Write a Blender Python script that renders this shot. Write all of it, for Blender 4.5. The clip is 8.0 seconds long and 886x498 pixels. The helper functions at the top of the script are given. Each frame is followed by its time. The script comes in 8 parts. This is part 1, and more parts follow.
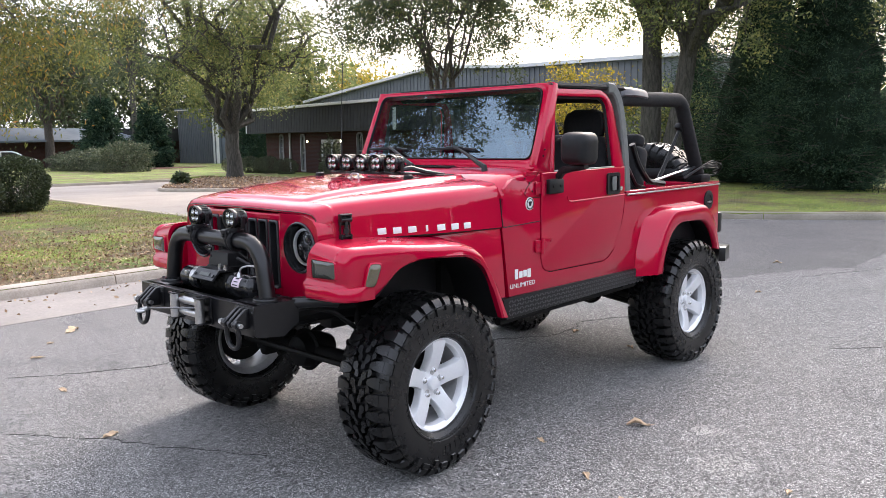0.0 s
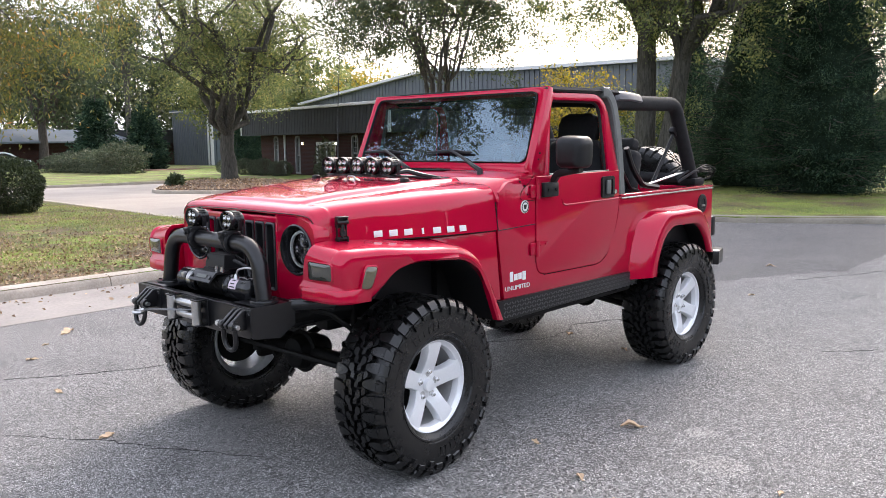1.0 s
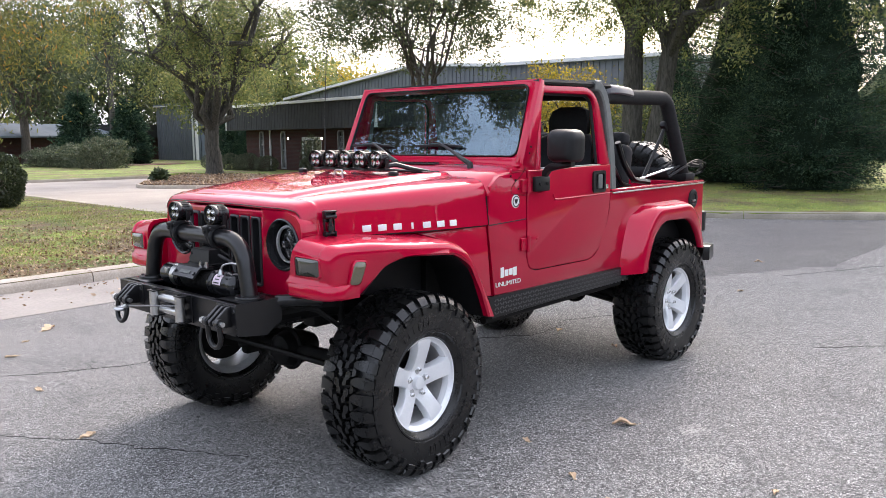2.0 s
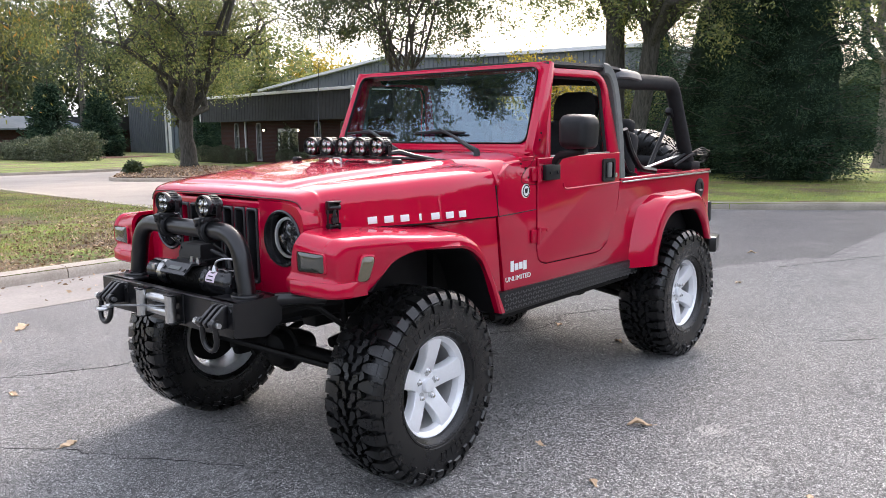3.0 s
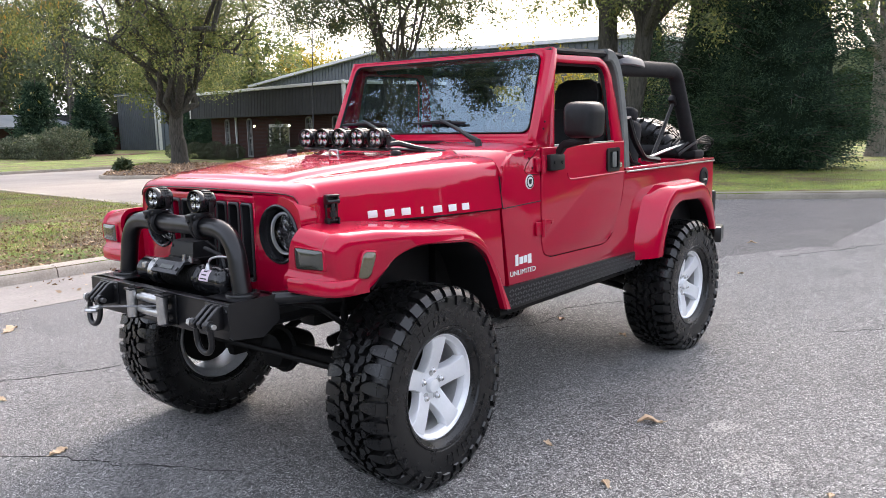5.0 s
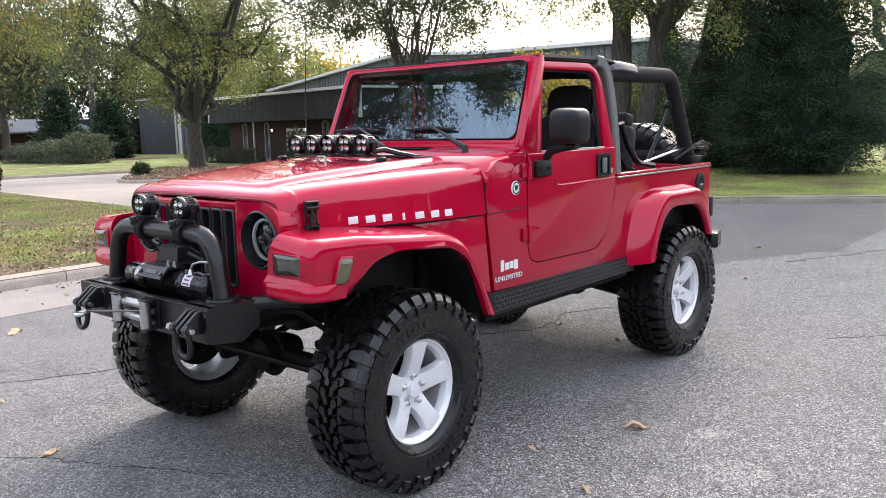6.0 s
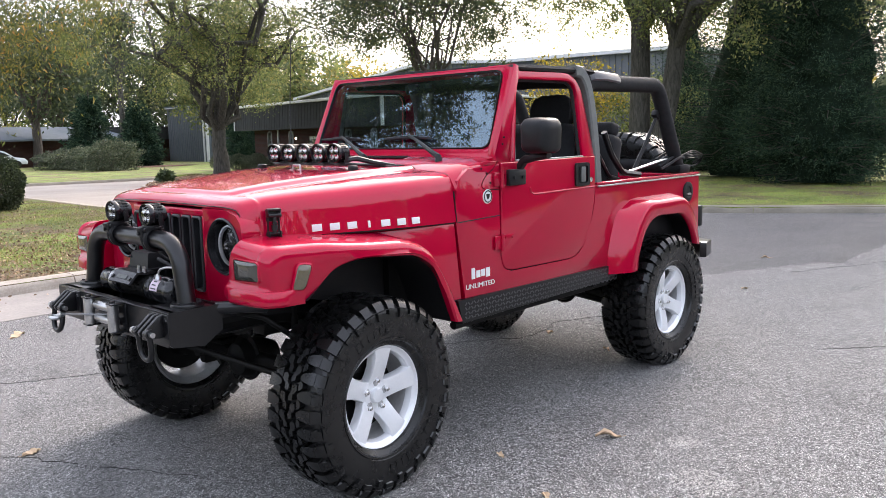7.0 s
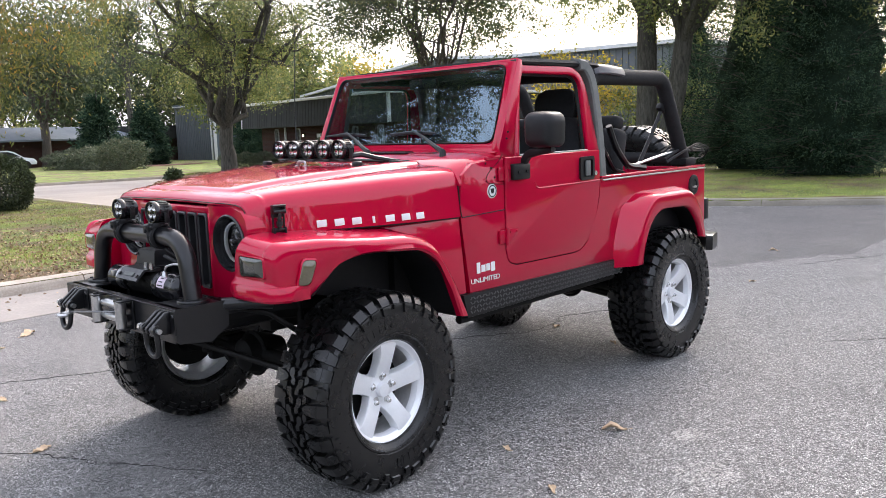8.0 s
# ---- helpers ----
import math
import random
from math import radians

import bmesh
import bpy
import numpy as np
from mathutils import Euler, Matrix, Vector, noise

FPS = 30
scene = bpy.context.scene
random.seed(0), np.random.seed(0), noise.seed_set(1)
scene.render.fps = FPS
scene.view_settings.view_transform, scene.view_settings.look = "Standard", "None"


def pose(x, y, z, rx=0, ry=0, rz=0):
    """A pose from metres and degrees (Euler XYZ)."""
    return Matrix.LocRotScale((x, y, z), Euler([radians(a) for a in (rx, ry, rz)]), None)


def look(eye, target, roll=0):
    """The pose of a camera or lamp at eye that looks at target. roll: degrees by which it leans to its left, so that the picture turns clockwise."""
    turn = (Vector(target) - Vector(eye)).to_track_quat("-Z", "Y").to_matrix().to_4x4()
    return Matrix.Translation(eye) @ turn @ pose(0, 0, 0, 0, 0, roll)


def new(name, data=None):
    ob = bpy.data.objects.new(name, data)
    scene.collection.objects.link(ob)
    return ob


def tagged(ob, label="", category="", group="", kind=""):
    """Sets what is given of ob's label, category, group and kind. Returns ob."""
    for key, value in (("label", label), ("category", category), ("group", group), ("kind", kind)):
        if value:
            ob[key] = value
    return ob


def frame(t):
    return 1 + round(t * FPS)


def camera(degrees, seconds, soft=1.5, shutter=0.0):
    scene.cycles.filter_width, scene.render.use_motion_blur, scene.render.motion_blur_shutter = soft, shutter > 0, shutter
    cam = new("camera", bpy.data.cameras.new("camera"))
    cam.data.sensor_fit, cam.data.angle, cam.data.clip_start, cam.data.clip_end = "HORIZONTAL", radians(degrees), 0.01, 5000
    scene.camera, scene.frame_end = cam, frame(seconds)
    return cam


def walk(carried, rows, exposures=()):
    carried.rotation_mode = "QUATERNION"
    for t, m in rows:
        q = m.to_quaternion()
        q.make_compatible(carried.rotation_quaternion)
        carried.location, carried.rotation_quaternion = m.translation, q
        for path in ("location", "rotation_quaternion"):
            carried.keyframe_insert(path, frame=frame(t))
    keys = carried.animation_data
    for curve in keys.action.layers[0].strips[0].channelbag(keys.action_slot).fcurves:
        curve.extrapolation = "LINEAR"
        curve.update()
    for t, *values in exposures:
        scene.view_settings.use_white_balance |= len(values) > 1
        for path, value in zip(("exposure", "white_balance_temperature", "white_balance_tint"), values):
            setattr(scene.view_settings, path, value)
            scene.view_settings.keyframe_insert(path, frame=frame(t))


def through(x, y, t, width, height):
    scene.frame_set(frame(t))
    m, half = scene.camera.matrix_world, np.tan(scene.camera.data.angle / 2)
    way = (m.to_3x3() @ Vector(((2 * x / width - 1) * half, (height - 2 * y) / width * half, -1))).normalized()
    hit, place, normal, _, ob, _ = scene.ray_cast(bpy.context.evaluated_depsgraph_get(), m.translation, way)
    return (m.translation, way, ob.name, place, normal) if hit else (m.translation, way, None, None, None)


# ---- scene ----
cam = camera(57.0, 8.0, 0.7)
PATH = [
    (0, (2.779, 3.573, 1.637), (1.35, 2.201, 1.364), -0.9),
    (0.5, (2.795, 3.581, 1.633), (1.361, 2.212, 1.367), -0.8),
    (1, (2.803, 3.588, 1.641), (1.364, 2.225, 1.374), -0.7),
    (1.5, (2.793, 3.589, 1.638), (1.347, 2.235, 1.368), -0.6),
    (3, (2.666, 3.22, 1.594), (1.167, 1.929, 1.297), -0.6),
    (3.5, (2.643, 3.149, 1.583), (1.131, 1.875, 1.28), -0.8),
    (4, (2.625, 3.109, 1.577), (1.106, 1.844, 1.27), -0.9),
    (4.5, (2.599, 3.084, 1.571), (1.082, 1.817, 1.261), -1.1),
    (6, (2.496, 3.232, 1.584), (1.017, 1.92, 1.282), -1.4),
    (6.5, (2.392, 3.398, 1.588), (0.933, 2.061, 1.298), -1.3),
    (7, (2.346, 3.473, 1.583), (0.909, 2.111, 1.302), -1.3),
    (7.5, (2.316, 3.517, 1.583), (0.892, 2.141, 1.302), -1.5),
    (8, (2.344, 3.494, 1.578), (0.922, 2.118, 1.288), -1.9),
]
walk(cam, [(t, look(eye, target, roll)) for t, eye, target, roll in PATH], [(0, 1.35, 6250, 14), (8, 1.35, 6250, 14)])

# ---- light ----
world = bpy.data.worlds.new("world")
scene.world = world
world.use_nodes = True
wn = world.node_tree
sky = wn.nodes.new("ShaderNodeTexSky")
sky.sky_type = "NISHITA"
sky.sun_disc = False
SUN_UP, SUN_FROM = radians(34), Vector((-0.94, -0.34, 0))
sky.sun_elevation = SUN_UP
sky.sun_rotation = math.atan2(SUN_FROM.x, SUN_FROM.y)
sky.air_density, sky.dust_density, sky.ozone_density = 1.0, 7.0, 1.0
bg = wn.nodes["Background"]
haze = wn.nodes.new("ShaderNodeMixRGB")
haze.inputs[0].default_value = 0.36
haze.inputs[2].default_value = (9.0, 9.2, 9.6, 1)
wn.links.new(sky.outputs[0], haze.inputs[1])
wn.links.new(haze.outputs[0], bg.inputs[0])
bg.inputs[1].default_value = 0.151
sun = new("sun", bpy.data.lights.new("sun", "SUN"))
sun.data.energy, sun.data.angle, sun.data.color = 0.88, radians(13), (1.0, 0.955, 0.90)
sun.matrix_world = look((0, 0, 30), Vector((0, 0, 30)) - (SUN_FROM.normalized() * math.cos(SUN_UP) + Vector((0, 0, math.sin(SUN_UP)))))

# ---- materials ----
def material(name, color, rough=0.5, metal=0.0, coat=0.0):
    m = bpy.data.materials.new(name)
    m.use_nodes = True
    b = m.node_tree.nodes["Principled BSDF"]
    b.inputs["Base Color"].default_value = (*color, 1)
    b.inputs["Roughness"].default_value = rough
    b.inputs["Metallic"].default_value = metal
    b.inputs["Coat Weight"].default_value = coat
    b.inputs["Coat Roughness"].default_value = 0.04
    return m


def node(m, kind, **sockets):
    n = m.node_tree.nodes.new(kind)
    for key, value in sockets.items():
        n.inputs[key.replace("_", " ")].default_value = value
    return n


def wire(m, a, b):
    m.node_tree.links.new(a, b)


def coords(m, kind="Object"):
    return m.node_tree.nodes.new("ShaderNodeTexCoord").outputs[kind]


def ramp(m, fac, stops):
    r = m.node_tree.nodes.new("ShaderNodeValToRGB")
    while len(r.color_ramp.elements) < len(stops):
        r.color_ramp.elements.new(0.5)
    for e, (p, c) in zip(r.color_ramp.elements, stops):
        e.position, e.color = p, (*c, 1)
    wire(m, fac, r.inputs[0])
    return r.outputs[0]


def mixed(m, fac, a, b, mode="MIX"):
    x = m.node_tree.nodes.new("ShaderNodeMix")
    x.data_type, x.blend_type = "RGBA", mode
    for socket, value in ((x.inputs[0], fac), (x.inputs[6], a), (x.inputs[7], b)):
        if isinstance(value, bpy.types.NodeSocket):
            wire(m, value, socket)
        elif isinstance(value, (int, float)):
            socket.default_value = value
        else:
            socket.default_value = (*value, 1)
    return x.outputs[2]


def noised(m, scale, detail=4.0, rough=0.55, at=None):
    n = node(m, "ShaderNodeTexNoise", Scale=scale, Detail=detail, Roughness=rough)
    wire(m, at or coords(m), n.inputs["Vector"])
    return n.outputs[0]


def bump(m, height, strength=0.3, distance=0.01, after=None):
    b = node(m, "ShaderNodeBump", Strength=strength, Distance=distance)
    wire(m, height, b.inputs["Height"])
    if after:
        wire(m, after, b.inputs["Normal"])
    return b.outputs[0]


def bsdf(m):
    return m.node_tree.nodes["Principled BSDF"]


def grainy(name, dark, light, scale, rough=0.6, metal=0.0, relief=0.2, distance=0.004, big=None, coat=0.0, spec=0.5):
    """A surface that varies at two scales between two colours, with fine relief."""
    m = material(name, light, rough, metal, coat)
    bsdf(m).inputs["Specular IOR Level"].default_value = spec
    fine = noised(m, scale, 6, 0.65)
    broad = noised(m, big or scale / 9, 3)
    half = m.node_tree.nodes.new("ShaderNodeMath")
    half.operation = "MULTIPLY_ADD"
    half.inputs[1].default_value = 0.5
    wire(m, fine, half.inputs[0])
    other = m.node_tree.nodes.new("ShaderNodeMath")
    other.operation = "MULTIPLY"
    other.inputs[1].default_value = 0.5
    wire(m, broad, other.inputs[0])
    wire(m, other.outputs[0], half.inputs[2])
    wire(m, ramp(m, half.outputs[0], [(0.32, dark), (0.68, light)]), bsdf(m).inputs["Base Color"])
    if relief:
        wire(m, bump(m, fine, relief, distance), bsdf(m).inputs["Normal"])
    return m


def paint_material():
    m = material("red_paint", (0.42, 0.004, 0.014), 0.45, 0.35, 1.0)
    flakes = noised(m, 900, 1)
    broad = noised(m, 2.5, 3)
    base = mixed(m, broad, (0.42, 0.0006, 0.028), (0.48, 0.0010, 0.036))
    wire(m, mixed(m, ramp(m, flakes, [(0.55, (0, 0, 0)), (0.72, (0.22, 0.22, 0.22))]), base, (0.54, 0.003, 0.050)), bsdf(m).inputs["Base Color"])
    b = bsdf(m)
    b.inputs["Coat Roughness"].default_value = 0.012
    b.inputs["Coat IOR"].default_value = 1.5
    b.inputs["Specular IOR Level"].default_value = 0.02
    wire(m, ramp(m, noised(m, 9, 4), [(0.3, (0.42, 0.42, 0.42)), (0.8, (0.50, 0.50, 0.50))]), b.inputs["Roughness"])
    ripple = bump(m, noised(m, 7, 2), 0.025, 0.004)
    wire(m, bump(m, noised(m, 140, 2), 0.006, 0.001, ripple), b.inputs["Coat Normal"])
    return m


RED = paint_material()
BLACK_STEEL = grainy("black_powder_coat", (0.004, 0.004, 0.005), (0.009, 0.009, 0.010), 240, 0.28, 0.0, 0.2, 0.001, spec=0.5)
BLACK_PLASTIC = grainy("black_plastic", (0.006, 0.006, 0.007), (0.012, 0.012, 0.013), 300, 0.45, 0.0, 0.2, 0.001, spec=0.3)
BLACK_GLOSS = grainy("black_gloss", (0.008, 0.008, 0.009), (0.014, 0.014, 0.016), 60, 0.2, 0.0, 0.0)
CHASSIS = grainy("chassis_black", (0.002, 0.002, 0.002), (0.008, 0.0075, 0.007), 30, 0.6, 0.0, 0.3, 0.003, spec=0.2)
FABRIC = grainy("black_fabric", (0.008, 0.008, 0.009), (0.018, 0.018, 0.020), 500, 0.92, 0.0, 0.4, 0.002)
PAD = grainy("roll_bar_padding", (0.008, 0.008, 0.009), (0.018, 0.018, 0.019), 260, 0.8, 0.0, 0.4, 0.002, spec=0.3)
GREY_TRIM = grainy("grey_green_trim", (0.10, 0.106, 0.10), (0.15, 0.157, 0.15), 220, 0.6, 0.0, 0.2, 0.001)
PLATE_GREY = grainy("grey_moulded_plate", (0.060, 0.060, 0.066), (0.090, 0.090, 0.098), 180, 0.45, 0.0, 0.1, 0.001)
CHROME = grainy("chrome", (0.6, 0.6, 0.6), (0.75, 0.75, 0.75), 40, 0.14, 1.0, 0.0)
ZINC = grainy("zinc_steel", (0.42, 0.42, 0.42), (0.62, 0.62, 0.62), 60, 0.3, 1.0, 0.05, 0.001)
ALLOY = grainy("silver_alloy", (0.80, 0.81, 0.83), (0.88, 0.89, 0.91), 90, 0.30, 0.25, 0.04, 0.001, coat=0.5)
WHITE = grainy("white_decal", (0.72, 0.72, 0.72), (0.8, 0.8, 0.8), 50, 0.4, 0, 0)
SMOKED = grainy("smoked_lens", (0.035, 0.035, 0.03), (0.06, 0.06, 0.05), 120, 0.12, 0.0, 0.0, coat=1.0)
AMBER = grainy("smoked_amber_lens", (0.10, 0.085, 0.05), (0.15, 0.125, 0.08), 120, 0.15, 0.0, 0.0, coat=1.0)
COVER_STEEL = grainy("satin_black_steel", (0.03, 0.03, 0.032), (0.05, 0.05, 0.053), 150, 0.28, 0.4, 0.05, 0.001)
PROJECTOR = grainy("projector_glass", (0.02, 0.02, 0.022), (0.05, 0.05, 0.055), 40, 0.06, 0.0, 0.0, coat=1.0, spec=1.0)
SLOT_BLACK = grainy("slot_plastic", (0.018, 0.018, 0.020), (0.030, 0.030, 0.033), 200, 0.38, 0.0, 0.1, 0.001)
# greyer alloy: the rim's inner barrel, and the painted shade round the nuts
DULL_ALLOY = grainy("grey_alloy", (0.40, 0.40, 0.40), (0.54, 0.54, 0.54), 60, 0.42, 0.4, 0.05, 0.001)
CABLE_STEEL = grainy("cable_steel", (0.14, 0.14, 0.145), (0.24, 0.24, 0.245), 300, 0.4, 0.8, 0.2, 0.001)
LAMP_GREY = grainy("lamp_housing_grey", (0.10, 0.10, 0.105), (0.22, 0.22, 0.23), 80, 0.2, 0.9, 0.0)


def rubber_material():
    m = material("tyre_rubber", (0.004, 0.004, 0.004), 0.3)
    at = coords(m)
    base = ramp(m, noised(m, 120, 6, 0.65, at), [(0.32, (0.0025, 0.0025, 0.0028)), (0.68, (0.0075, 0.0074, 0.0073))])
    dust = ramp(m, noised(m, 16, 5, 0.7, at), [(0.52, (0, 0, 0)), (0.72, (0.22, 0.22, 0.22))])
    wire(m, mixed(m, dust, base, (0.020, 0.019, 0.017)), bsdf(m).inputs["Base Color"])
    wire(m, ramp(m, noised(m, 16, 5, 0.7, at), [(0.45, (0.27, 0.27, 0.27)), (0.70, (0.42, 0.42, 0.42))]), bsdf(m).inputs["Roughness"])
    bsdf(m).inputs["Specular IOR Level"].default_value = 0.5
    wire(m, bump(m, noised(m, 160, 3, 0.6, at), 0.12, 0.001), bsdf(m).inputs["Normal"])
    return m


RUBBER = rubber_material()
# lug ends: wear, with the sky light they catch painted in as well
LIT_WORN_RUBBER = grainy("lit_worn_rubber", (0.07, 0.07, 0.07), (0.17, 0.168, 0.165), 90, 0.5, 0.0, 0.2, 0.001)


def glass_material():
    m = bpy.data.materials.new("window_glass")
    m.use_nodes = True
    t = m.node_tree
    t.nodes.remove(t.nodes["Principled BSDF"])
    clear = t.nodes.new("ShaderNodeBsdfTransparent")
    clear.inputs[0].default_value = (0.70, 0.78, 0.80, 1)
    gloss = t.nodes.new("ShaderNodeBsdfGlossy")
    gloss.inputs["Roughness"].default_value = 0.01
    gloss.inputs[0].default_value = (0.72, 0.87, 1.0, 1)
    face = t.nodes.new("ShaderNodeLayerWeight")
    share = ramp(m, face.outputs["Facing"], [(0.0, (0.11, 0.11, 0.11)), (0.4, (0.17, 0.17, 0.17)), (0.85, (0.38, 0.38, 0.38)), (1.0, (1, 1, 1))])
    mix = t.nodes.new("ShaderNodeMixShader")
    t.links.new(share, mix.inputs[0])
    t.links.new(clear.outputs[0], mix.inputs[1])
    t.links.new(gloss.outputs[0], mix.inputs[2])
    t.links.new(mix.outputs[0], t.nodes["Material Output"].inputs[0])
    return m


GLASS = glass_material()

# ---- mesh tools ----
def thing(name, label, category, group="", at=(0, 0, 0), kind=""):
    """An empty at a thing's base that carries its parts."""
    ob = new(name)
    ob.location = at
    ob.empty_display_size = 0.1
    return tagged(ob, label, category, group, kind)


def mesh_of(name, bm, mat, smooth=40):
    me = bpy.data.meshes.new(name)
    bmesh.ops.recalc_face_normals(bm, faces=bm.faces)
    bm.to_mesh(me)
    bm.free()
    me.materials.append(mat)
    if smooth:
        for p in me.polygons:
            p.use_smooth = True
        me.set_sharp_from_angle(angle=radians(smooth))
    return me


def part(name, bm, mat, parent=None, label="", smooth=40):
    ob = new(name, mesh_of(name, bm, mat, smooth))
    if parent:
        ob.parent = parent
        base = Vector((0, 0, 0))
        up = parent
        while up:
            base += up.location
            up = up.parent
        ob.location = -base
    if label:
        ob["label"] = label
    return ob


def bm_new():
    return bmesh.new()


def add_box(bm, centre, size, turn=None, bevel=0.0, seg=2):
    made = bmesh.ops.create_cube(bm, size=1.0)["verts"]
    m = Matrix.Translation(centre) @ (turn or Matrix()).to_4x4() @ Matrix.Diagonal((*size, 1))
    bmesh.ops.transform(bm, matrix=m, verts=made)
    if bevel:
        edges = list({e for v in made for e in v.link_edges})
        bmesh.ops.bevel(bm, geom=edges, offset=bevel, segments=seg, affect="EDGES", profile=0.5)
    return made


def add_ring_loft(bm, rings, closed=True, caps=True, loop=False):
    """Joins rings of points, each of the same count, with quads. loop: the last joins the first."""
    vs = [[bm.verts.new(p) for p in ring] for ring in rings]
    n = len(vs[0])
    pairs = list(zip(vs, vs[1:])) + ([(vs[-1], vs[0])] if loop else [])
    for a, b in pairs:
        for i in range(n if closed else n - 1):
            j = (i + 1) % n
            bm.faces.new((a[i], a[j], b[j], b[i]))
    if caps and not loop and closed:
        bm.faces.new(vs[0])
        bm.faces.new(vs[-1])
    return vs


def add_tube(bm, path, radius, seg=12, caps=True, loop=False):
    """A round bar along a path; radius is a number or one for each point."""
    pts = [Vector(p) for p in path]
    n = len(pts)
    radii = [radius] * n if isinstance(radius, (int, float)) else radius
    rings, side = [], None
    for i, p in enumerate(pts):
        a = pts[(i - 1) % n] if loop or i else p
        b = pts[(i + 1) % n] if loop or i < n - 1 else p
        d = (b - a).normalized()
        if side is None:
            side = d.orthogonal().normalized()
        side = (side - d * side.dot(d)).normalized()
        up = d.cross(side)
        rings.append([p + radii[i] * (math.cos(k * math.tau / seg) * side + math.sin(k * math.tau / seg) * up) for k in range(seg)])
    add_ring_loft(bm, rings, caps=caps, loop=loop)


def rounded(path, radius, steps=5, loop=False):
    """A path with its corners rounded."""
    pts = [Vector(p) for p in path]
    n = len(pts)
    out = []
    for i, p in enumerate(pts):
        if not loop and i in (0, n - 1):
            out.append(p)
            continue
        a, b = pts[(i - 1) % n], pts[(i + 1) % n]
        r = radius[i] if isinstance(radius, (list, tuple)) else radius
        da, db = min(r, (a - p).length * 0.49), min(r, (b - p).length * 0.49)
        if r <= 0:
            out.append(p)
            continue
        s, e = p + (a - p).normalized() * da, p + (b - p).normalized() * db
        for k in range(steps + 1):
            t = k / steps
            out.append((1 - t) ** 2 * s + 2 * t * (1 - t) * p + t * t * e)
    return out


def add_prism(bm, outline, lift, axis="y", bevel=0.0, seg=2):
    """A flat outline of (a, b) pushed from lift[0] to lift[1] along an axis. Axis y: (x, z); x: (y, z); z: (x, y)."""
    def at(p, d):
        return {"y": (p[0], d, p[1]), "x": (d, p[0], p[1]), "z": (p[0], p[1], d)}[axis]
    low = [bm.verts.new(at(p, lift[0])) for p in outline]
    high = [bm.verts.new(at(p, lift[1])) for p in outline]
    n = len(outline)
    f0, f1 = bm.faces.new(low), bm.faces.new(high)
    for i in range(n):
        bm.faces.new((low[i], low[(i + 1) % n], high[(i + 1) % n], high[i]))
    if bevel:
        edges = list({e for f in (f0, f1) for e in f.edges})
        bmesh.ops.bevel(bm, geom=edges, offset=bevel, segments=seg, affect="EDGES", profile=0.5)
    return low, high


def add_frame(bm, outer, inner, lift, axis="y"):
    """A flat ring between two outlines of the same count, with thickness."""
    def at(p, d):
        return {"y": (p[0], d, p[1]), "x": (d, p[0], p[1]), "z": (p[0], p[1], d)}[axis]
    rings = [[at(p, lift[0]) for p in outer], [at(p, lift[1]) for p in outer], [at(p, lift[1]) for p in inner], [at(p, lift[0]) for p in inner]]
    add_ring_loft(bm, rings, loop=True)


def add_lathe(bm, profile, centre, axis="y", seg=48, caps=False):
    """Turns a profile of (radius, along) round an axis through centre."""
    c = Vector(centre)
    rings = []
    for r, a in profile:
        ring = []
        for k in range(seg):
            u, v = r * math.cos(k * math.tau / seg), r * math.sin(k * math.tau / seg)
            ring.append(c + Vector({"y": (u, a, v), "x": (a, u, v), "z": (u, v, a)}[axis]))
        rings.append(ring)
    add_ring_loft(bm, rings, caps=caps)


def add_cyl(bm, a, b, r, seg=16, r2=None):
    add_tube(bm, [a, b], [r, r if r2 is None else r2], seg)


def add_bolt(bm, at, normal, r=0.009, h=0.006):
    n = Vector(normal).normalized()
    add_tube(bm, [Vector(at), Vector(at) + n * h], [r, r * 0.9], 6)


def mirrored(bm):
    """Adds the mirror image over y = 0."""
    got = bmesh.ops.duplicate(bm, geom=bm.verts[:] + bm.edges[:] + bm.faces[:])["geom"]
    vs = [g for g in got if isinstance(g, bmesh.types.BMVert)]
    for v in vs:
        v.co.y = -v.co.y
    return bm


def flip_y(bm):
    for v in bm.verts:
        v.co.y = -v.co.y
    return bm

# ---- ground ----
def node_color(m, scale, at):
    n = node(m, "ShaderNodeTexNoise", Scale=scale, Detail=3.0)
    wire(m, at, n.inputs["Vector"])
    return n.outputs["Color"]


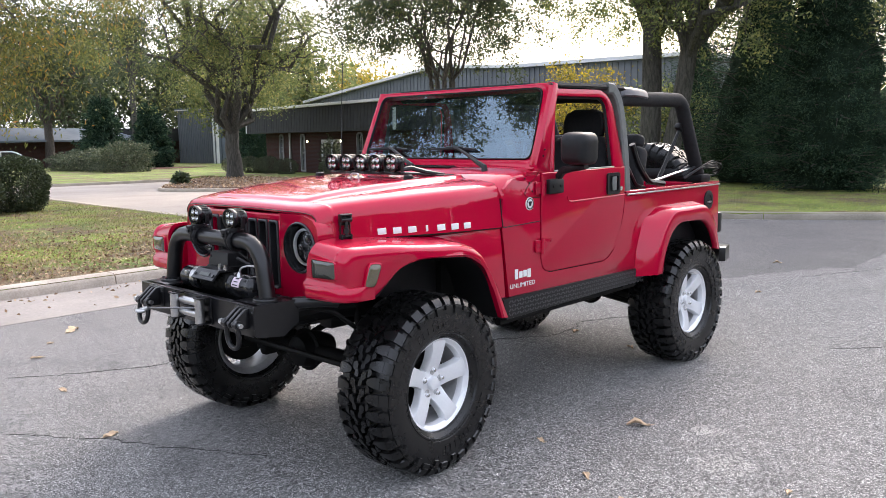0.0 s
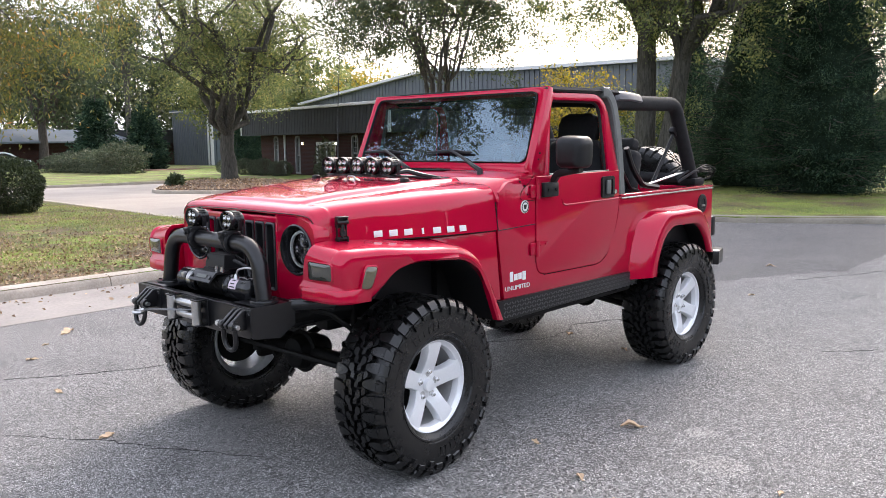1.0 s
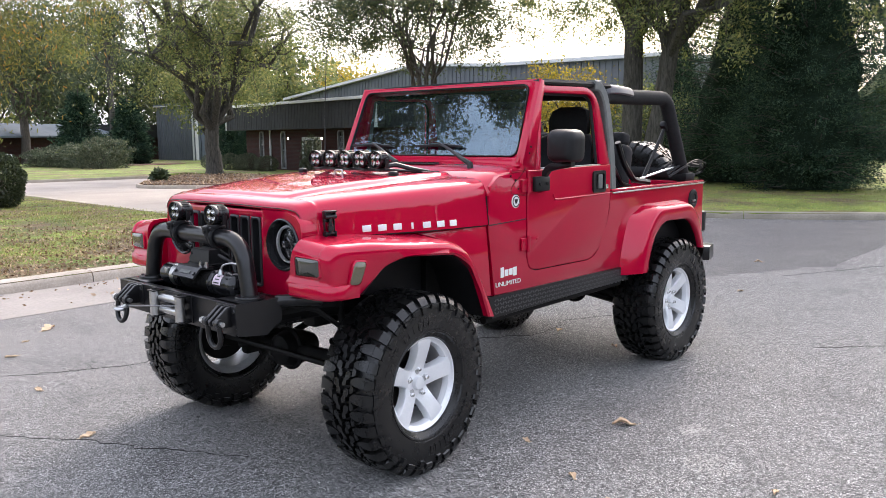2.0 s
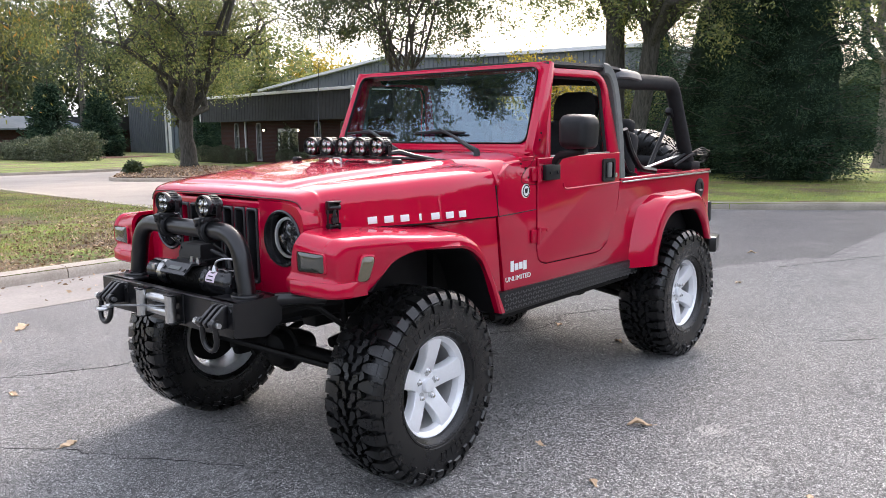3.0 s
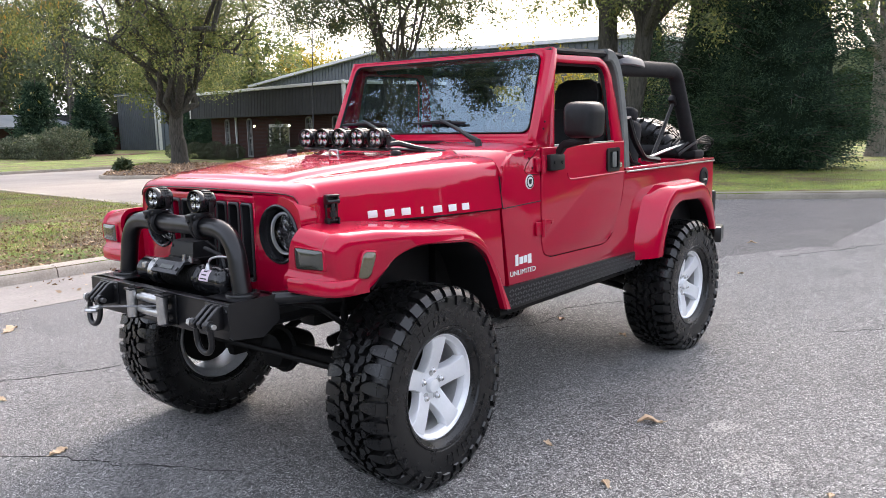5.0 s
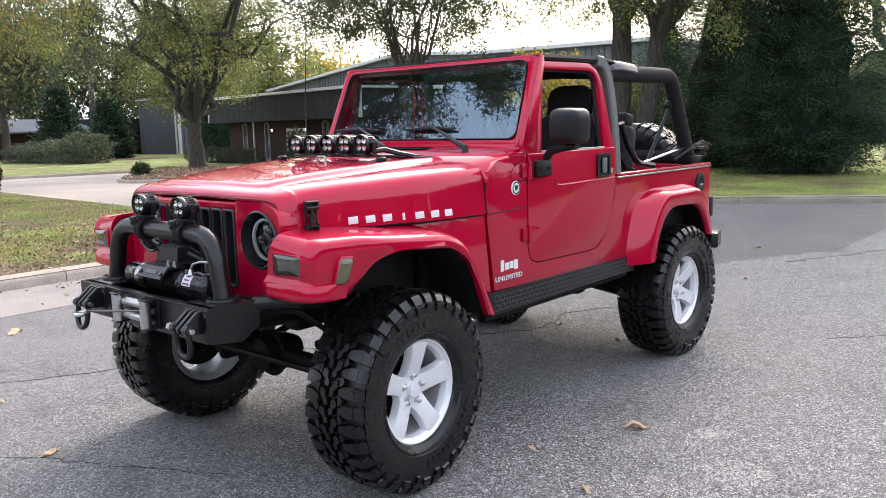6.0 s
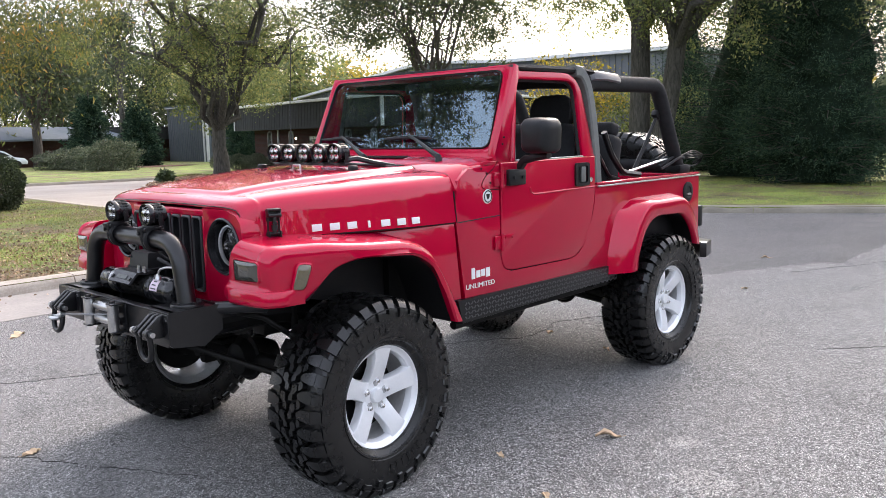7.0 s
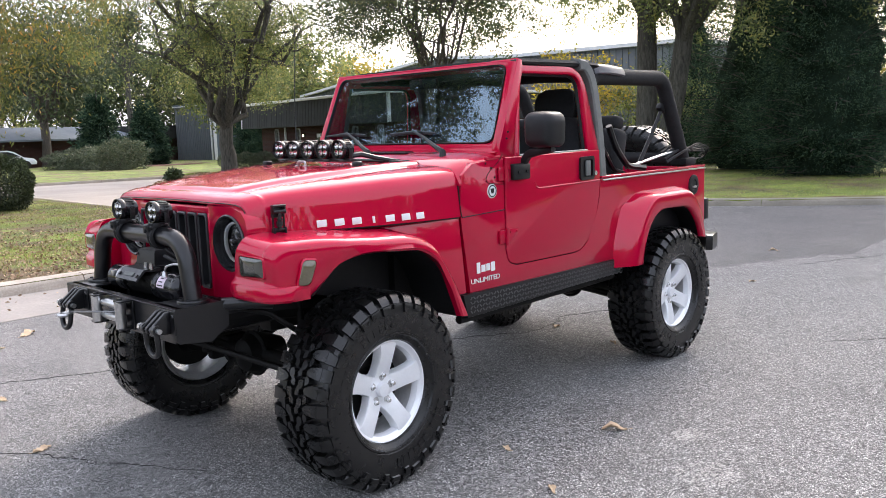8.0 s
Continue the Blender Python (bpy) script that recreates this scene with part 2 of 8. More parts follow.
def asphalt_material(name="asphalt", shade=1.0, speck=1.0):
    m = material(name, (0.12, 0.12, 0.12), 0.85)
    at = coords(m)
    v = node(m, "ShaderNodeTexVoronoi", Scale=118.0)
    wire(m, at, v.inputs["Vector"])
    v2 = node(m, "ShaderNodeTexVoronoi", Scale=190.0)
    wire(m, at, v2.inputs["Vector"])
    joint = node(m, "ShaderNodeTexVoronoi", Scale=118.0)
    joint.feature = "DISTANCE_TO_EDGE"
    wire(m, at, joint.inputs["Vector"])
    grey = m.node_tree.nodes.new("ShaderNodeSeparateColor")
    wire(m, v.outputs["Color"], grey.inputs[0])
    chips = ramp(m, grey.outputs[0], [(0.0, (0.04, 0.04, 0.041)), (0.35, (0.125, 0.125, 0.124)), (0.65, (0.21, 0.208, 0.204)), (0.90, (0.28, 0.277, 0.270)), (1.0, (0.38, 0.375, 0.365))])
    gaps = ramp(m, joint.outputs["Distance"], [(0.02, (0.08, 0.08, 0.08)), (0.20, (1.14, 1.14, 1.14))])
    c = chips
    if speck < 1:
        c = mixed(m, 1 - speck, c, (0.10, 0.099, 0.102))
    c = mixed(m, 1.0, c, (shade, shade, shade), "MULTIPLY")
    fine = m.node_tree.nodes.new("ShaderNodeSeparateColor")
    wire(m, v2.outputs["Color"], fine.inputs[0])
    c = mixed(m, 0.15, c, ramp(m, fine.outputs[1], [(0.0, (0.05, 0.05, 0.05)), (1.0, (0.40, 0.395, 0.38))]))
    mott = ramp(m, noised(m, 14, 6, 0.7, at), [(0.3, (1.20, 1.20, 1.20)), (0.7, (2.15, 2.15, 2.145))])
    c = mixed(m, 1.0, c, mott, "MULTIPLY")
    dust = ramp(m, noised(m, 0.55, 5, 0.6, at), [(0.42, (0, 0, 0)), (0.72, (0.28, 0.28, 0.28))])
    c = mixed(m, dust, c, (0.36, 0.345, 0.325))
    # paler towards the kerb: dust there, and the sunlit side put into the colour
    where_y = m.node_tree.nodes.new("ShaderNodeSeparateXYZ")
    wire(m, mixed(m, 0.9, at, node_color(m, 0.9, at), "ADD"), where_y.inputs[0])
    reach = node(m, "ShaderNodeMapRange")
    for key, value in (("From Min", -4.6), ("From Max", 1.3), ("To Min", 0.74), ("To Max", 0.0)):
        reach.inputs[key].default_value = value
    wire(m, where_y.outputs[1], reach.inputs[0])
    c = mixed(m, reach.outputs[0], c, (0.36, 0.335, 0.32))
    net = node(m, "ShaderNodeTexVoronoi", Scale=15.0)
    net.feature = "DISTANCE_TO_EDGE"
    shaky = mixed(m, 0.10, at, node_color(m, 9.0, at), "ADD")
    wire(m, shaky, net.inputs["Vector"])
    line = ramp(m, net.outputs["Distance"], [(0.008, (0.6, 0.6, 0.6)), (0.04, (0, 0, 0))])
    where = ramp(m, noised(m, 0.8, 3, 0.6, at), [(0.46, (0, 0, 0)), (0.60, (1, 1, 1))])
    c = mixed(m, mixed(m, 1.0, line, where, "MULTIPLY"), c, (0.05, 0.05, 0.052))
    dark = ramp(m, noised(m, 1.7, 4, 0.6, at), [(0.55, (0, 0, 0)), (0.75, (0.35, 0.35, 0.35))])
    c = mixed(m, dark, c, (0.075, 0.075, 0.078))
    clumps = ramp(m, noised(m, 62, 3, 0.6, at), [(0.36, (0.74, 0.74, 0.74)), (0.64, (1.26, 1.26, 1.26))])
    c = mixed(m, 1.0, c, clumps, "MULTIPLY")
    wire(m, mixed(m, 1.0, c, gaps, "MULTIPLY"), bsdf(m).inputs["Base Color"])
    h = bump(m, gaps, 0.6, 0.004)
    wire(m, bump(m, noised(m, 35, 5, 0.7, at), 0.35, 0.006, h), bsdf(m).inputs["Normal"])
    wire(m, ramp(m, noised(m, 60, 3, 0.6, at), [(0.3, (0.72, 0.72, 0.72)), (0.7, (0.95, 0.95, 0.95))]), bsdf(m).inputs["Roughness"])
    return m


def lawn_material(name, bare0, bare1, lush=1.0, patches=0.9):
    m = material(name, (0.08, 0.09, 0.03), 0.9)
    at = coords(m)
    blades = node(m, "ShaderNodeTexNoise", Scale=38.0, Detail=8.0, Roughness=0.75)
    wire(m, at, blades.inputs["Vector"])
    green = ramp(m, blades.outputs[0], [(0.32, (0.03, 0.055, 0.008)), (0.5, (0.14, 0.20, 0.03)), (0.68, (0.30, 0.36, 0.07))])
    green = mixed(m, 1.0, green, (lush, lush, lush), "MULTIPLY")
    straw = ramp(m, blades.outputs[0], [(0.3, (0.06, 0.042, 0.025)), (0.7, (0.30, 0.215, 0.13))])
    patch = ramp(m, noised(m, patches, 6, 0.68, at), [(bare0, (0, 0, 0)), (bare1, (1, 1, 1))])
    worn = ramp(m, noised(m, 0.7, 8, 0.78, at), [(0.36, (0.42, 0.40, 0.36)), (0.64, (1.15, 1.12, 1.0))])
    wire(m, mixed(m, 1.0, mixed(m, patch, green, straw), worn, "MULTIPLY"), bsdf(m).inputs["Base Color"])
    wire(m, bump(m, blades.outputs[0], 0.8, 0.03), bsdf(m).inputs["Normal"])
    return m


ASPHALT = asphalt_material()
LAWN = lawn_material("patchy_lawn", 0.42, 0.56, 1.35)
LAWN_GREEN = lawn_material("green_lawn", 0.46, 0.62, 1.3, 0.5)
OLD_CONCRETE = grainy("old_kerb_concrete", (0.15, 0.135, 0.105), (0.34, 0.305, 0.25), 45, 0.9, 0, 0.35, 0.006, big=1.5)
CONCRETE = grainy("kerb_concrete", (0.28, 0.24, 0.195), (0.54, 0.475, 0.40), 45, 0.85, 0, 0.35, 0.006, big=2.5)
DRIVE = grainy("drive_concrete", (0.31, 0.265, 0.23), (0.45, 0.395, 0.35), 14, 0.85, 0, 0.2, 0.004, big=0.5)
GUTTER = grainy("gutter_concrete", (0.20, 0.18, 0.165), (0.34, 0.305, 0.28), 30, 0.85, 0, 0.3, 0.004, big=1.2)
RED_MULCH = grainy("red_mulch", (0.07, 0.030, 0.022), (0.22, 0.10, 0.075), 9, 0.95, 0, 0.9, 0.04)
MULCH = grainy("mulch", (0.05, 0.032, 0.02), (0.20, 0.14, 0.10), 26, 0.95, 0, 0.9, 0.04)


def fall(x, y):
    """The ground's gentle fall away from the road, behind the car."""
    return -0.012 * min(150, max(0.0, -(0.72 * x + 0.69 * y) - 8))


def settle(bm):
    """Cuts a sheet where the fall begins and ends, and lets it follow the ground."""
    for d in (8, 158):
        geom = bm.verts[:] + bm.edges[:] + bm.faces[:]
        bmesh.ops.bisect_plane(bm, geom=geom, plane_co=(-0.72 * d / 0.9945, -0.69 * d / 0.9945, 0), plane_no=(0.72, 0.69, 0))
    for v in bm.verts:
        v.co.z += fall(v.co.x, v.co.y)


def flat_sheet(name, outline, z, mat, label, category):
    bm = bm_new()
    bm.faces.new([bm.verts.new((x, y, z)) for x, y in outline])
    bmesh.ops.triangulate(bm, faces=bm.faces[:])
    settle(bm)
    ob = part(name, bm, mat, None, smooth=0)
    return tagged(ob, label, category, kind="structure")


def slab(name, outline, z0, z1, mat, label, category):
    bm = bm_new()
    add_prism(bm, outline, (z0, z1), "z")
    bmesh.ops.triangulate(bm, faces=bm.faces[:])
    settle(bm)
    ob = part(name, bm, mat, None, smooth=0)
    return tagged(ob, label, category, kind="structure")


ground = flat_sheet("ground", [(-1500, -1500), (1500, -1500), (1500, 1500), (-1500, 1500)], -0.05, LAWN, "grassy ground that runs on to the horizon", "ground")
road = flat_sheet("road", [(-120, -9.0), (120, -9.0), (120, 90), (-120, 90)], 0.0, ASPHALT, "worn grey asphalt road with pale stone chips", "road")
driveway = flat_sheet("driveway", [(-40, -60), (40, -60), (40, -8.0), (-40, -8.0)], 0.006, DRIVE, "pale concrete driveway with fine dark joints", "driveway")

OLD_ASPHALT = asphalt_material("old_asphalt", 0.62, 0.18)
edge = []
bend = random.Random(17)
for (x0, y0), (x1, y1) in zip([(-14.6, 0.35), (-7.6, 0.42), (-6.9, -0.05), (-6.0, -0.4), (-5.4, -2.5)], [(-7.6, 0.42), (-6.9, -0.05), (-6.0, -0.4), (-5.4, -2.5), (-5.0, -4.0)]):
    steps = max(2, int(math.hypot(x1 - x0, y1 - y0) / 0.12))
    wild = 0.02 if x0 < -10 else 0.07
    edge += [(x0 + (x1 - x0) * k / steps + bend.uniform(-wild, wild), y0 + (y1 - y0) * k / steps + bend.uniform(-wild, wild)) for k in range(steps)]
flat_sheet("road_patch", edge + [(-5.0, -4.0), (-11.9, -4.0), (-12.3, -3.2)], 0.003, OLD_ASPHALT, "darker old asphalt beside the far kerb", "road")

KERB = 0.13
lawn_edge = rounded([(70, -5.60, 0), (-5.4, -5.60, 0), (-6.85, -22.5, 0), (-5.6, -33.0, 0)], [0, 1.6, 1.5, 0], 8)
lawn_edge = [(p.x, p.y) for p in lawn_edge]
slab("lawn", lawn_edge + [(70, -33.0)], -0.06, KERB - 0.012, LAWN, "patchy grass verge with brown fallen leaves", "lawn")
far_edge = rounded([(-55, 67.3, 0), (-11.95, -4.05, 0), (-13.2, -20.2, 0), (-24, -20.6, 0)], [0, 2.2, 1.2, 0], 8)
far_edge = [(p.x, p.y) for p in far_edge]
slab("lawn", far_edge + [(-24, -20.0), (-160, -20), (-160, 66)], -0.06, KERB - 0.012, LAWN_GREEN, "mown green lawn under dark cedars", "lawn")
patch = [(-29.0 + 3.4 * math.cos(a * 0.3142) + 0.5 * math.sin(a * 1.9), -58.4 + 2.6 * math.sin(a * 0.3142)) for a in range(20)]
slab("planting_bed", patch, -0.04, KERB + 0.01, RED_MULCH, "red-brown mulch under the evergreens beside the metal building", "planting bed")
slab("lawn", [(60, -33.4), (-16.6, -33.4), (-20.5, -36.5), (-20.5, -160), (60, -160)], -0.06, KERB - 0.012, LAWN_GREEN, "mown green lawn beyond the driveway", "lawn")
slab("lawn", [(-20.5, -20), (-20.5, -160), (-160, -160), (-160, -20)], -0.065, KERB - 0.016, LAWN_GREEN, "lawn round the low brick building", "lawn")
isl = rounded([(-11.5, -24.4, 0), (-13.6, -21.1, 0), (-20.4, -21.0, 0), (-20.4, -33.0, 0), (-16.4, -32.0, 0)], 1.0, 5, True)
isl = [(p.x, p.y) for p in isl]
slab("planting_bed", [((x + 16.5) * 0.97 - 16.5, (y + 27) * 0.97 - 27) for x, y in isl], -0.06, KERB + 0.02, MULCH, "mulched planting bed with brown litter", "planting bed")


def kerb_run(name, edge, label, width=0.16, top=KERB, piece=3.0, mat=None):
    """A concrete kerb along a path of (x, y), cast in pieces with open joints; the road lies on its left-hand side."""
    run = thing(name, label, "kerb", kind="structure")
    pts = [Vector((x, y, 0)) for x, y in edge]
    lengths = [0.0]
    for a, b in zip(pts, pts[1:]):
        lengths.append(lengths[-1] + (b - a).length)

    def along(s):
        for i in range(len(pts) - 1):
            if s <= lengths[i + 1] or i == len(pts) - 2:
                d = (pts[i + 1] - pts[i]).normalized()
                return pts[i] + d * (s - lengths[i]), Vector((-d.y, d.x, 0))
    count = max(1, int(lengths[-1] / piece))
    for k in range(count):
        s0, s1 = lengths[-1] * k / count + 0.006, lengths[-1] * (k + 1) / count - 0.006
        n = 5
        bm = bm_new()
        rings = []
        for j in range(n):
            p, left = along(s0 + (s1 - s0) * j / (n - 1))
            sec = [(0.03, -0.04), (0.025, top - 0.06), (0.005, top - 0.022), (-0.03, top), (-width + 0.01, top), (-width, top - 0.012), (-width, -0.04)]
            rings.append([p + left * o + Vector((0, 0, h + fall(p.x, p.y))) for o, h in sec])
        add_ring_loft(bm, rings)
        part("kerb_stone", bm, mat or CONCRETE, run)
    return run


kerb_run("kerb", ([(36, -5.60)] + [(x, y) for x, y in lawn_edge if x < 36])[::-1], "stained pale concrete kerb with leaves along its foot", 0.21)
kerb_run("kerb", [(-40.0, 42.46)] + [(x, y) for x, y in far_edge if x > -40], "weathered grey concrete kerb in front of the lawn", 0.2, mat=OLD_CONCRETE)
kerb_run("kerb", isl + isl[:1], "low concrete kerb round the planting bed", 0.14)
kerb_run("kerb", [(-16.6, -33.3), (20, -33.3)][::-1], "thin concrete kerb at the driveway's far side")
bm = bm_new()
for x in range(-5, 36, 3):
    add_box(bm, (x + 1.5, -4.98, -0.03), (2.985, 1.36, 0.074), bevel=0.004, seg=1)
gutter = part("gutter", bm, GUTTER, None, smooth=0)
tagged(gutter, "dusty pale concrete gutter strip beside the kerb", "gutter", kind="structure")

# ---- plants ----
def leaf_material(name, stops, through=0.45, gloss=0.05):
    m = bpy.data.materials.new(name)
    m.use_nodes = True
    t = m.node_tree
    t.nodes.remove(t.nodes["Principled BSDF"])
    geo = t.nodes.new("ShaderNodeNewGeometry")
    c = ramp(m, geo.outputs["Random Per Island"], stops)
    broad = ramp(m, noised(m, 0.7, 3), [(0.3, (0.75, 0.75, 0.75)), (0.7, (1.2, 1.2, 1.2))])
    c = mixed(m, 1.0, c, broad, "MULTIPLY")
    d = t.nodes.new("ShaderNodeBsdfDiffuse")
    tr = t.nodes.new("ShaderNodeBsdfTranslucent")
    gl = t.nodes.new("ShaderNodeBsdfGlossy")
    gl.inputs["Roughness"].default_value = 0.45
    wire(m, c, d.inputs[0])
    wire(m, c, tr.inputs[0])
    mix = t.nodes.new("ShaderNodeMixShader")
    mix.inputs[0].default_value = through
    wire(m, d.outputs[0], mix.inputs[1])
    wire(m, tr.outputs[0], mix.inputs[2])
    mix2 = t.nodes.new("ShaderNodeMixShader")
    mix2.inputs[0].default_value = gloss
    wire(m, mix.outputs[0], mix2.inputs[1])
    wire(m, gl.outputs[0], mix2.inputs[2])
    wire(m, mix2.outputs[0], t.nodes["Material Output"].inputs[0])
    return m


def bark_material(name, dark, light):
    m = material(name, light, 0.9)
    at = coords(m)
    s = node(m, "ShaderNodeMapping")
    s.inputs["Scale"].default_value = (9, 9, 1.6)
    wire(m, at, s.inputs[0])
    n = noised(m, 2.2, 7, 0.7, s.outputs[0])
    wire(m, ramp(m, n, [(0.3, dark), (0.7, light)]), bsdf(m).inputs["Base Color"])
    wire(m, bump(m, n, 1.0, 0.09), bsdf(m).inputs["Normal"])
    return m


BARK = bark_material("oak_bark", (0.014, 0.013, 0.011), (0.125, 0.117, 0.10))
# lighter bark: the sun on the lawn-end trunk is put into its colour
SUNLIT_BARK = bark_material("sunlit_bark", (0.08, 0.07, 0.06), (0.30, 0.27, 0.23))
BARK_DARK = bark_material("dark_bark", (0.03, 0.026, 0.022), (0.12, 0.10, 0.085))
OAK_LEAF = leaf_material("oak_leaves", [(0.0, (0.075, 0.10, 0.030)), (0.5, (0.150, 0.188, 0.055)), (0.85, (0.25, 0.265, 0.08)), (1.0, (0.37, 0.33, 0.09))], 0.6)
DARK_LEAF = leaf_material("dark_leaves", [(0.0, (0.035, 0.055, 0.02)), (0.6, (0.075, 0.10, 0.035)), (1.0, (0.16, 0.16, 0.05))], 0.55)
TURNING_LEAF = leaf_material("turning_leaves", [(0.0, (0.06, 0.08, 0.018)), (0.5, (0.13, 0.145, 0.03)), (0.9, (0.22, 0.19, 0.035)), (1.0, (0.40, 0.19, 0.03))], 0.5)
YELLOW_LEAF = leaf_material("yellow_leaves", [(0.0, (0.16, 0.17, 0.03)), (0.5, (0.32, 0.26, 0.03)), (1.0, (0.48, 0.34, 0.03))], 0.5)
CEDAR_LEAF = leaf_material("cedar_needles", [(0.0, (0.014, 0.032, 0.022)), (0.6, (0.038, 0.072, 0.044)), (1.0, (0.10, 0.15, 0.085))], 0.25, 0.012)
# shade of the crown's inside, put into the colour of its core
CEDAR_SHADE = grainy("cedar_dark_core", (0.006, 0.012, 0.008), (0.028, 0.045, 0.028), 9, 0.95, 0, 1.0, 0.08, big=2.0, spec=0.1)
HEDGE_LEAF = leaf_material("hedge_leaves", [(0.0, (0.018, 0.030, 0.010)), (0.6, (0.04, 0.06, 0.02)), (1.0, (0.09, 0.11, 0.04))], 0.25)
CLIPPED_LEAF = leaf_material("clipped_box_leaves", [(0.0, (0.03, 0.042, 0.022)), (0.6, (0.075, 0.092, 0.05)), (1.0, (0.15, 0.165, 0.095))], 0.25)
LOOSE_LEAF = leaf_material("loose_hedge_leaves", [(0.0, (0.03, 0.045, 0.02)), (0.6, (0.07, 0.09, 0.045)), (1.0, (0.14, 0.15, 0.09))], 0.3)
PINE_LEAF = leaf_material("pine_needles", [(0.0, (0.03, 0.05, 0.02)), (0.6, (0.06, 0.085, 0.035)), (1.0, (0.12, 0.14, 0.06))], 0.3)


def leaves_mesh(name, centres, size, rng, mat, droop=0.0, slender=0.45, out=None):
    """Many small pointed leaves, folded a little along their middle, round the given centres."""
    c = np.asarray(centres, float)
    n = len(c)
    d = rng.normal(size=(n, 3))
    if out is not None:
        d = d * 0.6 + out
    d[:, 2] -= droop
    d /= np.linalg.norm(d, axis=1)[:, None] + 1e-9
    s = np.cross(d, rng.normal(size=(n, 3)))
    s /= np.linalg.norm(s, axis=1)[:, None] + 1e-9
    up = np.cross(d, s)
    L = (size * rng.uniform(0.6, 1.3, n))[:, None]
    W = L * slender * 0.5
    v = np.stack([c, c + d * L * 0.45 + s * W + up * W * 0.25, c + d * L, c + d * L * 0.45 - s * W + up * W * 0.25], 1).reshape(-1, 3)
    me = bpy.data.meshes.new(name)
    me.vertices.add(4 * n)
    me.vertices.foreach_set("co", v.ravel())
    me.loops.add(4 * n)
    me.loops.foreach_set("vertex_index", np.arange(4 * n, dtype=np.int32))
    me.polygons.add(n)
    me.polygons.foreach_set("loop_start", np.arange(0, 4 * n, 4, dtype=np.int32))
    me.update()
    me.validate()
    me.materials.append(mat)
    return me


def add_limb(bm, a, b, r0, r1, rng, bend=0.12, seg=7, steps=4):
    a, b = Vector(a), Vector(b)
    L = (b - a).length
    path = [a]
    for i in range(1, steps):
        t = i / steps
        path.append(a.lerp(b, t) + Vector(rng.normal(size=3)) * L * bend * 0.35 + Vector((0, 0, L * bend * math.sin(t * math.pi) * 0.5)))
    path.append(b)
    add_tube(bm, path, [r0 + (r1 - r0) * (i / steps) for i in range(steps + 1)], seg, caps=False)
    return path


def tree(name, label, base, height, radius, crown, leaf, bark, seed, fork=0.3, limbs=6, leaves=9000, size=0.13, lean=(0, 0), droop=0.0, levels=3, flare=1.5, spread=0.55, stems=1, slender=0.45, low=0.12, fill=60, clump=1.0):
    """A tree with a flared trunk, limbs that fork three times, and single leaves in clumps at the twigs. crown: its half widths and half height."""
    rng = np.random.default_rng(seed)
    root = thing(name, label, "tree", at=base)
    bm = bm_new()
    b = Vector(base)
    tips = []
    cz = height - crown[2]
    centre = b + Vector((lean[0], lean[1], cz))
    for k in range(stems):
        off = Vector((0, 0, 0)) if stems == 1 else Vector((math.cos(k * 2.4), math.sin(k * 2.4), 0)) * radius * 2.2
        forked = b + off * (1 + k * 0.6) + Vector((lean[0] * 0.3, lean[1] * 0.3, height * fork))
        path = [b + off * 0.6 - Vector((0, 0, 0.15)), b + off * 0.7 + Vector((0, 0, 0.25)), b + off + Vector((0, 0, 0.9)), b.lerp(forked, 0.55) + Vector(rng.normal(size=3)) * radius * 0.08, forked]
        add_tube(bm, path, [radius * flare, radius * 1.12, radius, radius * 0.92, radius * 0.82], 14, caps=False)
        count = max(2, limbs // stems)
        for i in range(count):
            ang = i * math.tau / count + rng.uniform(-0.35, 0.35) + k
            el = rng.uniform(-0.35, 0.95) if i else 1.0
            aim = centre + Vector((math.cos(ang) * crown[0] * spread, math.sin(ang) * crown[1] * spread, crown[2] * el * 0.6))
            start = b.lerp(forked, rng.uniform(0.8, 1.0)) if stems == 1 else forked
            r = radius * rng.uniform(0.34, 0.55)
            main = add_limb(bm, start, aim, r * 1.1, r * 0.45, rng, 0.16, 9, 6)
            for q in range(levels + 2):
                s = main[rng.integers(2, 7)]
                d = Vector(rng.normal(size=3))
                d.z = abs(d.z) * 0.5 - droop * 0.5
                e = s + d.normalized() * crown[0] * rng.uniform(0.3, 0.55)
                sub = add_limb(bm, s, e, r * 0.4, r * 0.12, rng, 0.2, 5, 4)
                for w in range(4):
                    s2 = sub[rng.integers(1, 5)]
                    d2 = Vector(rng.normal(size=3))
                    d2.z -= droop
                    e2 = s2 + d2.normalized() * crown[0] * rng.uniform(0.14, 0.3)
                    add_limb(bm, s2, e2, r * 0.11, r * 0.04, rng, 0.25, 4, 3)
                    tips.append((s2 + e2) / 2)
                    tips.append(e2)
    part("trunk", bm, bark, root)
    while len(tips) < fill * limbs:
        d = rng.normal(size=3)
        d /= np.linalg.norm(d)
        f = rng.uniform(0.55, 1.0) ** 0.5
        p = centre + Vector((d[0] * crown[0] * f, d[1] * crown[1] * f, d[2] * crown[2] * f))
        if p.z > b.z + height * low:
            tips.append(p)
    t = np.array([tuple(p) for p in tips])
    pick = rng.integers(0, len(t), leaves)
    blob = rng.uniform(0.10, 0.26, len(t))[pick] * crown[0] * 0.55 * clump
    c = t[pick] + rng.normal(size=(leaves, 3)) * blob[:, None] * np.array([1, 1, 0.75])
    if droop:
        c[:, 2] -= np.abs(rng.normal(size=leaves)) * droop * 0.6
    crown_ob = new("crown", leaves_mesh("crown", c, size, rng, leaf, droop, slender))
    crown_ob.parent = root
    crown_ob.location = -root.location
    return root


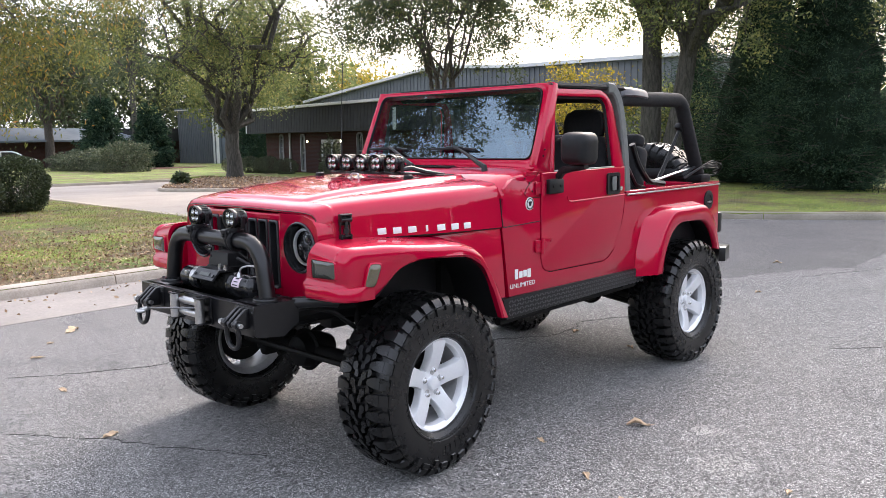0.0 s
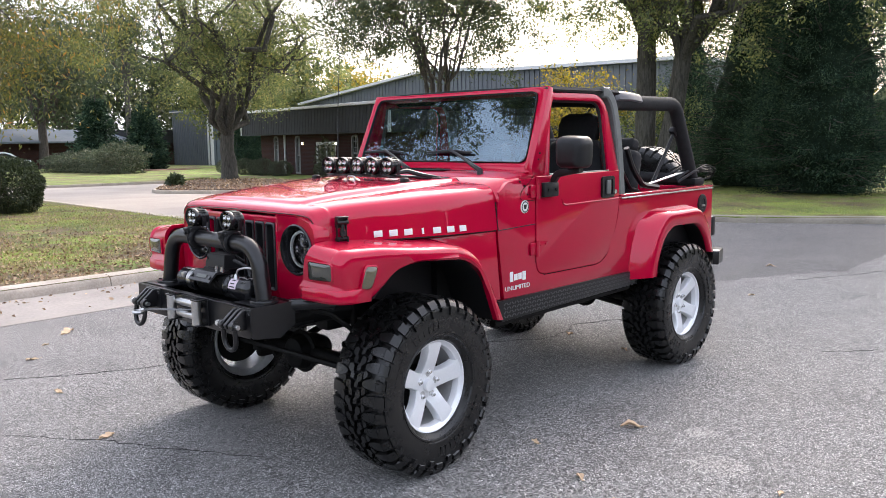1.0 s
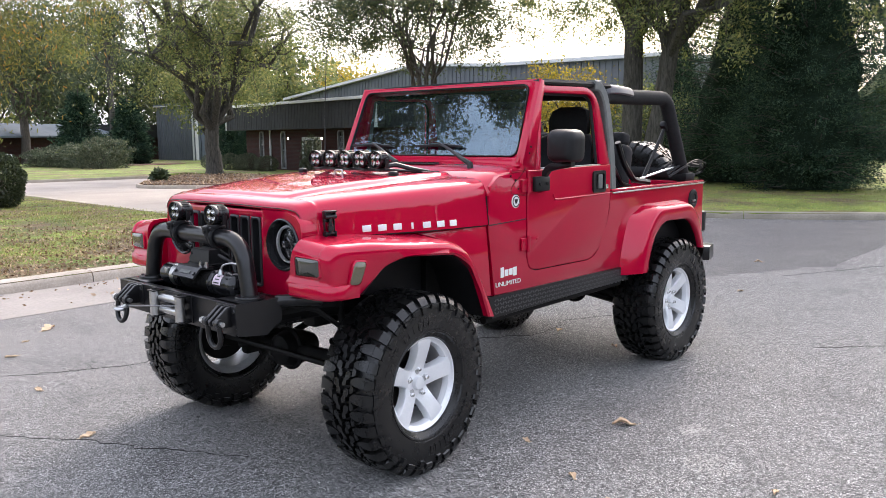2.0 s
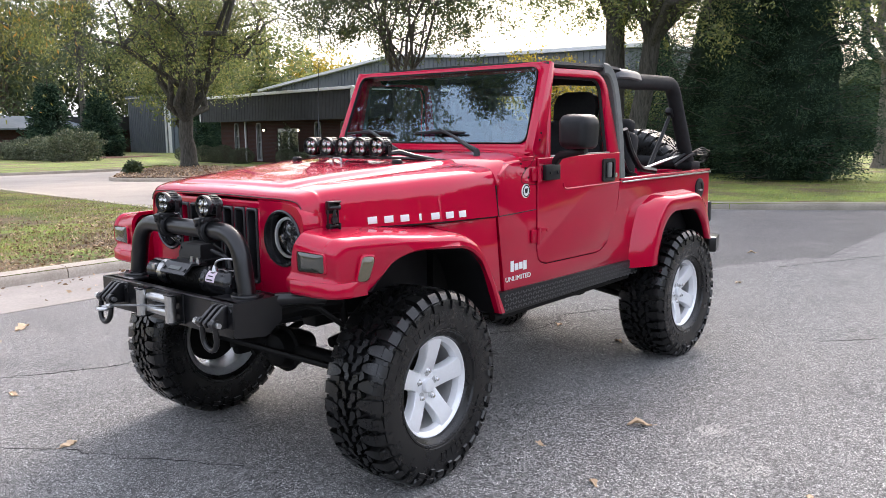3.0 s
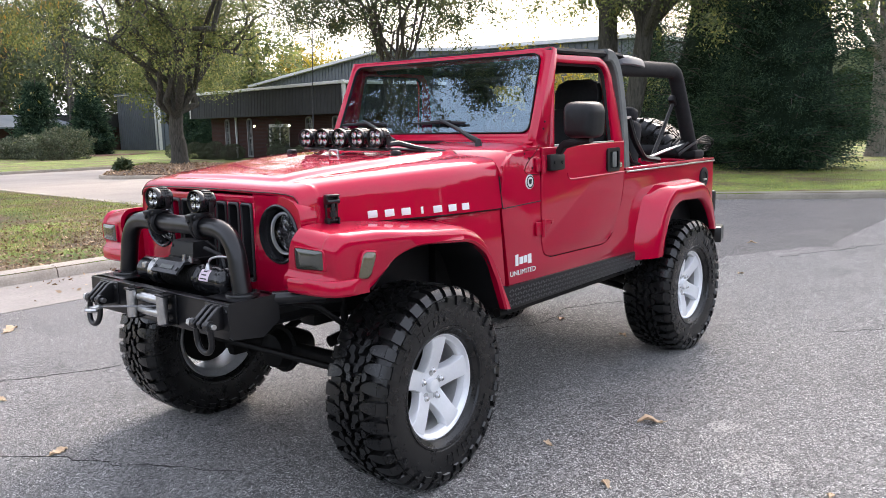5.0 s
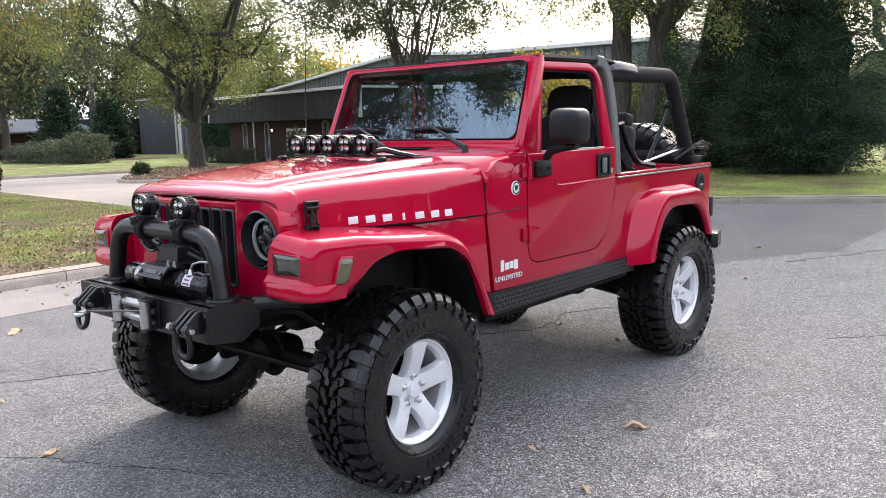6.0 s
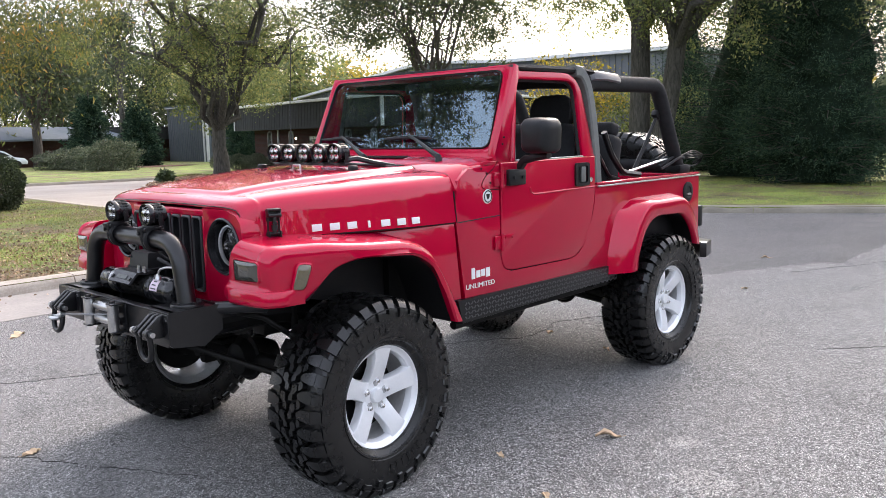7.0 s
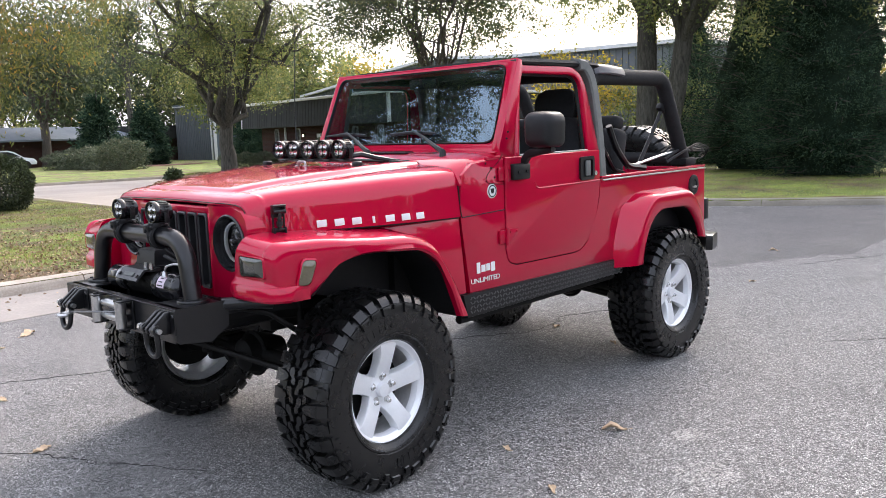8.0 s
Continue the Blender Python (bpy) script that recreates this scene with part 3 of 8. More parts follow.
def conifer(name, label, base, height, width, seed, leaves=30000, size=0.22, mat=None, sprays=420):
    """A dense evergreen, furnished to the ground, with ragged sprays."""
    rng = np.random.default_rng(seed)
    root = thing(name, label, "tree", at=base)
    bm = bm_new()
    add_tube(bm, [Vector(base) + Vector((0, 0, z)) for z in (-0.2, height * 0.5, height)], [0.28, 0.16, 0.02], 10, caps=False)
    c, out = [], []
    per = leaves // sprays
    for i in range(sprays):
        h = rng.uniform(0.02, 0.9) ** 0.95 if i % 6 else rng.uniform(0.0, 0.14)
        full = width * (1 - h ** 1.7) * (0.75 + 0.35 * math.sin(i * 1.7) * rng.uniform(0, 1))
        full *= min(1, 0.70 + h * 2.6)
        ang = rng.uniform(0, math.tau)
        d = np.array([math.cos(ang), math.sin(ang), rng.uniform(-0.1, 0.35)])
        tip = np.array(base) + np.array([0, 0, 0.15 + h * height * 0.97]) + d * full
        root_at = np.array(base) + np.array([0, 0, 0.1 + h * height * 0.9])
        if i % 3 == 0:
            add_limb(bm, root_at, root_at + (tip - root_at) * 0.9, 0.04, 0.01, rng, 0.1, 4, 3)
        t = rng.uniform(0.58, 1.06, per)[:, None]
        c.append(root_at + (tip - root_at) * t + rng.normal(size=(per, 3)) * (0.11 + 0.07 * width * (1.1 - t)) * np.array([1, 1, 0.55]))
        out.append(np.repeat(d[None], per, 0))
    part("trunk", bm, BARK_DARK, root)
    # an added solid core, coloured dark as if shaded, so no sky shows through
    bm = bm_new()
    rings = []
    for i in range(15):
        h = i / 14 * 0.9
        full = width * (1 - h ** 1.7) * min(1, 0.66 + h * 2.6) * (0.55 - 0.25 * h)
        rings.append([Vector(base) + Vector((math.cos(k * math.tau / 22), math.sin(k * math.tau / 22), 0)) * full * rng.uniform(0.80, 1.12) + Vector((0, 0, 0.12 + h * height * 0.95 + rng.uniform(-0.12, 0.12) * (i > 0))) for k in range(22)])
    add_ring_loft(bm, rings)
    part("dark_core", bm, CEDAR_SHADE, root, smooth=70)
    ob = new("crown", leaves_mesh("crown", np.concatenate(c), size, rng, mat or CEDAR_LEAF, 0.3, 0.26, np.concatenate(out)))
    ob.parent = root
    ob.location = -root.location
    return root


def bush(name, label, base, half, seed, leaves=9000, size=0.06, mat=None, lumpy=0.12, square=2.6):
    """A clipped shrub: short stems and a shell of small leaves with an uneven outline."""
    rng = np.random.default_rng(seed)
    root = thing(name, label, "shrub", at=base)
    bm = bm_new()
    b = Vector(base)
    for i in range(7):
        a = i * 0.9
        add_limb(bm, b + Vector((math.cos(a) * 0.06, math.sin(a) * 0.06, -0.05)), b + Vector((math.cos(a) * half[0] * 0.6, math.sin(a) * half[1] * 0.6, half[2] * rng.uniform(0.9, 1.6))), 0.025, 0.008, rng, 0.2, 5, 3)
    part("stems", bm, BARK_DARK, root)
    d = rng.normal(size=(leaves, 3))
    d /= np.linalg.norm(d, axis=1)[:, None]
    r = 1.0 / (np.abs(d[:, 0]) ** square + np.abs(d[:, 1]) ** square + np.abs(d[:, 2]) ** square) ** (1 / square)
    wob = 1 + lumpy * (np.sin(d[:, 0] * 5 + seed) * np.cos(d[:, 1] * 6 + seed * 2) + 0.6 * np.sin(d[:, 2] * 9 + d[:, 0] * 7))
    f = 1 - np.abs(rng.normal(size=leaves)) * 0.12
    c = d * (r * wob * f)[:, None] * np.array(half) + np.array([b.x, b.y, b.z + half[2] * 0.97])
    c[:, 2] = np.maximum(c[:, 2], b.z + 0.02)
    ob = new("foliage", leaves_mesh("foliage", c, size, rng, mat or HEDGE_LEAF, 0.0, 0.55, d * 0.7))
    ob.parent = root
    ob.location = -root.location
    return root


def on_ground(x, y, up=0.0):
    return (x, y, fall(x, y) + up)


tree("oak_tree", "spreading oak with olive-green leaves in the planting bed", on_ground(-19.2, -31.6, 0.12), 12.8, 0.36, (7.2, 7.2, 5.0), OAK_LEAF, BARK, 3, fork=0.20, limbs=12, leaves=96000, size=0.118, low=0.22, fill=50, clump=0.5)
tree("multi_stem_tree", "slender multi-stemmed tree with dark backlit leaves", on_ground(-18.4, -16.7, 0.1), 11.5, 0.10, (4.8, 4.8, 4.0), DARK_LEAF, BARK_DARK, 8, fork=0.32, limbs=15, stems=5, leaves=54000, size=0.13, droop=0.3, low=0.42, clump=0.42)
tree("oak_tree", "tall oak with a stout grey trunk before the cedars", on_ground(-18.38, -8.45, 0.1), 12.5, 0.30, (4.6, 4.6, 4.4), OAK_LEAF, BARK, 21, fork=0.42, limbs=11, leaves=48000, size=0.098, droop=0.3, low=0.36, clump=0.42)
tree("oak_tree", "oak with a forked grey trunk beside the cedars", on_ground(-18.3, -7.82, 0.1), 12.0, 0.27, (4.6, 5.6, 4.6), OAK_LEAF, BARK, 25, fork=0.36, limbs=14, leaves=68000, size=0.10, lean=(0.3, 2.2), droop=0.4, low=0.36, clump=0.36)
for x, y, h, w, sd, n in ((-21.3, -4.50, 10.8, 2.95, 31, 165000), (-24.4, -7.7, 9.4, 3.4, 33, 66000), (-28.5, -12.0, 6.4, 3.0, 37, 24000)):
    conifer("cedar", "dense dark green cedar, furnished to the ground", on_ground(x, y, 0.05), h, w, sd, n, 0.088, None, 1300)
tree("oak_tree", "old tree at the lawn's end, its trunk coloured as if sunlit", on_ground(-30.7, -4.05, 0.1), 13, 0.40, (5.5, 5.5, 4.8), OAK_LEAF, SUNLIT_BARK, 41, fork=0.32, limbs=8, leaves=15000, size=0.17, low=0.34, clump=0.5)
tree("willow_oak", "oak with drooping olive and rust-coloured leaves", on_ground(-1.7, -21.5, 0.1), 12.5, 0.4, (8.2, 6.8, 5.0), TURNING_LEAF, BARK, 47, fork=0.25, limbs=9, leaves=68000, size=0.15, droop=1.1, slender=0.28, low=0.2, clump=0.45)
tree("willow_oak", "oak overhanging the verge, reflected in the windshield", on_ground(6.4, -14.6, 0.1), 14.6, 0.30, (3.4, 3.2, 2.2), DARK_LEAF, BARK, 48, fork=0.62, limbs=8, leaves=30000, size=0.135, lean=(1.0, 2.6), droop=0.7, slender=0.36, low=0.6, fill=0, clump=0.5)
tree("small_tree", "small yellow autumn tree behind the car", on_ground(-25.0, -15.2, 0.1), 4.6, 0.08, (2.0, 2.0, 1.5), YELLOW_LEAF, BARK_DARK, 49, fork=0.25, limbs=5, leaves=5000, size=0.14, low=0.3)
tree("small_tree", "small light green tree behind the car", on_ground(-27.0, -13.0, 0.1), 4.0, 0.08, (2.2, 2.2, 1.6), OAK_LEAF, BARK_DARK, 50, fork=0.2, limbs=5, leaves=6000, size=0.14, low=0.1)
bush("round_bush", "clipped round evergreen bush on the verge", on_ground(-4.12, -16.9, 0.1), (0.74, 0.74, 0.66), 51, 20000, 0.055, None, 0.07, 2.15)
bush("round_bush", "clipped round evergreen bush on the verge", on_ground(-3.0, -16.2, 0.1), (0.62, 0.62, 0.54), 52, 13000, 0.055, None, 0.07, 2.15)
bush("spiky_shrub", "small spiky green shrub in the planting bed", on_ground(-13.9, -27.2, 0.12), (0.22, 0.22, 0.20), 53, 420, 0.20, PINE_LEAF, 0.3)
for x, y, w, h in ((-22.0, -49.8, 1.8, 1.0), (-23.0, -52.6, 1.6, 0.75), (-22.6, -55.4, 1.5, 0.80), (-22.4, -58.4, 1.5, 0.72)):
    bush("hedge_bush", "large loose evergreen hedge bush on the lawn", on_ground(x, y, 0.05), (w, 1.5, h), int(-x * 10), 8000, 0.13, LOOSE_LEAF, 0.28)
for x, y, h, w, sd in ((-30.0, -61.5, 5.5, 2.0, 61), (-34.0, -69.5, 6.5, 2.2, 62), (-28.0, -66.0, 6.5, 2.6, 63)):
    conifer("cedar", "dark evergreen beside the metal building", on_ground(x, y, 0.05), h, w, sd, 16000, 0.30)
for x, y, h, w, sd in ((-33.6, -52.4, 4.2, 1.5, 66), (-34.6, -51.4, 3.0, 1.0, 67)):
    conifer("evergreen_shrub", "dark evergreen shrub at the brick building's end", on_ground(x, y, 0.05), h, w, sd, 14000, 0.2)
tree("pine_tree", "tall pine with a bare pale trunk", on_ground(-29.3, -62.8, 0.1), 17, 0.24, (3.2, 3.2, 5.0), PINE_LEAF, BARK, 64, fork=0.45, limbs=8, leaves=11000, size=0.3, slender=0.2, low=0.36)
tree("shade_tree", "broad tree with a dark trunk in front of the brick building", on_ground(-26.4, -73.6, 0.1), 15, 0.42, (7.0, 7.0, 5.4), PINE_LEAF, BARK_DARK, 65, fork=0.28, limbs=9, leaves=16000, size=0.34, low=0.2)
wood = random.Random(7)
for k in range(30):
    ang = radians(-102 - 2.9 * k + wood.uniform(-1.5, 1.5))
    d = wood.uniform(92, 128) if k % 2 else wood.uniform(112, 150)
    h = wood.uniform(9, 14) + (4 if k < 11 else 0)
    kind = wood.choice((PINE_LEAF, OAK_LEAF, DARK_LEAF, YELLOW_LEAF, PINE_LEAF))
    x, y = 2.7 + d * math.cos(ang), 3.3 + d * math.sin(ang)
    tree("woodland_tree", "tall mixed woodland tree beyond the buildings", on_ground(x, y, -0.3), h, 0.3, (h * 0.40, h * 0.40, h * 0.42), kind, BARK_DARK, 100 + k, fork=0.22, limbs=6, leaves=4200, size=0.72, low=0.08)
tree("woodland_tree", "tall oak behind the metal building", on_ground(-52, -84, -0.2), 17, 0.35, (7, 7, 6), OAK_LEAF, BARK_DARK, 171, fork=0.25, limbs=8, leaves=9000, size=0.45, low=0.15)
tree("woodland_tree", "green tree between the buildings", on_ground(-38, -62, -0.2), 11, 0.3, (4.6, 4.6, 4.0), OAK_LEAF, BARK_DARK, 172, fork=0.25, limbs=7, leaves=9000, size=0.32, low=0.15)

# unseen trees added behind the camera, to cut the sky reflected in the paint
for k in range(24):
    ang = radians(-42 + 9.4 * k + wood.uniform(-2, 2))
    d = wood.uniform(42, 54)
    h = wood.uniform(7.0, 10.0)
    x, y = 1.0 + d * math.cos(ang), 2.0 + d * math.sin(ang)
    tree("reflection_tree", "unseen leafy tree, added to darken what the car reflects", (x, y, 0.0), h, 0.28, (5.6, 5.6, h * 0.46), wood.choice((OAK_LEAF, DARK_LEAF)), BARK_DARK, 200 + k, fork=0.15, limbs=5, leaves=2400, size=1.1, low=0.04)

# an unseen lumpy mass, added so reflections between those trees stay dark
bm = bm_new()
rings = []
for k in range(181):
    ang = radians(-55 + 250 * k / 180)
    lump = math.sin(k * 0.55) + 0.7 * math.sin(k * 1.31 + 1) + 0.5 * math.sin(k * 2.63 + 2)
    top = 6.4 + 0.9 * lump
    ring = []
    for i in range(9):
        f = i / 8
        d = 60 + 2.5 * f ** 2 + 1.1 * math.sin(k * 0.9 + f * 5) * math.cos(k * 1.7 - f * 8) + wood.uniform(-0.4, 0.4)
        ring.append((1 + d * math.cos(ang), 2 + d * math.sin(ang), -0.3 + top * f ** 0.8))
    d = 70
    ring += [(1 + d * math.cos(ang), 2 + d * math.sin(ang), top * 0.8), (1 + d * math.cos(ang), 2 + d * math.sin(ang), -0.3)]
    rings.append(ring)
add_ring_loft(bm, rings)
DARK_MASS = grainy("dark_green_mass", (0.018, 0.028, 0.012), (0.06, 0.08, 0.03), 1.6, 0.95, 0, 1.0, 0.15, big=0.3, spec=0.1)
tagged(part("reflection_mass", bm, DARK_MASS, None, smooth=0), "unseen dark green mass, added to darken the car's reflections", "woodland", kind="stuff")

# ---- buildings ----
def brick_material():
    m = material("dark_red_brick", (0.15, 0.06, 0.045), 0.85)
    at = coords(m)
    b = node(m, "ShaderNodeTexBrick", Scale=1.0, Mortar_Size=0.012, Brick_Width=0.22, Row_Height=0.075)
    mp = node(m, "ShaderNodeMapping")
    mp.inputs["Rotation"].default_value = (radians(90), 0, 0)
    wire(m, at, mp.inputs[0])
    wire(m, mp.outputs[0], b.inputs["Vector"])
    b.inputs["Color1"].default_value = (0.032, 0.012, 0.010, 1)
    b.inputs["Color2"].default_value = (0.055, 0.019, 0.016, 1)
    b.inputs["Mortar"].default_value = (0.05, 0.040, 0.037, 1)
    wire(m, mixed(m, ramp(m, noised(m, 0.8, 4, 0.6, at), [(0.35, (0, 0, 0)), (0.75, (0.4, 0.4, 0.4))]), b.outputs[0], (0.045, 0.021, 0.018)), bsdf(m).inputs["Base Color"])
    bsdf(m).inputs["Specular IOR Level"].default_value = 0.15
    return m


BRICK = brick_material()
METAL_WALL = grainy("charcoal_metal_cladding", (0.100, 0.110, 0.124), (0.145, 0.158, 0.175), 3, 0.5, 0.1, 0.05, 0.002)
FASCIA = grainy("dark_grey_fascia", (0.034, 0.035, 0.036), (0.056, 0.057, 0.058), 4, 0.7, 0.0, 0.05, 0.002, spec=0.12)
WHITE_TRIM = grainy("white_trim", (0.55, 0.56, 0.56), (0.72, 0.72, 0.72), 6, 0.5, 0, 0.05, 0.002)
ROOF_METAL = grainy("blue_grey_roof", (0.10, 0.12, 0.14), (0.16, 0.185, 0.21), 2, 0.7, 0.0, 0.05, 0.002, spec=0.08)
DARK_GLASS = grainy("dark_window_glass", (0.02, 0.022, 0.025), (0.05, 0.055, 0.06), 2, 0.06, 0, 0, coat=0.5)
# white window trim under the soffit, with its shade put into the colour
SHADED_TRIM = grainy("shaded_white_trim", (0.20, 0.205, 0.21), (0.32, 0.325, 0.33), 6, 0.6, 0, 0.05, 0.002)
LAMP_GLOW = material("porch_lamp_glow", (1, 0.85, 0.6), 0.4)
bsdf(LAMP_GLOW).inputs["Emission Color"].default_value = (1, 0.8, 0.5, 1)
bsdf(LAMP_GLOW).inputs["Emission Strength"].default_value = 6.0


def local_part(name, bm, mat, parent, label="", smooth=0):
    """A part built in its thing's own axes."""
    ob = new(name, mesh_of(name, bm, mat, smooth))
    ob.parent = parent
    if label:
        ob["label"] = label
    return ob


def ribbed(bm, x0, x1, z0, z1, y, step=0.3, depth=0.03, lean=0.0):
    """A sheet-metal wall with trapezoid ribs, facing -y."""
    n = max(1, int((x1 - x0) / step))
    w = (x1 - x0) / n
    pts = []
    for k in range(n):
        x = x0 + k * w
        pts += [(x, 0), (x + w * 0.62, 0), (x + w * 0.70, -depth), (x + w * 0.92, -depth)]
    pts.append((x1, 0))
    lo = [(x, y + d, z0) for x, d in pts] + [(x1, y + 0.08, z0), (x0, y + 0.08, z0)]
    hi = [(x, y + d + lean, z1) for x, d in pts] + [(x1, y + 0.08 + lean, z1), (x0, y + 0.08 + lean, z1)]
    add_ring_loft(bm, [lo, hi])


# the brick building: its own x runs along the front, -y faces the road
shop = thing("brick_building", "low dark brick building with a deep grey metal fascia", "building")
shop.matrix_world = Matrix.Translation((-26.887, -40.541, -0.45)) @ Matrix.Rotation(math.atan2(0.987, 0.159), 4, "Z")
bm = bm_new()
cuts = [(2.40, 2.95, 0.80, 2.35), (5.15, 5.70, 0.20, 2.35), (7.50, 9.75, 0.0, 2.02), (11.45, 12.05, 0.5, 2.35), (13.9, 14.45, 0.5, 2.35)]
x = 0.55
for x0, x1, z0, z1 in cuts:
    add_box(bm, ((x + x0) / 2, 0.14, 1.2), (x0 - x, 0.28, 3.2))
    if z0 > 0:
        add_box(bm, ((x0 + x1) / 2, 0.14, (z0 - 0.4) / 2), (x1 - x0, 0.28, z0 + 0.4))
    add_box(bm, ((x0 + x1) / 2, 0.14, (z1 + 2.8) / 2), (x1 - x0, 0.28, 2.8 - z1))
    x = x1
add_box(bm, ((x + 15.6) / 2, 0.14, 1.2), (15.6 - x, 0.28, 3.2))
for k in (0.69, 15.46):
    add_box(bm, (k, 6.8, 1.2), (0.28, 13.0, 3.2))
local_part("wall", bm, BRICK, shop)
bm = bm_new()
add_box(bm, (8, 4, 1.2), (14.4, 0.1, 3.0))
local_part("inner_wall", bm, FASCIA, shop)
for i, (x0, x1, z0, z1) in enumerate(cuts):
    xm, w = (x0 + x1) / 2, x1 - x0
    bm = bm_new()
    if i == 2:
        for xx in (x0 + 0.06, x0 + 1.15, x1 - 0.06):
            add_box(bm, (xx, 0.10, z1 / 2), (0.12, 0.10, z1), bevel=0.01)
        add_box(bm, (xm, 0.10, z1 - 0.08), (w, 0.10, 0.16), bevel=0.01)
        add_box(bm, (xm, 0.10, 0.12), (w, 0.10, 0.24), bevel=0.01)
        fr = local_part("door", bm, WHITE_TRIM, shop, "white framed glazed entrance door")
    else:
        out = rounded([(x0 - 0.02, z0, 0), (x1 + 0.02, z0, 0), (x1 + 0.02, z1 + 0.02, 0), (x0 - 0.02, z1 + 0.02, 0)], [0.001, 0.001, 0.26, 0.26], 6, True)
        inn = rounded([(x0 + 0.05, z0 + 0.09, 0), (x1 - 0.05, z0 + 0.09, 0), (x1 - 0.05, z1 - 0.05, 0), (x0 + 0.05, z1 - 0.05, 0)], [0.001, 0.001, 0.2, 0.2], 6, True)
        add_frame(bm, [(p.x, p.y) for p in out], [(p.x, p.y) for p in inn], (-0.03, 0.10), "y")
        for zz in (0.18, 0.34, 0.50, 0.66, 0.82):
            add_box(bm, (xm, 0.05, z0 + (z1 - z0) * zz), (w - 0.08, 0.03, 0.06 if zz == 0.50 else 0.022))
        add_box(bm, (xm, 0.05, (z0 + z1) / 2), (0.03, 0.03, z1 - z0 - 0.1))
        fr = local_part("window", bm, SHADED_TRIM, shop, "narrow arched window, its white frame coloured as if in shade")
    bm = bm_new()
    add_box(bm, (xm, 0.11, (z0 + z1) / 2), (w - 0.06, 0.012, z1 - z0 - 0.06))
    ob = local_part("pane", bm, DARK_GLASS, shop)
    ob.parent = fr
bm = bm_new()
ribbed(bm, -0.05, 16.4, 2.48, 3.80, -1.02, 0.32, 0.03, 0.10)
local_part("fascia", bm, FASCIA, shop)
bm = bm_new()
add_box(bm, (8.2, -0.45, 2.47), (16.4, 1.15, 0.06))
local_part("soffit", bm, FASCIA, shop)
bm = bm_new()
add_box(bm, (8.18, -0.98, 3.86), (16.6, 0.26, 0.14), bevel=0.02)
add_box(bm, (16.46, 5.9, 3.84), (0.2, 13.9, 0.14), bevel=0.02)
add_box(bm, (16.42, -0.98, 3.15), (0.14, 0.14, 1.4), bevel=0.01)
add_box(bm, (-0.08, -0.98, 3.15), (0.10, 0.12, 1.4), bevel=0.01)
local_part("roof_edge", bm, WHITE_TRIM, shop, "white metal roof edge")
bm = bm_new()
for k in range(44):
    add_box(bm, (16.40, -0.9 + k * 0.32, 3.13), (0.05, 0.30, 1.34), bevel=0.012, seg=1)
local_part("side_fascia", bm, FASCIA, shop)
bm = bm_new()
add_box(bm, (8.2, 6.2, 3.86), (16.2, 14.0, 0.10))
local_part("roof", bm, ROOF_METAL, shop)
bm = bm_new()
add_box(bm, (3.9, -0.06, 1.15), (0.11, 0.10, 2.7), bevel=0.02)
local_part("downpipe", bm, WHITE_TRIM, shop)
for lx in (6.2, 9.98):
    bm = bm_new()
    add_box(bm, (lx, -0.05, 1.95), (0.20, 0.12, 0.14), bevel=0.02)
    lampb = local_part("wall_lamp", bm, FASCIA, shop)
    bm = bm_new()
    add_box(bm, (lx, -0.115, 1.93), (0.16, 0.02, 0.10), bevel=0.008)
    ob = local_part("lamp_glass", bm, LAMP_GLOW, shop)
    ob.parent = lampb
for k, (sx, r, h) in enumerate(((-0.2, 0.74, 0.52), (2.3, 0.60, 0.53), (3.70, 0.46, 0.47), (4.85, 0.58, 0.53), (7.0, 0.66, 0.46), (11.75, 0.50, 0.44), (12.95, 0.42, 0.36), (14.4, 0.62, 0.45))):
    q = shop.matrix_world @ Vector((sx, -1.9, 0))
    bush("clipped_bush", "low clipped round evergreen bush by the brick wall", on_ground(q.x, q.y, 0.06), (r, r, h), 300 + k, 4200, 0.06, CLIPPED_LEAF, 0.03, 2.0)

q = shop.matrix_world @ Vector((9.95, -0.75, 0))
bush("door_shrub", "slender loose shrub beside the entrance door", on_ground(q.x, q.y, 0.06), (0.46, 0.42, 0.98), 320, 800, 0.13, LOOSE_LEAF, 0.35, 2.0)

# the warehouse behind it, in the same axes
hall = thing("warehouse", "long charcoal metal warehouse with white roof edges", "building")
hall.matrix_world = shop.matrix_world
bm = bm_new()
add_prism(bm, [(-24, -0.3), (-24, 5.55), (-3.0, 7.30), (6, 6.65), (20, 6.27), (20, -0.3)], (16, 34), "y")
local_part("wall", bm, METAL_WALL, hall)
bm = bm_new()
for k in range(91):
    xx = -23.8 + k * 0.48
    zt = 5.55 + (xx + 24) / 21 * 1.75 if xx < -3 else (7.3 - (xx + 3) * 0.072 if xx < 6 else 6.65 - (xx - 6) * 0.027)
    add_box(bm, (xx, 15.98, zt / 2), (0.10, 0.06, zt - 0.1))
local_part("wall_rib", bm, METAL_WALL, hall)
bm = bm_new()
for (x0, z0), (x1, z1) in (((-24.3, 5.62), (-3.0, 7.40)), ((-3.0, 7.40), (6, 6.75)), ((6, 6.75), (20.2, 6.36))):
    d = math.hypot(x1 - x0, z1 - z0)
    add_box(bm, ((x0 + x1) / 2, 24.8, (z0 + z1) / 2), (d, 18.4, 0.22), Matrix.Rotation(-math.atan2(z1 - z0, x1 - x0), 4, "Y"))
local_part("roof", bm, WHITE_TRIM, hall, "white metal roof with a broad edge")

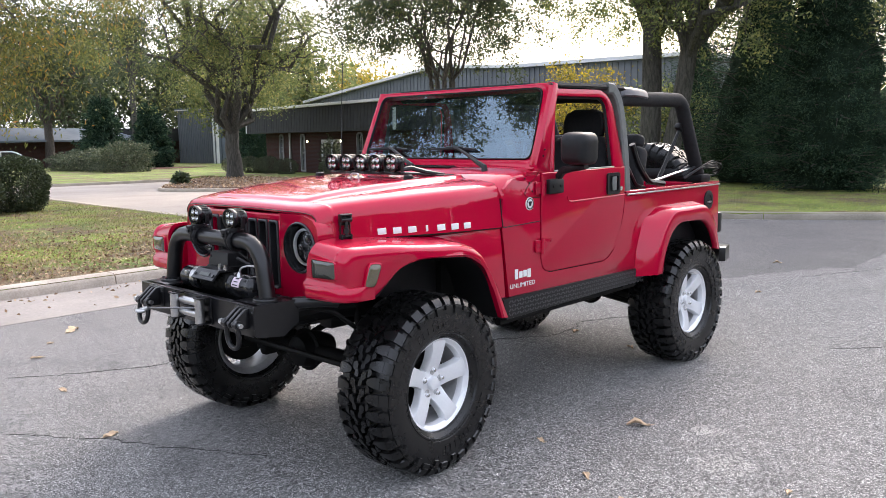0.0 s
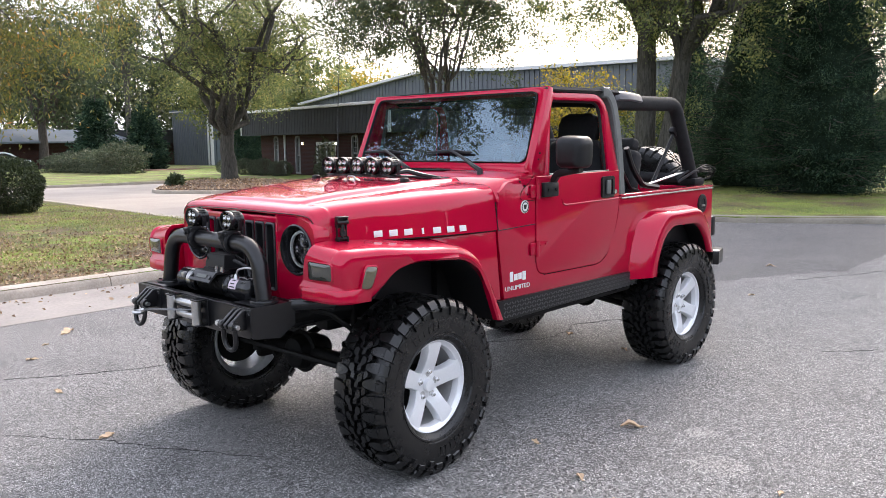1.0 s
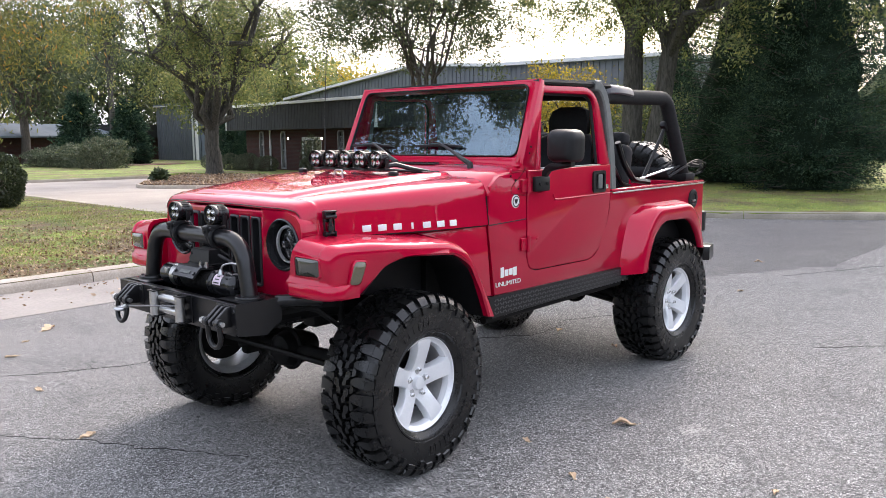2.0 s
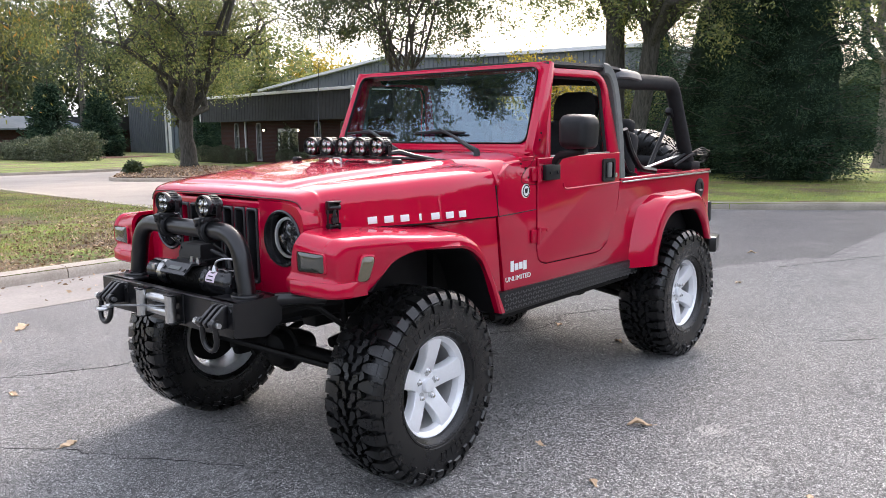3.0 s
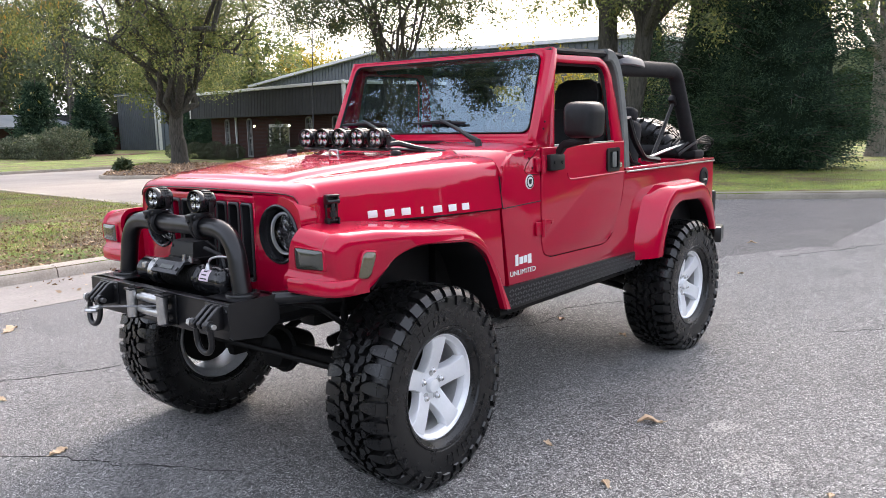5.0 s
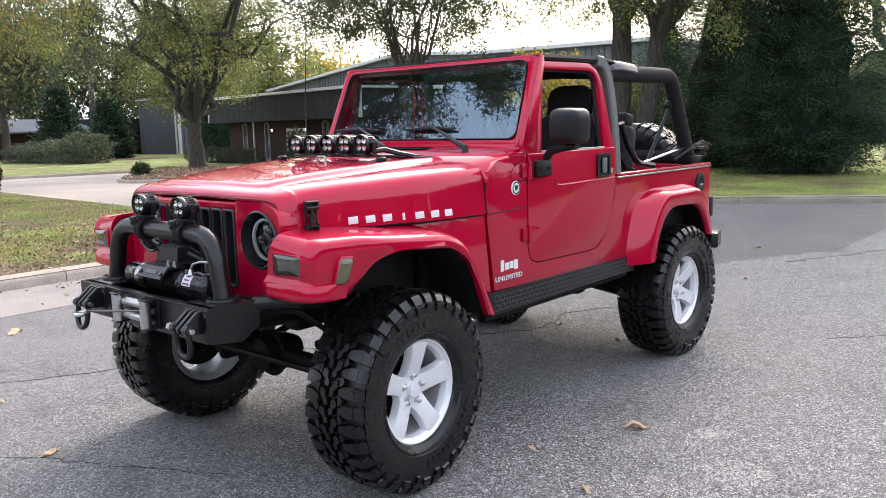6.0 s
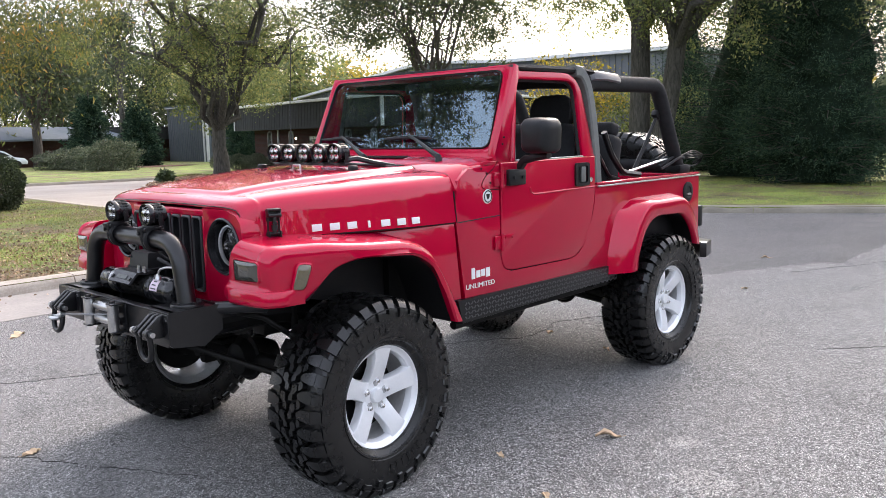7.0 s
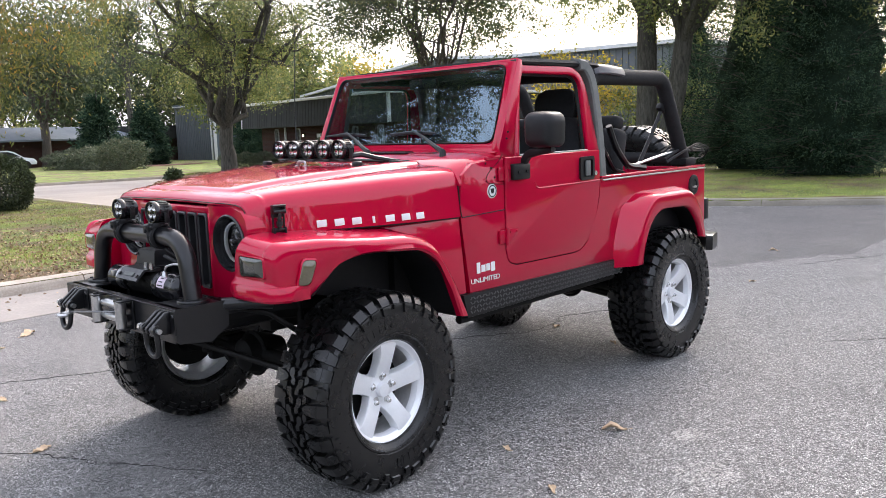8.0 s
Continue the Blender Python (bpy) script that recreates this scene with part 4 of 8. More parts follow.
shed = thing("metal_building", "charcoal ribbed metal building with white corner trim", "building")
shed.matrix_world = Matrix.Translation((-42.0, -71.3, -0.95)) @ Matrix.Rotation(radians(84), 4, "Z")
bm = bm_new()
ribbed(bm, -9.5, 0, 0, 5.9, 0, 0.45, 0.10)
local_part("front_wall", bm, METAL_WALL, shed)
bm = bm_new()
add_box(bm, (-4.8, 7.2, 2.9), (9.3, 14, 5.7))
side = local_part("side_wall", bm, ROOF_METAL, shed)
for k in range(28):
    bm = bm_new()
    add_box(bm, (0.02, 0.3 + k * 0.5, 2.9), (0.08, 0.42, 5.8), bevel=0.015, seg=1)
    local_part("wall_sheet", bm, ROOF_METAL, shed)
bm = bm_new()
add_box(bm, (-4.7, 7.0, 5.98), (10.0, 14.5, 0.16))
local_part("roof", bm, ROOF_METAL, shed)
bm = bm_new()
add_box(bm, (-4.7, -0.12, 5.93), (10.0, 0.2, 0.26), bevel=0.02)
add_box(bm, (-0.30, -0.10, 2.9), (0.30, 0.12, 5.8), bevel=0.02)
add_box(bm, (0.06, 0.10, 2.9), (0.14, 0.30, 5.8), bevel=0.02)
local_part("corner_trim", bm, WHITE_TRIM, shed)

barn = thing("far_brick_building", "distant brick building with a pale blue-grey metal roof", "building")
barn.matrix_world = Matrix.Translation((-20.0, -80.5, -1.0)) @ Matrix.Rotation(radians(205), 4, "Z")
bm = bm_new()
add_box(bm, (10, -4, 1.35), (34, 8, 2.9))
local_part("wall", bm, BRICK, barn)
bm = bm_new()
rings = []
for xx in (-7.2, 16.0):
    rings.append([(xx, yy, zz) for yy, zz in ((1.1, 2.70), (1.1, 2.86), (-4.0, 4.05), (-9.0, 2.86), (-9.0, 2.70), (-4.0, 3.88))])
add_ring_loft(bm, rings)
local_part("roof", bm, ROOF_METAL, barn)
bm = bm_new()
add_box(bm, (21.5, -4.0, 3.3), (11.4, 10, 1.4))
local_part("fascia", bm, FASCIA, barn)
for k in range(6):
    bm = bm_new()
    add_box(bm, (-3 + k * 5.2, 0.03, 1.2 if k % 2 else 1.45), (0.9 if k % 2 else 1.1, 0.10, 2.2 if k % 2 else 1.3), bevel=0.02)
    fr = local_part("door" if k % 2 else "window", bm, WHITE_TRIM, barn)
    bm = bm_new()
    add_box(bm, (-3 + k * 5.2, 0.085, 1.25 if k % 2 else 1.45), (0.6 if k % 2 else 0.9, 0.02, 1.7 if k % 2 else 1.1))
    ob = local_part("pane", bm, DARK_GLASS, barn)
    ob.parent = fr

# parked car far off by the brick building
van = thing("parked_car", "white family car parked by the brick building", "car")
van.matrix_world = Matrix.Translation(on_ground(-22.6, -72.3, 0.10)) @ Matrix.Rotation(radians(161), 4, "Z")
CAR_WHITE = grainy("white_car_paint", (0.68, 0.69, 0.70), (0.76, 0.77, 0.78), 5, 0.3, 0, 0, coat=1.0)
prof_low = [(-2.2, 0.35), (-2.25, 0.75), (-2.05, 0.98), (-1.0, 1.02), (1.2, 0.98), (2.0, 0.86), (2.25, 0.62), (2.2, 0.35)]
bm = bm_new()
add_prism(bm, prof_low, (-0.88, 0.88), "y", 0.08, 3)
local_part("body", bm, CAR_WHITE, van, smooth=40)
bm = bm_new()
add_prism(bm, [(-2.0, 0.98), (-1.75, 1.45), (-1.2, 1.58), (0.1, 1.60), (0.55, 1.45), (1.25, 0.98)], (-0.76, 0.76), "y", 0.06, 3)
cabin = local_part("cabin", bm, CAR_WHITE, van, smooth=40)
bm = bm_new()
for s in (1, -1):
    add_prism(bm, [(-1.85, 1.06), (-1.68, 1.40), (-0.75, 1.48), (-0.75, 1.06)], (s * 0.758, s * 0.775), "y")
    add_prism(bm, [(-0.68, 1.06), (-0.68, 1.48), (0.10, 1.48), (0.45, 1.36), (1.0, 1.06)], (s * 0.758, s * 0.775), "y")
local_part("side_window", bm, DARK_GLASS, van)
for wx in (-1.4, 1.42):
    for s in (1, -1):
        bm = bm_new()
        add_lathe(bm, [(0.001, 0.10), (0.2, 0.10), (0.22, 0.09), (0.33, 0.10), (0.34, 0.07), (0.34, -0.1), (0.001, -0.1)], (wx, s * 0.80, 0.34), "y", 24)
        local_part("wheel", bm, RUBBER, van, smooth=40)

# ---- off-road car: x forward, y to its left, wheels on z = 0 ----
car = thing("off_road_car", "lifted glossy red off-road car with black mud tyres", "car")


def lerp(a, b, t):
    return a + (b - a) * t


def smooth(t, a, b):
    t = min(1.0, max(0.0, (t - a) / (b - a)))
    return t * t * (3 - 2 * t)


def resample(path, n):
    """n points at even steps along a path of (a, b)."""
    p = [Vector((a, b, 0)) for a, b in path]
    s = [0.0]
    for a, b in zip(p, p[1:]):
        s.append(s[-1] + (b - a).length)
    out, i = [], 0
    for k in range(n):
        d = s[-1] * k / (n - 1)
        while i < len(p) - 2 and d > s[i + 1]:
            i += 1
        q = p[i].lerp(p[i + 1], (d - s[i]) / max(1e-9, s[i + 1] - s[i]))
        out.append((q.x, q.y))
    return out


def round_path(path, radius, steps=6):
    return [(p.x, p.y) for p in rounded([(a, b, 0) for a, b in path], radius, steps)]


SIDE = 0.77
GAP = 0.005

# body tub: side panels with the door opening and the rear wheel arch
tub = [(-0.655, 0.752), (-0.612, 1.13), (-0.60, 1.15), (-0.62, 1.35), (-0.70, 1.405), (-0.945, 1.42)]
tub += round_path([(-0.945, 1.42), (-0.945, 0.845), (-1.70, 0.838), (-1.845, 1.12), (-1.845, 1.255)], [0, 0.09, 0.14, 0.3, 0], 7)[1:]
tub += [(-3.19, 1.258), (-3.205, 1.24), (-3.21, 0.78), (-2.98, 0.76)]
tub += round_path([(-2.98, 0.76), (-2.90, 1.03), (-2.36, 1.05), (-2.10, 0.74)], [0, 0.14, 0.16, 0], 7)[1:]
body = None
for s in (1, -1):
    bm = bm_new()
    add_prism(bm, tub, (SIDE - 0.045, SIDE), "y", 0.006)
    if s < 0:
        flip_y(bm)
    ob = part("side_panel", bm, RED, car)
    if s > 0:
        body = ob
# cowl top, between hood and windshield
bm = bm_new()
rings = []
for x, z in ((-0.60, 1.395), (-0.66, 1.425), (-0.80, 1.45), (-0.93, 1.46), (-0.96, 1.45)):
    w = 0.768
    rings.append([(x, y, zz) for y, zz in [(-w, 1.30), (-w, z - 0.08), (-w + 0.03, z - 0.03), (-w + 0.10, z - 0.005), (-0.4, z + 0.006), (0, z + 0.008), (0.4, z + 0.006), (w - 0.10, z - 0.005), (w - 0.03, z - 0.03), (w, z - 0.08), (w, 1.30)]])
add_ring_loft(bm, rings)
part("cowl", bm, RED, car)
# rail along the tub's top edge
for s in (1, -1):
    bm = bm_new()
    add_box(bm, (-2.52, s * 0.755, 1.262), (1.34, 0.055, 0.014), bevel=0.005)
    part("tub_rail", bm, RED, car)
    bm = bm_new()
    add_box(bm, (-2.52, s * 0.785, 1.246), (1.33, 0.010, 0.010), bevel=0.003)
    part("rail_trim", bm, ZINC, car, "thin bright trim strip along the tub's top edge")
# tailgate and floor
bm = bm_new()
add_box(bm, (-3.19, 0, 1.01), (0.05, 1.45, 0.49), bevel=0.012)
part("tailgate", bm, RED, car)
bm = bm_new()
add_box(bm, (-2.05, 0, 0.80), (2.3, 1.44, 0.05))
add_box(bm, (-0.93, 0, 1.05), (0.04, 1.44, 0.55))
add_box(bm, (-2.63, 0.62, 0.98), (0.95, 0.24, 0.30), bevel=0.04)
add_box(bm, (-2.63, -0.62, 0.98), (0.95, 0.24, 0.30), bevel=0.04)
part("floor", bm, BLACK_PLASTIC, car)

# hood: crown with a raised middle and steep sides
def hood_w(x):
    w = 0.663 + (0.192 - x) * 0.207
    return w if w < 0.745 else 0.745 + 0.022 * (1 - math.exp(-(w - 0.745) / 0.022))


def hood_low(x):
    return lerp(1.168, 1.148, (0.51 - x) / 1.11)


def hood_ring(x, shell=False):
    w = hood_w(x)
    top = float(np.interp(x, (-0.6, -0.345, -0.15, 0.04, 0.24, 0.37, 0.415, 0.435, 0.475, 0.498, 0.510), (1.424, 1.416, 1.405, 1.391, 1.373, 1.357, 1.349, 1.336, 1.328, 1.320, 1.306)))
    low = hood_low(x)
    ys = [1.008, 0.986, 0.980, 0.962, 0.93, 0.875, 0.78, 0.70, 0.655, 0.640, 0.622, 0.605, 0.50, 0.30, 0.10]
    front = [0.078, 0.052, 0.028, 0.012, 0.005, 0.001, 0.0]
    rear = [0.115, 0.072, 0.040, 0.022, 0.010, 0.004, 0.0]
    near = smooth(x, -0.15, 0.42)
    raised = lerp(0.021, 0.014, near) * (1 - smooth(x, 0.412, 0.434))
    pts = []
    for k, f in enumerate(ys):
        side = lerp(rear[k - 1], front[k - 1], near) if 0 < k < 8 else 0.0
        z = low if k == 0 else top - side - raised * smooth(f, 0.605, 0.655) + 0.004 * (1 - (f / 0.6) ** 2) * (f < 0.6)
        pts.append((f * w, z))
    full = pts + [(-y, z) for y, z in reversed(pts)]
    if shell:
        full += [(y * 0.982, z - 0.016 if abs(y) < 0.97 * w else z) for y, z in reversed(full)]
    sweep = 0.018 * smooth(x, 0.30, 0.51)
    return [(x - sweep * (abs(y) / w) ** 5, y, z) for y, z in full]


bm = bm_new()
xs = [-0.600, -0.56, -0.45, -0.3, -0.15, 0.0, 0.10, 0.20, 0.30, 0.37, 0.40, 0.412, 0.420, 0.428, 0.436, 0.448, 0.475, 0.490, 0.500, 0.507, 0.511]
shell = add_ring_loft(bm, [hood_ring(x, True) for x in xs], caps=False)
for ring in (shell[0], shell[-1]):
    n = len(ring)
    for i in range(n // 2 - 1):
        bm.faces.new((ring[i], ring[i + 1], ring[n - 2 - i], ring[n - 1 - i]))
hood = part("hood", bm, RED, car, smooth=60)
# seams: thin dark lines; the front one draws the shaded gap above the grille
bm = bm_new()
add_tube(bm, [Vector(p) + Vector((-0.008, 0, -0.004)) for p in hood_ring(-0.600)], 0.0032, 6, caps=False)
part("hood_seam", bm, BLACK_PLASTIC, hood)
bm = bm_new()
add_tube(bm, [Vector(p) + Vector((0.004, 0, -0.008)) for p in hood_ring(0.510)[2:-2]], 0.0020, 6, caps=False)
part("hood_seam", bm, BLACK_PLASTIC, hood)
for s in (1, -1):
    bm = bm_new()
    add_tube(bm, [(x, s * (hood_w(x) - 0.004), hood_low(x) - 0.004) for x in (0.50, 0.2, -0.2, -0.6)], 0.0042, 6)
    part("hood_gap", bm, BLACK_PLASTIC, hood)
bm = bm_new()
add_box(bm, (-0.07, 0, 1.02), (1.0, 1.02, 0.34))
add_box(bm, (-0.45, 0, 0.85), (0.3, 1.2, 0.3))
part("engine_bay", bm, CHASSIS, car)
# panel under the hood's side, above the fender
for s in (1, -1):
    bm = bm_new()
    add_prism(bm, [(0.50, 1.10), (0.50, 1.164), (-0.60, 1.143), (-0.64, 0.755), (-0.53, 0.755), (-0.30, 1.08)], (-0.035, -0.004), "y", 0.004)
    for v in bm.verts:
        v.co.y = (v.co.y + hood_w(v.co.x)) * s
    part("inner_fender", bm, RED, car)

# grille with seven slots
bm = bm_new()
GX = 0.512
pitch, half = 0.0885, 0.036
LAMP_Y, LZ, LR = {1: 0.470, -1: 0.402}, 1.132, 0.119
for k in range(8):
    edge = k in (0, 7)
    y = -3.5 * pitch + pitch * k
    add_box(bm, (GX - 0.02, y, 1.085), (0.045, pitch - 2 * half, 0.34), bevel=0.006)
for z, h in ((0.900, 0.05), (1.264, 0.034)):
    add_box(bm, (GX - 0.02, 0, z), (0.045, 0.64, h), bevel=0.008)
for s in (1, -1):
    LY = LAMP_Y[s]
    out = 0.046 if s > 0 else -0.012
    face = [(0.300 if s > 0 else 0.281, 0.875), (0.45, 0.875), (0.548 + out, 0.89), (0.562 + out, 1.10), (0.568 + out, 1.19), (0.558 + out, 1.238), (0.525 + out, 1.272), (0.46 + out, 1.290), (0.300 if s > 0 else 0.281, 1.293)]
    edge = resample(face + face[:1], 97)[:96]
    hole = []
    for y, z in edge:
        d = Vector((y - LY, z - LZ))
        d.normalize()
        hole.append((s * (LY + LR * d.x), LZ + LR * d.y))
    rings = []
    for f, x in ((1.0, -0.10), (1.0, -0.030), (0.985, -0.010), (0.955, 0.0)):
        rings.append([(GX + x, s * (LY + (y - LY) * f), LZ + (z - LZ) * f) for y, z in edge])
    rings += [[(GX + x, y, z) for y, z in hole] for x in (0.001, -0.10)]
    add_ring_loft(bm, rings, caps=False)
grille = part("grille", bm, RED, car, smooth=50)
for k in range(7):
    y = -3 * pitch + pitch * k
    bm = bm_new()
    out = rounded([(y - 0.038, 0.916, 0), (y + 0.038, 0.916, 0), (y + 0.038, 1.250, 0), (y - 0.038, 1.250, 0)], 0.016, 4, True)
    inn = rounded([(y - 0.026, 0.930, 0), (y + 0.026, 0.930, 0), (y + 0.026, 1.237, 0), (y - 0.026, 1.237, 0)], 0.012, 4, True)
    ring_out, ring_in = [(p.x, p.y) for p in out], [(p.x, p.y) for p in inn]
    rings = [[(GX - 0.03, *p) for p in ring_out], [(GX + 0.006, *p) for p in ring_out], [(GX + 0.011, lerp(a[0], b[0], 0.4), lerp(a[1], b[1], 0.4)) for a, b in zip(ring_out, ring_in)], [(GX + 0.006, *p) for p in ring_in], [(GX - 0.06, *p) for p in ring_in]]
    add_ring_loft(bm, rings, loop=True)
    part("grille_insert", bm, SLOT_BLACK, grille, "black slot insert")
# red apron from the grille's side out to the fender
for s in (1, -1):
    bm = bm_new()
    add_ring_loft(bm, [[(GX - 0.030, s * 0.545, z), (GX - 0.022, s * 0.568, z), (GX - 0.012, s * 0.60, z), (GX + 0.010, s * 0.665, z), (0.36, s * 0.665, z), (0.36, s * 0.545, z)] for z in (0.905, 1.00, 1.10, 1.135, 1.15)])
    add_prism(bm, [(0.42, 0.930), (0.572, 0.930), (0.578, 0.99), (0.568, 1.0), (0.572, 1.06), (0.545, 1.09), (0.42, 1.10)], (s * 0.600, s * 0.612), "y", 0.003)
    part("grille_apron", bm, RED, grille)
bm = bm_new()
add_box(bm, (GX - 0.10, 0, 1.09), (0.02, 0.64, 0.36))
for k in range(26):
    add_box(bm, (GX - 0.085, 0, 0.93 + k * 0.0125), (0.014, 0.62, 0.004))
part("radiator", bm, CHASSIS, car)


def lamp_glass():
    m = bpy.data.materials.new("lamp_glass")
    m.use_nodes = True
    t = m.node_tree
    t.nodes.remove(t.nodes["Principled BSDF"])
    clear = t.nodes.new("ShaderNodeBsdfTransparent")
    gloss = t.nodes.new("ShaderNodeBsdfGlossy")
    gloss.inputs["Roughness"].default_value = 0.03
    fres = t.nodes.new("ShaderNodeFresnel")
    fres.inputs[0].default_value = 1.28
    mix = t.nodes.new("ShaderNodeMixShader")
    wire(m, fres.outputs[0], mix.inputs[0])
    wire(m, clear.outputs[0], mix.inputs[1])
    wire(m, gloss.outputs[0], mix.inputs[2])
    wire(m, mix.outputs[0], t.nodes["Material Output"].inputs[0])
    return m


LENS = lamp_glass()
HALO = grainy("halo_plastic", (0.80, 0.80, 0.80), (0.90, 0.90, 0.90), 60, 0.25, 0.2, 0.0)
for s in (1, -1):
    c = (GX, s * LAMP_Y[s], LZ)
    bm = bm_new()
    add_lathe(bm, [(LR - 0.004, -0.02), (LR + 0.003, 0.006), (LR - 0.003, 0.012), (LR - 0.010, 0.008), (0.104, -0.030), (0.098, -0.050), (0.094, -0.050), (0.094, -0.040)], c, "x", 48)
    add_lathe(bm, [(0.094, -0.040), (0.088, -0.060), (0.02, -0.075), (0.001, -0.075)], c, "x", 40)
    head = part("headlight", bm, BLACK_GLOSS, car)
    bm = bm_new()
    add_lathe(bm, [(0.0775, -0.036), (0.078, -0.030), (0.080, -0.025), (0.087, -0.024), (0.089, -0.029), (0.089, -0.045)], c, "x", 48)
    part("halo_ring", bm, HALO, head, "pale ring inside the headlight")
    for dy, dz, r in ((0.0, 0.040, 0.030), (0.0, -0.041, 0.030), (-0.046, 0.0, 0.020), (0.046, 0.0, 0.020)):
        bm = bm_new()
        add_lathe(bm, [(0.001, -0.028), (r * 0.55, -0.033), (r * 0.85, -0.052), (r * 0.9, -0.044), (r + 0.001, -0.042), (r + 0.004, -0.052), (r + 0.004, -0.07)], (c[0], c[1] + dy, c[2] + dz), "x", 18)
        part("projector", bm, PROJECTOR, head, "dark glossy projector lens")
    bm = bm_new()
    add_box(bm, (c[0] - 0.055, c[1], c[2]), (0.02, 0.15, 0.010), bevel=0.003)
    add_box(bm, (c[0] - 0.055, c[1], c[2] - 0.006), (0.02, 0.012, 0.14), bevel=0.003)
    part("lamp_web", bm, LAMP_GREY, head)
    bm = bm_new()
    add_lathe(bm, [(0.088, -0.022), (0.075, -0.014), (0.05, -0.008), (0.02, -0.004), (0.001, -0.003)], c, "x", 40)
    ob = part("headlight_lens", bm, LENS, head)
    ob.visible_shadow = False


def flank(x):
    """How far the front fender's side draws in towards its nose."""
    return 0.048 * smooth(x, 0.20, 0.57)


# fenders: a crowned top that rolls over into a deep lip round the wheel arch
def flare(outer, arch, inner_y, out_y, rise, lean_back, s, n=44, sweep=0.0, turns=None):
    o, a = resample(round_path(outer, turns or 0.07), n), resample(round_path(arch, 0.07), n)
    rows = []
    for (ox, oz), (ax, az) in zip(o, a):
        d = Vector((ax - ox, az - oz))
        d.normalize()
        up = smooth(oz, 0.95, 1.10)
        ring = []
        iny = inner_y + ((0.045 * smooth(oz, 1.02, 1.14) - 0.03 * (1 - smooth(oz, 0.95, 1.02))) * smooth(ox, 0.38, 0.54) if lean_back and s > 0 else 0.0)
        span = out_y - iny
        section = ((0.0, 0), (0.25, 0), (0.5, 0), (0.72, 0.001), (0.86, 0.006), (0.945, 0.012), (0.98, 0.024), (0.996, 0.040), (1.0, 0.055))
        if lean_back:
            edge = lerp(0.30, 0.715, smooth(ox, 0.10, 0.50))
            step = 0.011 * smooth(ox, 0.02, 0.34) * smooth(oz, 0.985, 1.03)
            section = ((0.0, 0), (edge * 0.6, 0), (edge - 0.015, 0), (edge + 0.012, -0.7 * step), (edge + 0.04, -step), (0.82, 0.001 - step), (0.90, 0.005 - step), (0.955, 0.013 - step), (0.982, 0.024 - step * 0.7), (0.996, 0.039 - step * 0.4), (1.0, 0.055))
        for f, k in section:
            y = iny + span * f
            ring.append((ox + d.x * k - sweep * (1 - f) * d.x, y, oz + d.y * k + rise * (1 - f) * up - sweep * (1 - f) * d.y * (1 - up)))
        ring.append((ax - d.x * 0.012, out_y + 0.003, az - d.y * 0.012))
        ring.append((ax, out_y - 0.004, az))
        ring.append((ax + d.x * 0.004, out_y - 0.03, az + d.y * 0.004))
        k = 0.022
        ring.append((lerp(ax, ox + d.x * k, 0.75), out_y - 0.035, lerp(az, oz + d.y * k, 0.75)))
        ring.append((ox + d.x * k, out_y - 0.07, oz + d.y * k))
        ring.append((ox + d.x * k - sweep * d.x, iny, oz + d.y * k + rise * up))
        rows.append([(x - lean_back * max(0.0, (y - 0.60) / 0.30) ** 2 * smooth(x, 0.20, 0.52), s * (y - (flank(x) * max(0.0, (y - 0.60) / 0.295) if lean_back else 0.0)), z) for x, y, z in ring])
    bm = bm_new()
    add_ring_loft(bm, rows, closed=True, caps=False)
    return bm


LEAN_BACK = 0.03
front_outer = [(-0.53, 0.68), (-0.43, 0.885), (-0.31, 1.06), (-0.18, 1.115), (0.30, 1.145), (0.545, 1.145), (0.582, 1.10), (0.574, 0.997), (0.590, 0.984), (0.587, 0.945), (0.565, 0.922)]
front_turns = [0, 0.07, 0.07, 0.07, 0.07, 0.035, 0.03, 0.008, 0.008, 0.02, 0]
front_arch = [(-0.455, 0.69), (-0.345, 0.955), (-0.215, 1.045), (0.125, 1.072), (0.265, 1.053), (0.345, 0.985), (0.400, 0.935), (0.46, 0.922), (0.51, 0.921), (0.55, 0.920)]
rear_outer = [(-2.085, 0.700), (-2.115, 0.86), (-2.18, 1.03), (-2.29, 1.125), (-2.78, 1.125), (-2.90, 1.02), (-2.97, 0.88), (-3.00, 0.775)]
rear_arch = [(-2.140, 0.705), (-2.185, 0.86), (-2.255, 0.965), (-2.37, 1.028), (-2.74, 1.018), (-2.84, 0.94), (-2.90, 0.86), (-2.93, 0.785)]
TURN = [(0.645, 1.018), (0.795, 1.022), (0.795, 1.098), (0.645, 1.104)]
